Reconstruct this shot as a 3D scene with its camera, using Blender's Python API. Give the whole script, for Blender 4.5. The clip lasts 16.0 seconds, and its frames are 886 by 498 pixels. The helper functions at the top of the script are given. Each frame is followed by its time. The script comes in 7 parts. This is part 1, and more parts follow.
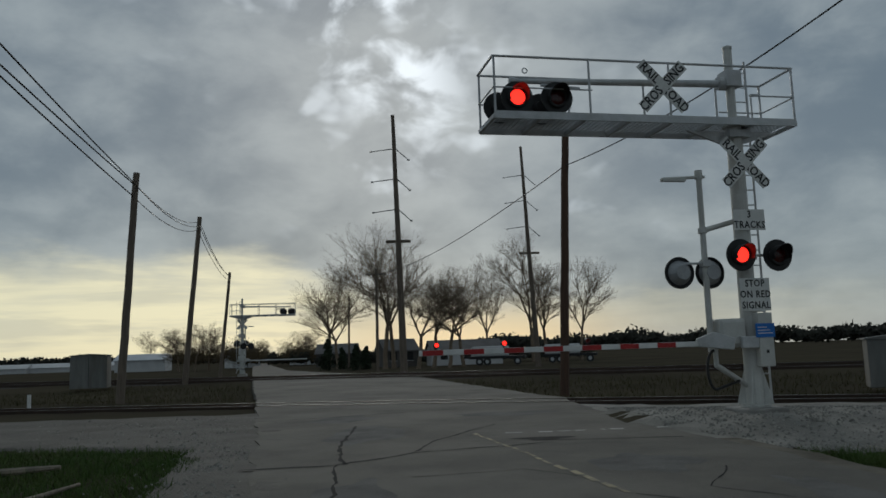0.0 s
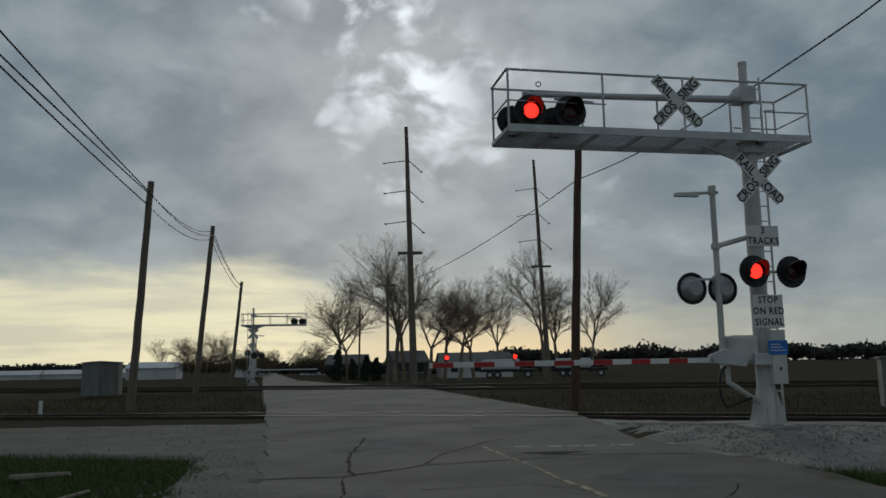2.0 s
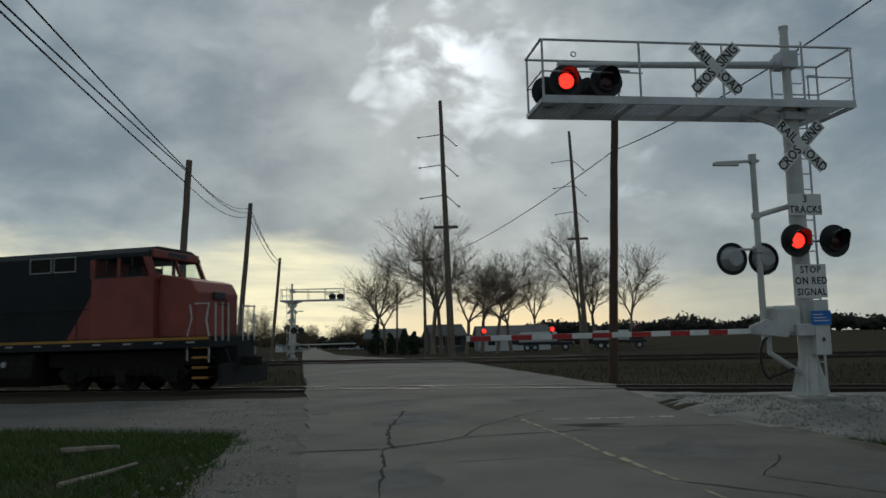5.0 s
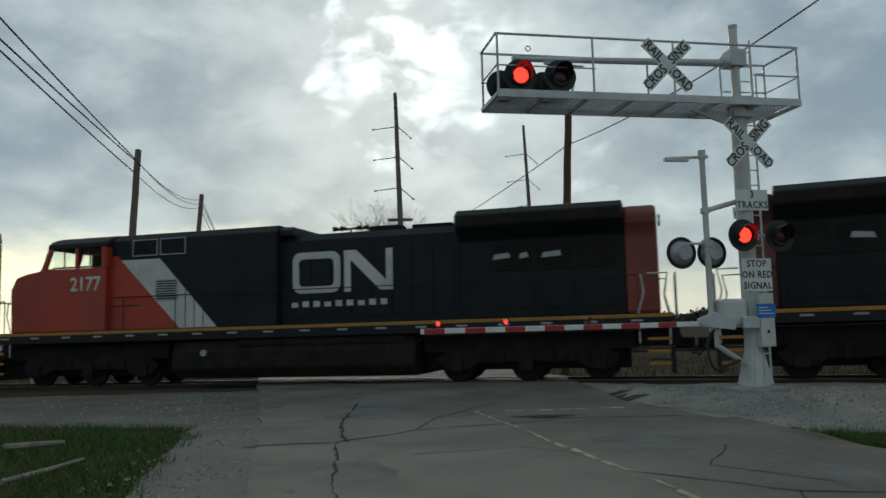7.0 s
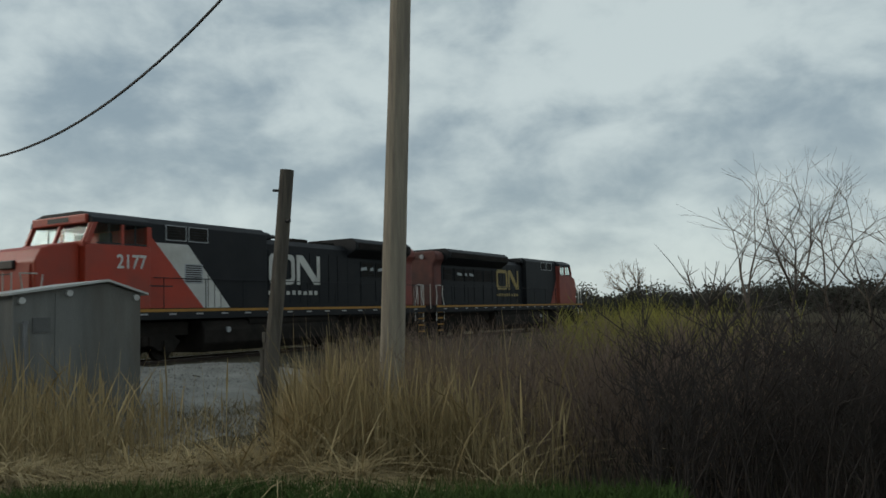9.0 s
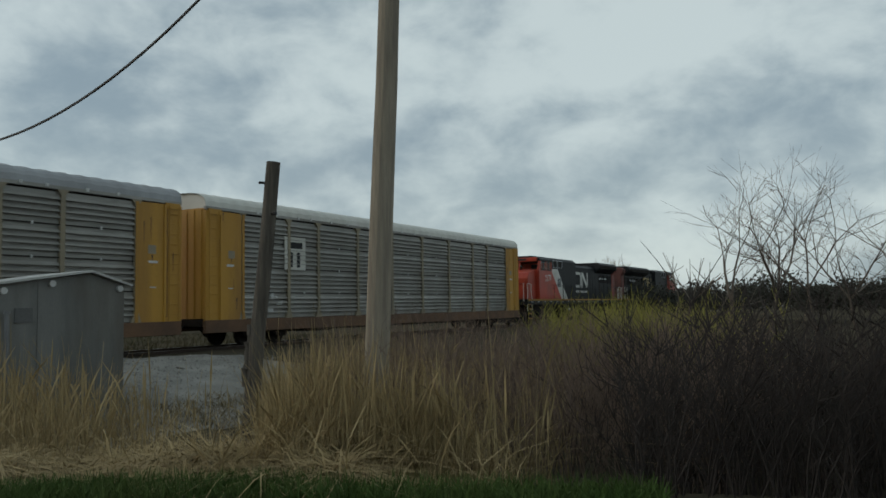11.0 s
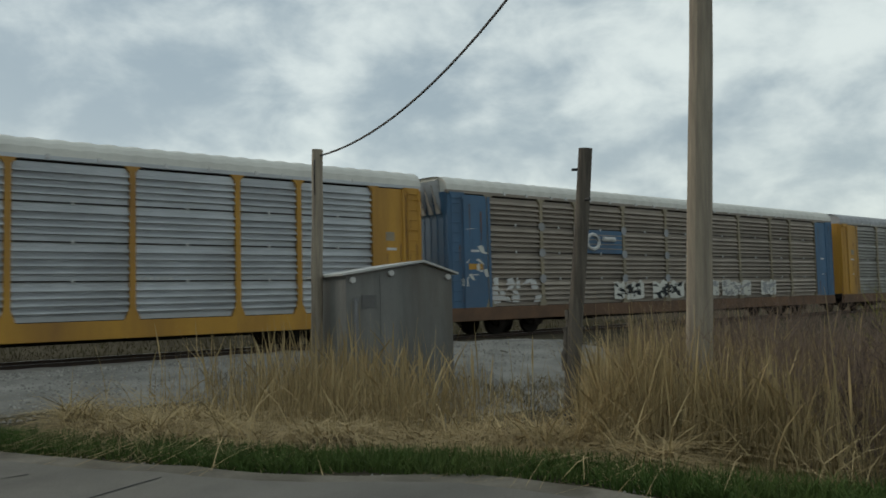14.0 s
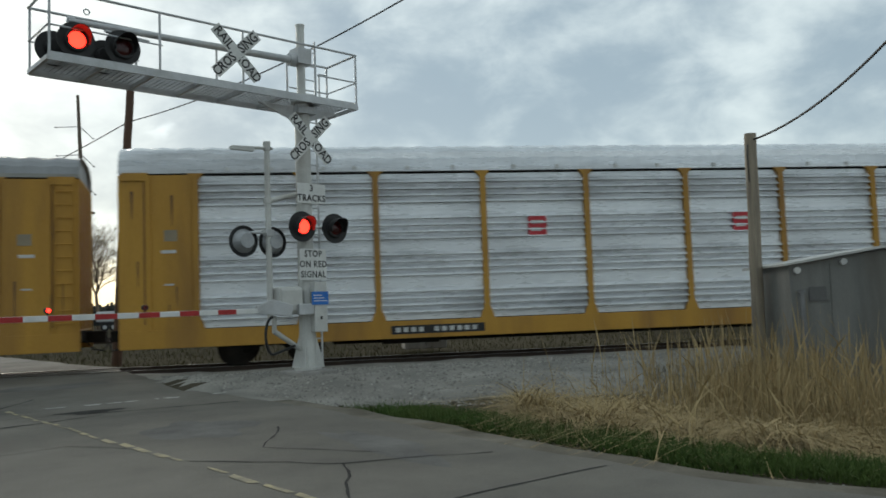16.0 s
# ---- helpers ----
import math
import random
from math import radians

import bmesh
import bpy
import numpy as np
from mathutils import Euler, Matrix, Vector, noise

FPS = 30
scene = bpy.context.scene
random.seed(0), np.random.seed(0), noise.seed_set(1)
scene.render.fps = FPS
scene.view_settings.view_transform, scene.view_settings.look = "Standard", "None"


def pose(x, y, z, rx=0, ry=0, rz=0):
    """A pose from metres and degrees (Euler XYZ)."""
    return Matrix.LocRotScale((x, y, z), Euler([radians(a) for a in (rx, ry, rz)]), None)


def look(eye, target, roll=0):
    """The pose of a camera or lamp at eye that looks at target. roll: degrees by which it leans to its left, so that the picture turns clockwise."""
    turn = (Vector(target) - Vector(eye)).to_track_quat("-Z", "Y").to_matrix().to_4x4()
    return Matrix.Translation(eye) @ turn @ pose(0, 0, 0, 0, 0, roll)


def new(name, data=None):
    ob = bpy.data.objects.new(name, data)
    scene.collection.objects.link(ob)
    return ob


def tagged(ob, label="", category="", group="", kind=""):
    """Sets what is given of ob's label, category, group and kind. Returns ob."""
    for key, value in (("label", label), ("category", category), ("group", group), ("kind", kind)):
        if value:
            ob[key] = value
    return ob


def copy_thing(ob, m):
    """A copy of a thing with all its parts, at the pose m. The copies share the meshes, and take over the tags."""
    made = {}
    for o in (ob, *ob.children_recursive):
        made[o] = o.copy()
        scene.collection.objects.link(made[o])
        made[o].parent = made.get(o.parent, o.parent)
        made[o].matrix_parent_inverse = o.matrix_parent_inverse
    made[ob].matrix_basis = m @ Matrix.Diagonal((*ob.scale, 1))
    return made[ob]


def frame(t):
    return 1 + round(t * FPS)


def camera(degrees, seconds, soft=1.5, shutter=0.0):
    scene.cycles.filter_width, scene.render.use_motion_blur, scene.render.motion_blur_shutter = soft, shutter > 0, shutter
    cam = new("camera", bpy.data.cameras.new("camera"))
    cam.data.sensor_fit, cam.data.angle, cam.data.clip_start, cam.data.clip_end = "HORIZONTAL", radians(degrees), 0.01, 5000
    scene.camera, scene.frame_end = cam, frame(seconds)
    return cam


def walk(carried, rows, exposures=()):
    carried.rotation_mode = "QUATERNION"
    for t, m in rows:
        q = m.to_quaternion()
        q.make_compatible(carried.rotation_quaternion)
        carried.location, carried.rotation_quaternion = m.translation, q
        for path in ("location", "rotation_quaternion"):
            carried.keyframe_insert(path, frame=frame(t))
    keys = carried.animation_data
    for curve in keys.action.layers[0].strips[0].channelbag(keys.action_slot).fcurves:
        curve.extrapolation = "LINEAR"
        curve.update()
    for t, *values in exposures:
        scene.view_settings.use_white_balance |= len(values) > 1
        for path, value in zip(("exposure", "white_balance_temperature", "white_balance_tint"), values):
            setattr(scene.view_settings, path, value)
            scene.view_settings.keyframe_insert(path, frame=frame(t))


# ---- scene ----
cam = camera(57.5, 16.0, 1.6, 0.1)
EYE = 1.38
# seconds, tilt, lean, turn
CAMERA_ROWS = [
    (0.0, 97.35, 1.95, 0.25),
    (0.5, 97.63, 2.16, 0.41),
    (1.0, 97.38, 2.11, -0.01),
    (1.5, 98.19, 1.56, 0.19),
    (2.0, 98.23, 1.08, 0.97),
    (2.5, 98.02, 0.93, 1.09),
    (3.0, 97.51, 1.10, 1.75),
    (3.5, 97.47, 1.50, 2.24),
    (4.0, 96.60, 2.00, 2.21),
    (4.2, 96.42, 1.54, 3.91),
    (6.5, 96.47, 1.61, 1.31),
    (7.0, 95.84, 1.62, 0.35),
    (7.5, 96.72, 0.36, -4.03),
    (8.0, 95.72, -2.45, -35.40),
    (8.5, 94.04, 0.69, -69.30),
    (9.0, 94.42, 1.50, -81.29),
    (11.5, 93.99, 0.94, -82.32),
    (12.0, 93.76, 1.19, -81.76),
    (12.5, 92.86, 0.65, -78.11),
    (13.0, 92.34, 0.89, -72.33),
    (13.5, 92.85, 1.08, -66.90),
    (14.0, 93.42, 1.40, -60.16),
    (14.5, 93.52, 1.40, -53.91),
    (15.0, 92.71, 0.76, -47.11),
    (15.5, 92.83, 0.65, -39.47),
    (16.0, 93.94, 2.11, -30.06),
]
walk(cam, [(t, pose(0, 0, EYE, p, r, y)) for t, p, r, y in CAMERA_ROWS],
     [(0.0, -0.08, 6250, 10), (4.2, -0.12, 6250, 10), (5.2, 0.2, 6250, 8), (6.3, 0.52, 6350, 6), (7.0, 0.68, 6350, 6), (7.5, 0.72, 6450, 7), (8.0, 0.92, 6700, 8), (8.5, 1.06, 6800, 9), (9.2, 0.82, 6550, 8), (11.3, 0.86, 6550, 8),
      (12.5, 0.97, 6650, 9), (13.5, 1.2, 6800, 10), (14.5, 1.2, 6950, 10), (15.2, 1.42, 6950, 10), (16.0, 1.3, 6650, 9)])

# ---- light ----
SUN_AZ, SUN_EL = -4.2, 22.0
world = bpy.data.worlds.new("overcast_evening")
scene.world = world
world.use_nodes = True
wt = world.node_tree
wt.nodes.clear()


def wnode(kind, **kw):
    n = wt.nodes.new(kind)
    for k, v in kw.items():
        n.inputs[k].default_value = v
    return n


def wmath(op, a, b=None, clamp=False):
    n = wt.nodes.new("ShaderNodeMath")
    n.operation, n.use_clamp = op, clamp
    for i, v in enumerate((a, b)):
        if v is None:
            continue
        if isinstance(v, (int, float)):
            n.inputs[i].default_value = v
        else:
            wt.links.new(v, n.inputs[i])
    return n.outputs[0]


def wmix(fac, a, b):
    n = wt.nodes.new("ShaderNodeMix")
    n.data_type = "RGBA"
    for i, v in ((0, fac), (6, a), (7, b)):
        if isinstance(v, tuple):
            n.inputs[i].default_value = (*v, 1)
        elif isinstance(v, (int, float)):
            n.inputs[i].default_value = v
        else:
            wt.links.new(v, n.inputs[i])
    return n.outputs[2]


def wramp(fac, lo, hi):
    n = wt.nodes.new("ShaderNodeMapRange")
    n.interpolation_type = "SMOOTHSTEP"
    wt.links.new(fac, n.inputs[0])
    n.inputs[1].default_value, n.inputs[2].default_value = lo, hi
    return n.outputs[0]


coord = wt.nodes.new("ShaderNodeTexCoord")
sep = wt.nodes.new("ShaderNodeSeparateXYZ")
wt.links.new(coord.outputs["Generated"], sep.inputs[0])
dx, dy, dz = sep.outputs
up = wmath("ADD", wmath("MAXIMUM", dz, 0.0), 0.2)
comb = wt.nodes.new("ShaderNodeCombineXYZ")
wt.links.new(wmath("DIVIDE", dx, up), comb.inputs[0])
wt.links.new(wmath("DIVIDE", dy, up), comb.inputs[1])


def wnoise(scale, detail, rough, dist=0.0):
    n = wnode("ShaderNodeTexNoise", Scale=scale, Detail=detail, Roughness=rough, Distortion=dist)
    wt.links.new(comb.outputs[0], n.inputs["Vector"])
    return n.outputs[0]


sky = wt.nodes.new("ShaderNodeTexSky")
sky.sky_type, sky.sun_disc = "NISHITA", False
sky.sun_elevation, sky.sun_rotation = radians(SUN_EL), radians(SUN_AZ)
sky_col = wt.nodes.new("ShaderNodeVectorMath")
sky_col.operation = "SCALE"
wt.links.new(sky.outputs[0], sky_col.inputs[0])
sky_col.inputs[3].default_value = 0.09
# cloud deck: large banks, rounded puffs, ragged thin gaps before the hidden sun


def wdir_noise(scale, detail, rough, squash=1.0, dist=0.0):
    """Noise over the directions of the sky, so that puffs keep their size down to the horizon."""
    mp_ = wt.nodes.new("ShaderNodeMapping")
    mp_.inputs["Scale"].default_value = (1, 1, squash)
    wt.links.new(coord.outputs["Generated"], mp_.inputs[0])
    n = wnode("ShaderNodeTexNoise", Scale=scale, Detail=detail, Roughness=rough, Distortion=dist)
    wt.links.new(mp_.outputs[0], n.inputs["Vector"])
    return n.outputs[0]


bank = wnoise(0.8, 3, 0.5, 0.3)
puff = wdir_noise(9.0, 5, 0.55, 1.7, 0.2)
mass = wmath("ADD", wmath("MULTIPLY", bank, 0.5), wmath("MULTIPLY", puff, 0.5))
body = wmix(wramp(mass, 0.36, 0.64), (0.134, 0.176, 0.206), (0.31, 0.355, 0.364))
# glow round the hidden sun, a column of breaks below and above it
sd = Vector((math.sin(radians(SUN_AZ)) * math.cos(radians(SUN_EL)), math.cos(radians(SUN_AZ)) * math.cos(radians(SUN_EL)), math.sin(radians(SUN_EL))))
lean_x = wmath("ADD", wmath("MULTIPLY", wmath("SUBTRACT", dz, sd.z), 0.42), wmath("SUBTRACT", dx, sd.x))
off = wmath("SQRT", wmath("ADD", wmath("POWER", wmath("MULTIPLY", lean_x, 1 / 0.11), 2.0), wmath("POWER", wmath("MULTIPLY", wmath("SUBTRACT", dz, sd.z + 0.02), 1 / 0.2), 2.0)))
front = wramp(dy, 0.0, 0.3)
near_sun = wmath("MULTIPLY", wmath("SUBTRACT", 1.0, wramp(off, 0.15, 1.15)), front)
veil = wmath("MULTIPLY", wmath("SUBTRACT", 1.0, wramp(off, 0.3, 3.2)), front)
breaks = wramp(wdir_noise(15.0, 4, 0.5, 1.3, 0.3), 0.45, 0.68)
lit = wmath("ADD", wmath("MULTIPLY", near_sun, wmath("MULTIPLY", breaks, 1.1)), wmath("MULTIPLY", veil, 0.06))
spots = wramp(wdir_noise(11.0, 3, 0.5, 1.5, 0.2), 0.6, 0.74)
lit = wmath("ADD", lit, wmath("MULTIPLY", wmath("MULTIPLY", veil, spots), 0.5))
body = wmix(wmath("MINIMUM", lit, 1.0), body, (0.88, 0.96, 1.0))
# pale yellow strip of clear evening sky, deep in the south-west, thin and broken to the north of it
rag = wmath("MULTIPLY", wmath("SUBTRACT", wdir_noise(5.0, 5, 0.6, 4.0), 0.5), 0.085)
side = wramp(dx, -0.24, -0.02)
height_ = wmath("SUBTRACT", 1.0, wmath("MULTIPLY", side, 0.45))
low = wmath("SUBTRACT", 1.0, wramp(wmath("DIVIDE", wmath("ADD", dz, rag), height_), 0.088, 0.135))
west = wmath("MULTIPLY", wramp(wmath("ADD", wmath("MULTIPLY", dx, -0.3), dy), 0.62, 0.95), wmath("SUBTRACT", 1.0, wmath("MULTIPLY", side, 0.72)))
streak = wmath("ADD", 0.62, wmath("MULTIPLY", wramp(wdir_noise(4.0, 4, 0.6, 9.0, 0.3), 0.36, 0.58), 0.38))
body = wmix(wmath("MULTIPLY", wmath("MULTIPLY", low, west), streak), body, (0.88, 0.81, 0.52))
# the last light of the sun, a warm breath low behind the trees
warm = wmath("MULTIPLY", wmath("SUBTRACT", 1.0, wramp(dz, 0.01, 0.075)), wmath("SUBTRACT", 1.0, wramp(wmath("ABSOLUTE", wmath("SUBTRACT", dx, 0.04)), 0.03, 0.24)))
body = wmix(wmath("MULTIPLY", wmath("MULTIPLY", warm, front), 0.8), body, (0.98, 0.74, 0.38))
haze = wmath("SUBTRACT", 1.0, wramp(dz, 0.0, 0.30))
body = wmix(wmath("MULTIPLY", haze, 0.16), body, (0.42, 0.46, 0.44))
final = wmix(0.93, sky_col.outputs[0], body)
bg = wnode("ShaderNodeBackground", Strength=1.0)
wt.links.new(final, bg.inputs[0])
wo = wt.nodes.new("ShaderNodeOutputWorld")
wt.links.new(bg.outputs[0], wo.inputs[0])

sun_data = bpy.data.lights.new("sun", "SUN")
sun_data.energy, sun_data.angle, sun_data.color = 0.5, radians(20), (1.0, 0.93, 0.82)
sun = new("sun", sun_data)
sun.matrix_world = look(sd * 50, (0, 0, 0))

# ---- materials ----


def mat(name, a, b=None, scale=3.0, rough=0.7, metal=0.0, bump=0.15, fine=40.0, stretch=(1, 1, 1), dirt=None, dirt_amount=0.5, emit=0.0, vary=0.0, spec=0.4, island=0.0):
    """Two colours mixed by a coarse and a fine noise in the thing's own space, with dirt and relief."""
    m = bpy.data.materials.new(name)
    m.use_nodes = True
    t = m.node_tree
    p = t.nodes["Principled BSDF"]
    b = b or tuple(c * 0.7 for c in a)
    tc = t.nodes.new("ShaderNodeTexCoord")
    mp = t.nodes.new("ShaderNodeMapping")
    mp.inputs["Scale"].default_value = stretch
    t.links.new(tc.outputs["Object"], mp.inputs[0])

    def nz(sc, det):
        n = t.nodes.new("ShaderNodeTexNoise")
        n.inputs["Scale"].default_value, n.inputs["Detail"].default_value, n.inputs["Roughness"].default_value = sc, det, 0.6
        t.links.new(mp.outputs[0], n.inputs["Vector"])
        return n.outputs[0]

    def rng(v, lo, hi, c=0.0, d=1.0):
        n = t.nodes.new("ShaderNodeMapRange")
        t.links.new(v, n.inputs[0])
        for i, x in enumerate((lo, hi, c, d)):
            n.inputs[i + 1].default_value = x
        return n.outputs[0]

    def mix(f, x, y, mode="MIX"):
        n = t.nodes.new("ShaderNodeMix")
        n.data_type, n.blend_type = "RGBA", mode
        for i, v in ((0, f), (6, x), (7, y)):
            if isinstance(v, tuple):
                n.inputs[i].default_value = (*v, 1)
            elif isinstance(v, (int, float)):
                n.inputs[i].default_value = v
            else:
                t.links.new(v, n.inputs[i])
        return n.outputs[2]

    coarse, grain = nz(scale, 5), nz(fine, 3)
    col = mix(rng(coarse, 0.35, 0.65), a, b)
    col = mix(rng(grain, 0.3, 0.75, 0.0, 0.35), col, tuple(c * 0.55 for c in a))
    if dirt:
        col = mix(rng(nz(scale * 0.45, 7), 0.48, 0.68, 0.0, dirt_amount), col, dirt)
    if vary:
        oi = t.nodes.new("ShaderNodeObjectInfo")
        col = mix(rng(oi.outputs["Random"], 0.0, 1.0, 0.0, vary), col, tuple(c * 0.4 for c in a))
    if island:
        gi = t.nodes.new("ShaderNodeNewGeometry")
        col = mix(rng(gi.outputs["Random Per Island"], 0.0, 1.0, 0.0, island), col, tuple(c * 0.3 for c in a))
    t.links.new(col, p.inputs["Base Color"])
    t.links.new(rng(grain, 0.3, 0.7, max(0.02, rough - 0.12), min(1.0, rough + 0.1)), p.inputs["Roughness"])
    p.inputs["Metallic"].default_value = metal
    p.inputs["Specular IOR Level"].default_value = spec
    if bump:
        bn = t.nodes.new("ShaderNodeBump")
        bn.inputs["Strength"].default_value, bn.inputs["Distance"].default_value = bump, 0.02
        t.links.new(grain, bn.inputs["Height"])
        t.links.new(bn.outputs[0], p.inputs["Normal"])
    if emit:
        p.inputs["Emission Color"].default_value = (*a, 1)
        p.inputs["Emission Strength"].default_value = emit
    return m


def glow(name, c, strength):
    m = bpy.data.materials.new(name)
    m.use_nodes = True
    p = m.node_tree.nodes["Principled BSDF"]
    p.inputs["Base Color"].default_value = (*c, 1)
    p.inputs["Emission Color"].default_value = (*c, 1)
    p.inputs["Emission Strength"].default_value = strength
    return m


ASPHALT = mat("asphalt", (0.178, 0.166, 0.142), (0.108, 0.102, 0.09), 0.45, 0.88, bump=0.7, fine=55, dirt=(0.21, 0.197, 0.172), dirt_amount=0.6, spec=0.18)
TAR = mat("crack_tar", (0.035, 0.034, 0.033), (0.06, 0.058, 0.055), 4, 0.95, spec=0.05)
PAINT_WHITE = mat("worn_white_road_paint", (0.55, 0.54, 0.5), (0.3, 0.29, 0.27), 5, 0.8, dirt=(0.13, 0.125, 0.12), dirt_amount=0.6)
PAINT_YELLOW = mat("worn_yellow_road_paint", (0.40, 0.34, 0.19), (0.2, 0.18, 0.13), 6, 0.8, dirt=(0.12, 0.115, 0.1), dirt_amount=0.7)
SOIL = mat("field_soil", (0.082, 0.071, 0.052), (0.055, 0.048, 0.036), 0.12, 0.95, bump=0.8, fine=6, dirt=(0.085, 0.075, 0.05), dirt_amount=0.6, spec=0.0)
GRAVEL = mat("limestone_gravel", (0.30, 0.284, 0.25), (0.18, 0.171, 0.152), 0.9, 0.95, bump=1.0, fine=22, dirt=(0.12, 0.11, 0.095), dirt_amount=0.7)
STONE = mat("ballast_stone", (0.40, 0.38, 0.34), (0.25, 0.237, 0.212), 3, 0.9, bump=0.3, island=0.9)
DARKBALLAST = mat("dark_ballast", (0.085, 0.077, 0.067), (0.05, 0.045, 0.04), 1.5, 0.95, bump=1.0, fine=18, spec=0.05)
RAIL = mat("rusty_rail", (0.07, 0.045, 0.032), (0.045, 0.032, 0.026), 6, 0.6, 0.4)
RAILHEAD = mat("polished_railhead", (0.27, 0.255, 0.24), (0.18, 0.165, 0.15), 6, 0.42, 0.85)
TIE = mat("creosoted_tie", (0.045, 0.036, 0.03), (0.03, 0.025, 0.02), 5, 0.9)
WOOD_DARK = mat("dark_pole_wood", (0.19, 0.15, 0.115), (0.11, 0.088, 0.07), 2, 0.85, stretch=(8, 8, 0.5))
WOOD_GREY = mat("weathered_grey_pole_wood", (0.37, 0.315, 0.24), (0.22, 0.185, 0.145), 2, 0.9, bump=0.6, fine=30, stretch=(6, 6, 0.4), dirt=(0.1, 0.085, 0.065), dirt_amount=0.6)
WOOD_OLD = mat("old_post_wood", (0.15, 0.13, 0.105), (0.07, 0.06, 0.05), 2.5, 0.95, bump=0.8, fine=26, stretch=(6, 6, 0.4))
GALV = mat("galvanised_steel", (0.56, 0.57, 0.58), (0.43, 0.44, 0.45), 3, 0.5, 0.25, 0.1, dirt=(0.25, 0.23, 0.2), dirt_amount=0.35)
SILVERPAINT = mat("aluminium_paint", (0.6, 0.6, 0.57), (0.47, 0.47, 0.45), 2, 0.5, 0.15, dirt=(0.22, 0.19, 0.16), dirt_amount=0.4)
BLACK = mat("black_paint", (0.012, 0.012, 0.013), (0.02, 0.02, 0.02), 3, 0.55)
SIGNWHITE = mat("sign_white", (0.72, 0.72, 0.7), (0.6, 0.6, 0.58), 4, 0.5, bump=0)
SIGNBLACK = mat("sign_black", (0.02, 0.02, 0.02), None, 4, 0.5, bump=0)
SIGNBLUE = mat("sign_blue", (0.02, 0.17, 0.55), (0.02, 0.13, 0.45), 4, 0.5, bump=0)
REDLENS = mat("dark_red_lens", (0.06, 0.006, 0.006), (0.04, 0.004, 0.004), 5, 0.25, bump=0)
REDGLOW = glow("lit_red_lens", (1.0, 0.022, 0.012), 2.6)
GREYGLASS = mat("grey_lens_back", (0.4, 0.41, 0.42), (0.3, 0.31, 0.32), 4, 0.4, 0.3)
REDSTRIPE = mat("red_reflective_stripe", (0.42, 0.025, 0.025), (0.33, 0.02, 0.02), 5, 0.5)
CONCRETE = mat("concrete", (0.36, 0.345, 0.32), (0.26, 0.25, 0.235), 2, 0.9, dirt=(0.14, 0.13, 0.11))
LOCO_RED = mat("loco_red_paint", (0.43, 0.045, 0.018), (0.35, 0.037, 0.017), 1.2, 0.45, dirt=(0.15, 0.05, 0.035), dirt_amount=0.45)
LOCO_DULL = mat("faded_red_paint", (0.30, 0.07, 0.045), (0.22, 0.05, 0.04), 1.2, 0.6, dirt=(0.06, 0.03, 0.028), dirt_amount=0.6)
LOCO_BLACK = mat("loco_black_paint", (0.012, 0.013, 0.015), (0.018, 0.019, 0.021), 0.9, 0.6, dirt=(0.025, 0.023, 0.022), dirt_amount=0.5, spec=0.2)
LOCO_WHITE = mat("loco_white_paint", (0.62, 0.61, 0.57), (0.5, 0.49, 0.46), 1.5, 0.5, dirt=(0.28, 0.25, 0.2), dirt_amount=0.6)
LOCO_UNDER = mat("underframe_grime", (0.018, 0.016, 0.014), (0.032, 0.027, 0.023), 2, 0.9, spec=0.1)
SILL_YELLOW = mat("sill_stripe_yellow", (0.42, 0.21, 0.03), (0.3, 0.15, 0.03), 2, 0.6)
GLASS = bpy.data.materials.new("cab_glass")
GLASS.use_nodes = True
_g = GLASS.node_tree.nodes["Principled BSDF"]
_g.inputs["Base Color"].default_value = (0.8, 0.86, 0.84, 1)
_g.inputs["Roughness"].default_value = 0.03
_g.inputs["Transmission Weight"].default_value = 1.0
_g.inputs["IOR"].default_value = 1.1
RACK_YELLOW = mat("rack_yellow_paint", (0.48, 0.255, 0.035), (0.40, 0.205, 0.03), 0.8, 0.6, dirt=(0.2, 0.1, 0.03), dirt_amount=0.75, stretch=(1.6, 1.6, 0.3))
RACK_BLUE = mat("rack_blue_paint", (0.06, 0.145, 0.25), (0.045, 0.11, 0.19), 0.8, 0.6, dirt=(0.07, 0.08, 0.1), dirt_amount=0.6, stretch=(1, 1, 0.35))
RACK_CREAM = mat("roof_cream", (0.62, 0.61, 0.55), (0.53, 0.52, 0.47), 0.6, 0.6, dirt=(0.32, 0.3, 0.25), dirt_amount=0.35)
RACK_SILVER = mat("bright_galvanised_panel", (0.80, 0.82, 0.84), (0.66, 0.68, 0.70), 0.8, 0.33, 0.35, dirt=(0.27, 0.275, 0.28), dirt_amount=0.8, stretch=(0.35, 1, 2.2), fine=5, bump=0.0)
RACK_BLUEGREY = mat("dull_galvanised_panel", (0.56, 0.585, 0.60), (0.39, 0.41, 0.425), 0.8, 0.45, 0.3, dirt=(0.22, 0.2, 0.18), dirt_amount=0.5, stretch=(0.35, 1, 1.2), fine=6, bump=0.0, vary=0.25)
RACK_GREY = mat("weathered_grey_panel", (0.38, 0.37, 0.34), (0.23, 0.222, 0.2), 0.7, 0.55, 0.25, dirt=(0.14, 0.11, 0.08), dirt_amount=0.6, stretch=(0.35, 1, 1.2), fine=6, bump=0.0, vary=0.3)
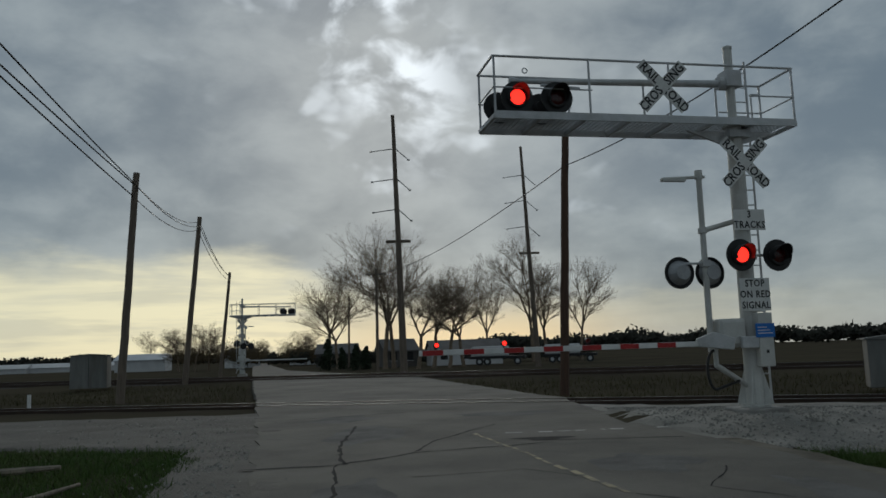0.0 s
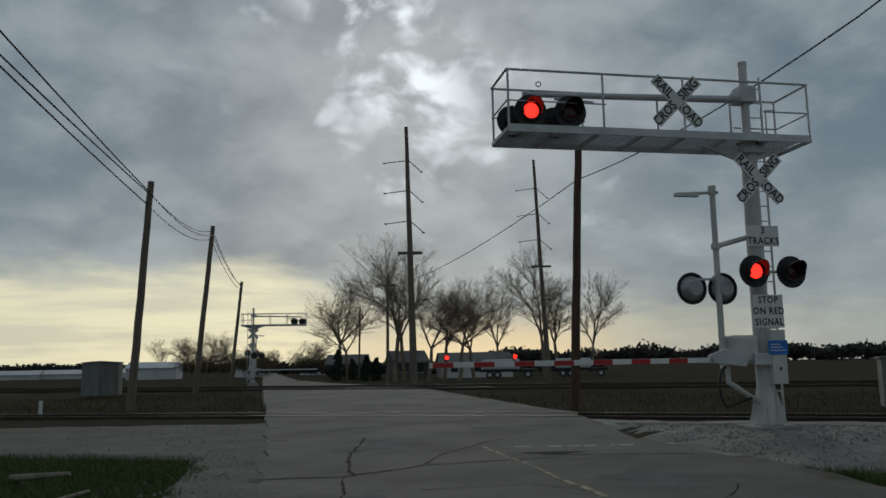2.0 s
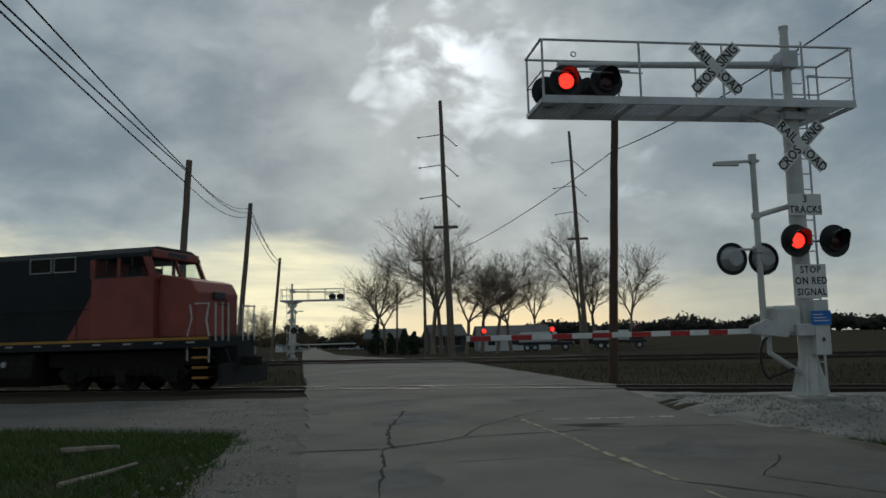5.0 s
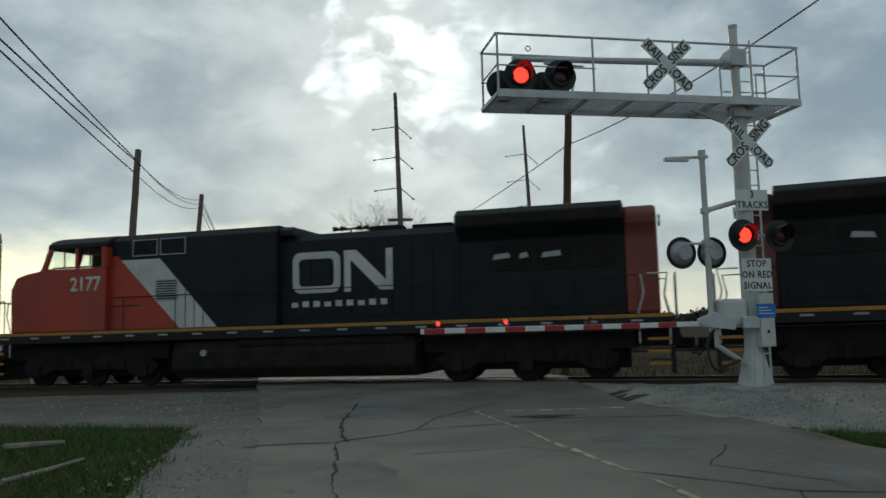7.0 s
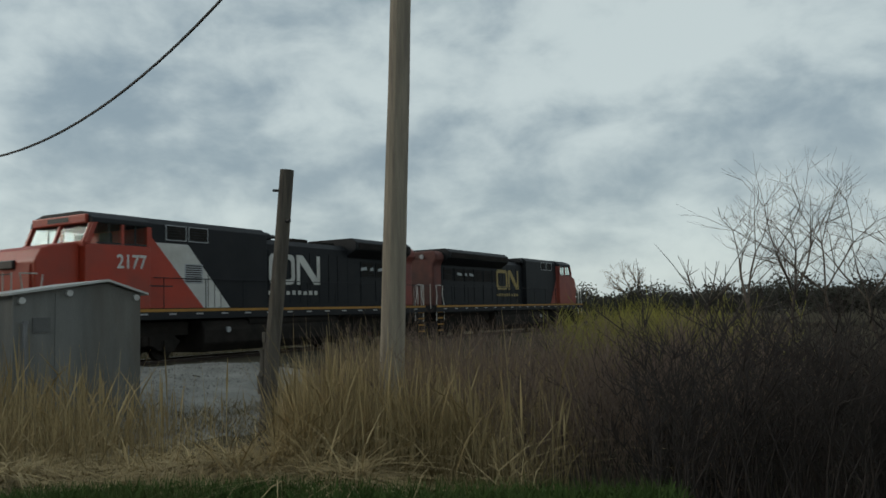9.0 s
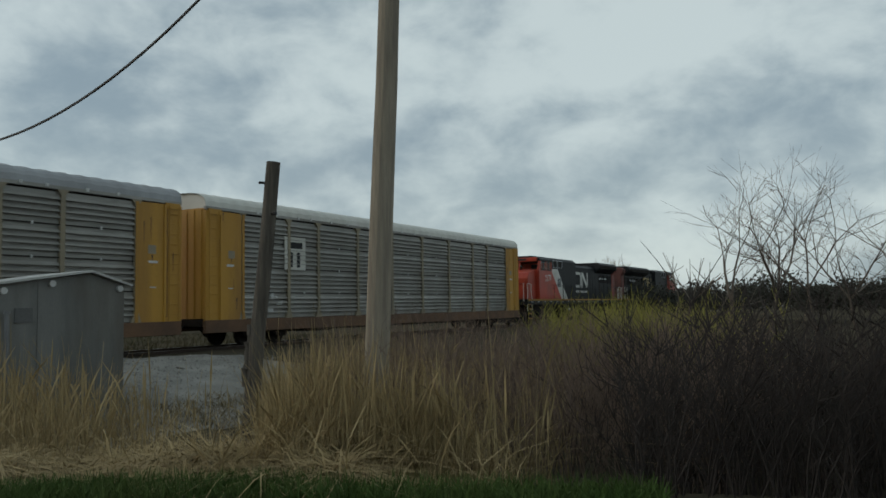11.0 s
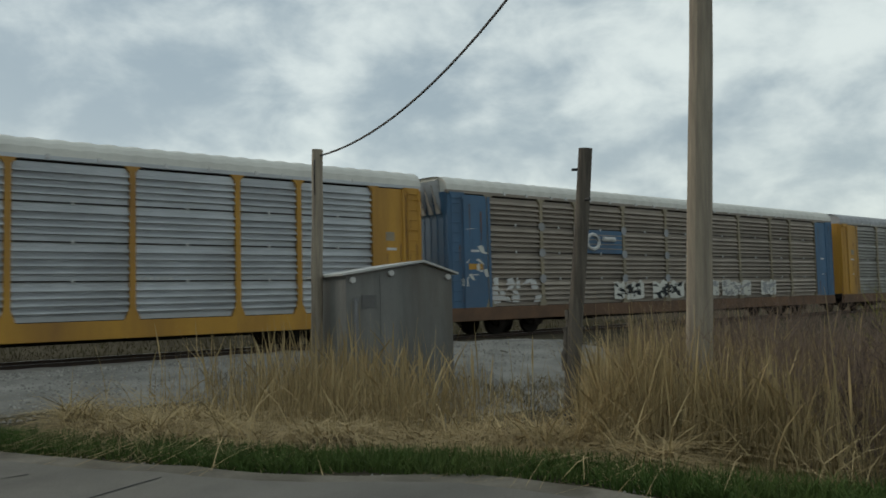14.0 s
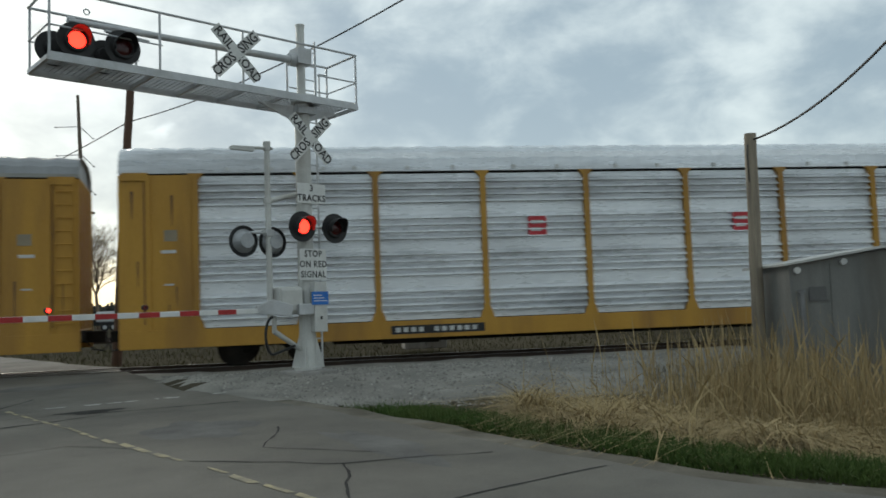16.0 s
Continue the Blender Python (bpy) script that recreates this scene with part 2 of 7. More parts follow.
RACK_BROWN = mat("sooty_brown_panel", (0.38, 0.325, 0.265), (0.21, 0.178, 0.148), 0.7, 0.75, 0.05, dirt=(0.34, 0.31, 0.27), dirt_amount=0.4, stretch=(0.35, 1, 1.2), fine=6, bump=0.0, vary=0.35)
RACK_TAN = mat("faded_tan_post", (0.30, 0.25, 0.17), (0.21, 0.18, 0.13), 1, 0.7)
RACK_ROOFGREY = mat("roof_grey", (0.34, 0.35, 0.36), (0.26, 0.265, 0.27), 0.6, 0.6, 0.2, dirt=(0.2, 0.18, 0.16))
RUST = mat("rusty_sill", (0.16, 0.088, 0.048), (0.105, 0.06, 0.036), 1.5, 0.85, dirt=(0.06, 0.04, 0.03))
GRAFFITI = mat("graffiti_white", (0.6, 0.6, 0.58), (0.42, 0.42, 0.41), 2, 0.6)
LOGO_GOLD = mat("faded_gold_letter", (0.40, 0.29, 0.09), (0.28, 0.2, 0.07), 2, 0.6, dirt=(0.12, 0.09, 0.05), dirt_amount=0.5)
LOGO_RED = mat("logo_red", (0.5, 0.03, 0.04), (0.4, 0.03, 0.04), 3, 0.5)
LOGO_ORANGE = mat("faded_orange_letter", (0.42, 0.16, 0.05), (0.3, 0.12, 0.05), 3, 0.6)
HUTGREY = mat("hut_aluminium", (0.205, 0.205, 0.192), (0.13, 0.132, 0.124), 1.2, 0.6, 0.15, dirt=(0.1, 0.085, 0.065), dirt_amount=0.65, stretch=(2.0, 2.0, 0.35))
STRAW = mat("dry_reed", (0.57, 0.435, 0.23), (0.37, 0.27, 0.13), 1.2, 0.85, bump=0, fine=9, spec=0.15, island=0.75)
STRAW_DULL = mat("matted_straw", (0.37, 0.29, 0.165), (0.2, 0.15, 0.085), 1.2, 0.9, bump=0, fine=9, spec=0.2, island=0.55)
GRASS = mat("spring_grass", (0.062, 0.118, 0.024), (0.10, 0.138, 0.036), 0.8, 0.8, bump=0, spec=0.2, island=0.55)
TWIG = mat("brush_twig", (0.075, 0.05, 0.038), (0.045, 0.032, 0.026), 1.5, 0.9, bump=0, island=0.55)
TWIG_GREEN = mat("budding_twig", (0.32, 0.29, 0.06), (0.2, 0.185, 0.04), 1.5, 0.9, bump=0)
BARK = mat("bare_bark", (0.25, 0.19, 0.135), (0.17, 0.128, 0.092), 2, 0.9)
WOODS = mat("far_woods", (0.042, 0.04, 0.03), (0.028, 0.03, 0.022), 0.1, 0.95, bump=0)
EVERGREEN = mat("evergreen", (0.03, 0.045, 0.022), (0.02, 0.03, 0.016), 0.6, 0.9, bump=0)
HOUSEWHITE = mat("white_siding", (0.6, 0.6, 0.6), (0.5, 0.5, 0.5), 0.6, 0.7)
ROOFDARK = mat("dark_shingle", (0.17, 0.16, 0.155), (0.12, 0.113, 0.11), 0.6, 0.85)
DULLBARN = mat("grey_barn_wood", (0.13, 0.12, 0.11), (0.09, 0.085, 0.08), 0.6, 0.9)
INSUL = mat("insulator", (0.2, 0.205, 0.21), (0.14, 0.14, 0.145), 4, 0.4)

# ---- builders ----


class Shape:
    """Collects faces for one mesh."""

    def __init__(self):
        self.v, self.f = [], []

    def add(self, verts, faces):
        o = len(self.v)
        self.v.extend(tuple(p) for p in verts)
        self.f.extend(tuple(i + o for i in q) for q in faces)
        return self

    def box(self, x0, x1, y0, y1, z0, z1):
        return self.add([(x, y, z) for z in (z0, z1) for y in (y0, y1) for x in (x0, x1)],
                        [(0, 2, 3, 1), (4, 5, 7, 6), (0, 1, 5, 4), (2, 6, 7, 3), (0, 4, 6, 2), (1, 3, 7, 5)])

    def tube(self, p, q, r, r2=None, n=8, caps=True):
        p, q = Vector(p), Vector(q)
        r2 = r if r2 is None else r2
        d = (q - p)
        if d.length < 1e-6:
            return self
        d.normalize()
        a = d.orthogonal().normalized()
        b = d.cross(a)
        vs = []
        for c, rr in ((p, r), (q, r2)):
            for i in range(n):
                w = 2 * math.pi * i / n
                vs.append(c + a * (math.cos(w) * rr) + b * (math.sin(w) * rr))
        fs = [(i, (i + 1) % n, n + (i + 1) % n, n + i) for i in range(n)]
        if caps:
            fs += [tuple(reversed(range(n))), tuple(range(n, 2 * n))]
        return self.add(vs, fs)

    def path(self, pts, r, n=6):
        return self.pipe(pts, [r] * len(pts), n)

    def pipe(self, pts, radii, n=6):
        """One skin along a bent line."""
        pts = [Vector(p) for p in pts]
        vs, a = [], None
        for i, p in enumerate(pts):
            d = (pts[min(i + 1, len(pts) - 1)] - pts[max(i - 1, 0)]).normalized()
            a = d.orthogonal().normalized() if a is None else (a - d * a.dot(d)).normalized()
            b = d.cross(a)
            for k in range(n):
                w = 2 * math.pi * k / n
                vs.append(p + (a * math.cos(w) + b * math.sin(w)) * radii[i])
        m = len(pts)
        fs = [(i * n + k, i * n + (k + 1) % n, (i + 1) * n + (k + 1) % n, (i + 1) * n + k) for i in range(m - 1) for k in range(n)]
        fs += [tuple(reversed(range(n))), tuple(range((m - 1) * n, m * n))]
        return self.add(vs, fs)

    def prism(self, poly, y0, y1):
        """A polygon in x, z pushed through from y0 to y1."""
        n = len(poly)
        vs = [(x, y0, z) for x, z in poly] + [(x, y1, z) for x, z in poly]
        return self.add(vs, [tuple(range(n)), tuple(reversed(range(n, 2 * n)))] + [(i, n + i, n + (i + 1) % n, (i + 1) % n) for i in range(n)])

    def prism_x(self, poly, x0, x1):
        """A polygon in y, z pushed through from x0 to x1."""
        n = len(poly)
        vs = [(x0, y, z) for y, z in poly] + [(x1, y, z) for y, z in poly]
        return self.add(vs, [tuple(reversed(range(n))), tuple(range(n, 2 * n))] + [(i, (i + 1) % n, n + (i + 1) % n, n + i) for i in range(n)])

    def disc(self, c, axis, r, depth, n=20, r2=None):
        c, axis = Vector(c), Vector(axis).normalized()
        return self.tube(c - axis * depth / 2, c + axis * depth / 2, r, r2, n)

    def mesh(self, name, smooth=False):
        me = bpy.data.meshes.new(name)
        me.from_pydata(self.v, [], self.f)
        if smooth:
            me.shade_smooth()
        me.update()
        bm = bmesh.new()
        bm.from_mesh(me)
        bmesh.ops.recalc_face_normals(bm, faces=bm.faces)
        bm.to_mesh(me)
        bm.free()
        return me


def raw(name, verts, faces, smooth=False):
    me = bpy.data.meshes.new(name)
    me.from_pydata(verts, [], faces)
    if smooth:
        me.shade_smooth()
    me.update()
    return me


def part(name, shape, material, parent=None, label="", bevel=0.0, smooth=False):
    me = shape.mesh(name, smooth) if isinstance(shape, Shape) else shape
    if material and not me.materials:
        me.materials.append(material)
    ob = new(name, me)
    if parent:
        ob.parent = parent
    if label:
        ob["label"] = label
    if bevel:
        b = ob.modifiers.new("bevel", "BEVEL")
        b.width, b.segments, b.limit_method = bevel, 2, "ANGLE"
    return ob


def pieces(name, shape, material, parent, label=""):
    """Each separate body of the shape as a part of its own."""
    root = list(range(len(shape.v)))

    def find(i):
        while root[i] != i:
            root[i] = root[root[i]]
            i = root[i]
        return i
    for q in shape.f:
        for i in q[1:]:
            root[find(i)] = find(q[0])
    groups = {}
    for q in shape.f:
        groups.setdefault(find(q[0]), []).append(q)
    for faces in groups.values():
        used_ = sorted({i for q in faces for i in q})
        at = {i: k for k, i in enumerate(used_)}
        part(name, Shape().add([shape.v[i] for i in used_], [tuple(at[i] for i in q) for q in faces]), material, parent, label)


def word(name, words, size, material, parent, m, squeeze=1.0, spacing=1.0):
    """A word whose letters are parts of their own, standing at the pose m."""
    me = text_mesh(name, words, size, squeeze, spacing)
    spans = sorted((min(me.vertices[i].co.x for i in p.vertices), max(me.vertices[i].co.x for i in p.vertices), p.index) for p in me.polygons)
    runs, reach = [], -1e9
    for a, b, k in spans:
        if a > reach + 1e-5:
            runs.append([])
        runs[-1].append(k)
        reach = max(reach, b)
    for run in runs:
        at, vs, fs = {}, [], []
        for k in run:
            f = []
            for i in me.polygons[k].vertices:
                if i not in at:
                    at[i] = len(vs)
                    vs.append(tuple(me.vertices[i].co))
                f.append(at[i])
            fs.append(tuple(f))
        part(name, raw(name, vs, fs), material, parent).matrix_basis = m
    bpy.data.meshes.remove(me)


def thing(name, label, category, group="", at=None, kind=""):
    ob = new(name)
    if at:
        ob.matrix_basis = at
    return tagged(ob, label, category, group, kind)


def text_mesh(name, words, size, squeeze=1.0, spacing=1.0):
    """Letters standing in the x, z plane, facing -y, centred."""
    c = bpy.data.curves.new(name, "FONT")
    c.body, c.size, c.align_x, c.align_y, c.extrude, c.space_character = words, size, "CENTER", "CENTER", 0.002, spacing
    c.resolution_u = 2
    c.offset = size * 0.02
    o = bpy.data.objects.new(name, c)
    scene.collection.objects.link(o)
    bpy.context.view_layer.update()
    me = bpy.data.meshes.new_from_object(o.evaluated_get(bpy.context.evaluated_depsgraph_get()))
    bpy.data.objects.remove(o)
    bpy.data.curves.remove(c)
    me.transform(Matrix.Diagonal((squeeze, 1, 1, 1)))
    me.transform(Matrix.Rotation(radians(90), 4, "X"))
    me.materials.clear()
    return me


# the main line: along it, and away from the eye
TA = Vector((0.9317, -0.3633))
NA = Vector((0.3633, 0.9317))
TRACK_N = (22.3, 47.5, 52.3)
TRACK_Z = (0.0, 0.05, 0.12)


def bend(u, n=0.0):
    """How far the near track has swung towards the road's near side, west of the crossing."""
    v = max(0.0, min(1.0, (-5.0 - u) / 36.0))
    w = max(0.0, min(1.0, (n - 26.0) / 12.0))
    return -4.3 * v * v * (3 - 2 * v) * (1 - w * w * (3 - 2 * w))


def on_track(u, n, z=0.0):
    p = TA * u + NA * (n + bend(u, n))
    return Vector((p.x, p.y, z))


RIGHT_EDGE = ((5.2, -12.0), (5.2, -3.0), (5.35, 3.0), (4.72, 5.0), (4.45, 8.0), (4.1, 11.5), (3.6, 15.0), (3.35, 20.0), (3.4, 24.0), (2.7, 27.0), (0.0, 41.0), (-3.3, 59.0), (-10.0, 72.0), (-18.9, 96.6), (-60.0, 270.0))
LEFT_EDGE = ((-0.2, -12.0), (-0.5, -3.0), (-0.9, 3.0), (-1.4, 5.0), (-2.05, 8.2), (-2.75, 11.5), (-3.55, 15.0), (-4.65, 20.0), (-5.6, 24.0), (-6.3, 27.0), (-9.7, 41.0), (-14.1, 59.0), (-17.2, 72.0), (-23.0, 96.6), (-64.5, 270.0))


def edge_x(line, y):
    for (xa, ya), (xb, yb) in zip(line, line[1:]):
        if y <= yb:
            return xa + (xb - xa) * (y - ya) / (yb - ya)
    return line[-1][0]


def smooth01(v):
    v = max(0.0, min(1.0, v))
    return v * v * (3 - 2 * v)


def ground_z(x, y):
    n = x * NA.x + y * NA.y
    z = -0.10
    r = x - edge_x(RIGHT_EDGE, max(-12.0, y))
    if y < 60 and r > 0:
        z += (-0.50 * smooth01((r - 1.0) / 2.6)) * (1 - smooth01((n - 9.5) / 4.5)) - 0.10 * smooth01((n - 9.5) / 4.5) * (1 - smooth01((n - 13) / 3))
        z += 0.16 * smooth01((n - 13.5) / 2.5) * (1 - smooth01((n - 17) / 3))
    if n > 24:
        z -= 0.22 * smooth01((n - 24.5) / 2.5) * (1 - smooth01((n - 43) / 3))
    if n > 43:
        z += 0.02 * smooth01((n - 43) / 3) - 0.25 * smooth01((n - 55) / 4)
    l = edge_x(LEFT_EDGE, max(-12.0, y)) - x
    if l < 0 and r < 0:
        z = min(z, -0.06) if y < 60 else z - 0.05
        z = min(z, -0.08)
    return z

# ---- ground, road, tracks ----


def build_ground():
    def axis(lo, hi):
        out, v = [], 0.0
        fine = 0.6
        pos = [0.0]
        step = fine
        while pos[-1] < 2600:
            pos.append(pos[-1] + step)
            if pos[-1] > 34:
                step *= 1.22
        return sorted([-p for p in pos[1:]] + pos)
    xs, ys = axis(0, 0), axis(0, 0)
    verts, faces = [], []
    for y in ys:
        for x in xs:
            near = abs(x) < 60 and abs(y) < 90
            bump = 0.03 * noise.noise((x * 0.7, y * 0.7, 0)) if near else 0.0
            inside = edge_x(LEFT_EDGE, max(-12.0, y)) - 0.3 < x < edge_x(RIGHT_EDGE, max(-12.0, y)) + 0.3
            verts.append((x, y, ground_z(x, y) + (0 if inside else bump)))
    w = len(xs)
    for j in range(len(ys) - 1):
        for i in range(w - 1):
            faces.append((j * w + i, j * w + i + 1, (j + 1) * w + i + 1, (j + 1) * w + i))
    ob = new("ground", raw("ground", verts, faces, True))
    ob.data.materials.append(SOIL)
    tagged(ob, "flat brown spring farmland soil round the crossing", "ground", kind="structure")


def sheet(name, left, right, z, material, label, category, ys=None, ragged=0.0, kind="structure"):
    """A strip between two lines of x over y, a few millimetres thick."""
    s = Shape()
    ys = ys or sorted({y for _, y in left} | {y for _, y in right})
    pts = []
    for k, y in enumerate(ys):
        a, b = edge_x(left, y), edge_x(right, y)
        a += ragged * noise.noise((y * 0.9, 3.3, 0)) + ragged * 0.4 * noise.noise((y * 4.1, 1.3, 0))
        b += ragged * noise.noise((y * 0.8, 8.3, 0)) + ragged * 0.4 * noise.noise((y * 3.7, 5.3, 0))
        pts.append((a, b, y))
    for (a, b, y), (c, d, y2) in zip(pts, pts[1:]):
        s.add([(a, y, z), (b, y, z), (d, y2, z), (c, y2, z), (a, y, z - 0.25), (b, y, z - 0.25), (d, y2, z - 0.25), (c, y2, z - 0.25)],
              [(0, 1, 2, 3), (0, 3, 7, 4), (1, 5, 6, 2)])
    ob = new(name, s.mesh(name))
    ob.data.materials.append(material)
    return tagged(ob, label, category, kind=kind)


def build_road():
    ys = [-12 + 0.5 * i for i in range(150)] + [64, 72, 84, 96.6, 140, 200, 270]
    sheet("road", LEFT_EDGE, RIGHT_EDGE, -0.02, ASPHALT, "cracked grey asphalt road crossing the tracks", "road", ys, 0.16)
    road = bpy.data.objects["road"]
    # cracks sealed with tar, each a wavering ribbon
    rng = random.Random(5)

    def ribbon(pts, w):
        s = Shape()
        prev = None
        fine = []
        for (ax, ay), (bx, by) in zip(pts, pts[1:]):
            k = max(2, int(math.hypot(bx - ax, by - ay) / 0.18))
            for i in range(k):
                fine.append((ax + (bx - ax) * i / k, ay + (by - ay) * i / k))
        fine.append(pts[-1])
        out = []
        for i, (x, y) in enumerate(fine):
            x += 0.07 * noise.noise((x * 1.9, y * 1.9, w * 99)) + 0.03 * noise.noise((x * 7, y * 7, 2))
            y += 0.07 * noise.noise((x * 1.9 + 40, y * 1.9, w * 99)) + 0.03 * noise.noise((x * 7, y * 7, 6))
            out.append((x, y))
        for i, (x, y) in enumerate(out):
            a, b = out[max(0, i - 1)], out[min(len(out) - 1, i + 1)]
            tx, ty = b[0] - a[0], b[1] - a[1]
            ln = math.hypot(tx, ty) or 1
            ww = w * (0.15 + 0.7 * rng.random())
            s.v.append((x - ty / ln * ww, y + tx / ln * ww, -0.016))
            s.v.append((x + ty / ln * ww, y - tx / ln * ww, -0.016))
            if i:
                k = 2 * i
                s.f.append((k - 2, k - 1, k + 1, k))
        return s
    for pts, w in (([(-2.7, 10.6), (-1.5, 10.75), (-0.5, 11.8), (1.6, 12.6)], 0.06), ([(-1.5, 10.7), (-1.1, 7.6), (-0.6, 5.2)], 0.03),
                   ([(-1.9, 16.5), (-1.7, 12.8), (-1.4, 10.8)], 0.05), ([(0.9, 16.0), (-0.3, 13.2), (-0.5, 11.9)], 0.04), ([(1.3, 12.9), (3.6, 12.7)], 0.05),
                   ([(1.8, 8.0), (2.9, 6.9), (4.2, 6.5)], 0.025), ([(2.9, 6.9), (2.4, 5.6), (2.9, 4.2)], 0.02), ([(2.0, 5.0), (3.4, 5.2), (4.6, 5.3)], 0.02),
                   ([(0.2, 20.6), (-2.6, 19.2), (-4.4, 18.6)], 0.05), ([(-0.4, 9.5), (0.9, 9.9), (1.4, 9.2)], 0.025), ([(3.2, 9.6), (2.6, 8.3), (3.4, 7.2)], 0.02)):
        part("tarred_crack", ribbon(pts, w), TAR, road)
    patch_m = mat("worn_asphalt", (0.17, 0.165, 0.155), (0.10, 0.097, 0.092), 1.1, 0.95, bump=0.9, fine=35, spec=0.15)
    for cx, cy, rx, ry in ((-1.5, 14.8, 0.9, 2.2), (-1.0, 8.6, 0.5, 1.2), (2.4, 10.2, 0.9, 1.1), (-2.4, 18.5, 0.9, 1.4), (1.2, 18.6, 1.4, 0.8), (3.6, 7.6, 0.4, 1.6)):
        sh = Shape()
        pts = []
        for i in range(26):
            a = 2 * math.pi * i / 26
            k = 0.75 + 0.5 * noise.noise((cx + math.cos(a) * 1.4, cy + math.sin(a) * 1.4, 3))
            pts.append((cx + rx * k * math.cos(a), cy + ry * k * math.sin(a), -0.0185))
        sh.add(pts, [tuple(range(26))])
        part("worn_patch", sh, patch_m, road)
    tar = Shape()
    tar.add([(1.5 + 0.55 * math.cos(a) * (0.8 + 0.3 * math.sin(3 * a)), 13.15 + 0.22 * math.sin(a), -0.0155) for a in [i * 0.4 for i in range(16)]], [tuple(range(16))])
    part("oil_patch", tar, TAR, road)
    # worn centre line and stop bar, broken into flakes
    for (ax, ay), (bx, by), w, m, nm in (((0.42, 14.3), (2.9, 2.4), 0.055, PAINT_YELLOW, "centre_line"), ((0.95, 14.15), (3.75, 14.3), 0.10, PAINT_WHITE, "stop_bar")):
        s = Shape()
        L = math.hypot(bx - ax, by - ay)
        tx, ty = (bx - ax) / L, (by - ay) / L
        d = 0.0
        while d < L:
            ln = rng.uniform(0.06, 0.5)
            skip = rng.random() < (0.12 if nm == "centre_line" else 0.25)
            if not skip:
                off = rng.uniform(-0.03, 0.03)
                ww = w * rng.uniform(0.4, 1.0)
                p = [(ax + tx * d - ty * (ww + off), ay + ty * d + tx * (ww + off)), (ax + tx * (d + ln) - ty * (ww * rng.uniform(0.5, 1) + off), ay + ty * (d + ln) + tx * (ww + off)),
                     (ax + tx * (d + ln * 0.9) + ty * (ww - off), ay + ty * (d + ln * 0.9) - tx * (ww - off)), (ax + tx * (d + 0.05) + ty * (ww * 0.7 - off), ay + ty * (d + 0.05) - tx * (ww - off))]
                s.add([(x, y, -0.0145) for x, y in p], [(0, 1, 2, 3)])
            d += ln + rng.uniform(0.0, 0.1)
        part(nm, s, m, road)


RAIL_US = [-330.0, -41.0] + [-39.0 + 2 * i for i in range(18)] + [-3.0, 330.0]


def rail_bar(s, n, w, za, zb):
    """A bar of the rail's section along the whole track."""
    vs = []
    for u in RAIL_US:
        a, b = on_track(u, n - w), on_track(u, n + w)
        vs += [(a.x, a.y, za), (b.x, b.y, za), (b.x, b.y, zb), (a.x, a.y, zb)]
    fs = [(3, 2, 1, 0), tuple(len(vs) - 4 + i for i in range(4))]
    for i in range(len(RAIL_US) - 1):
        o = 4 * i
        fs += [(o + j, o + (j + 1) % 4, o + 4 + (j + 1) % 4, o + 4 + j) for j in range(4)]
    s.add(vs, fs)


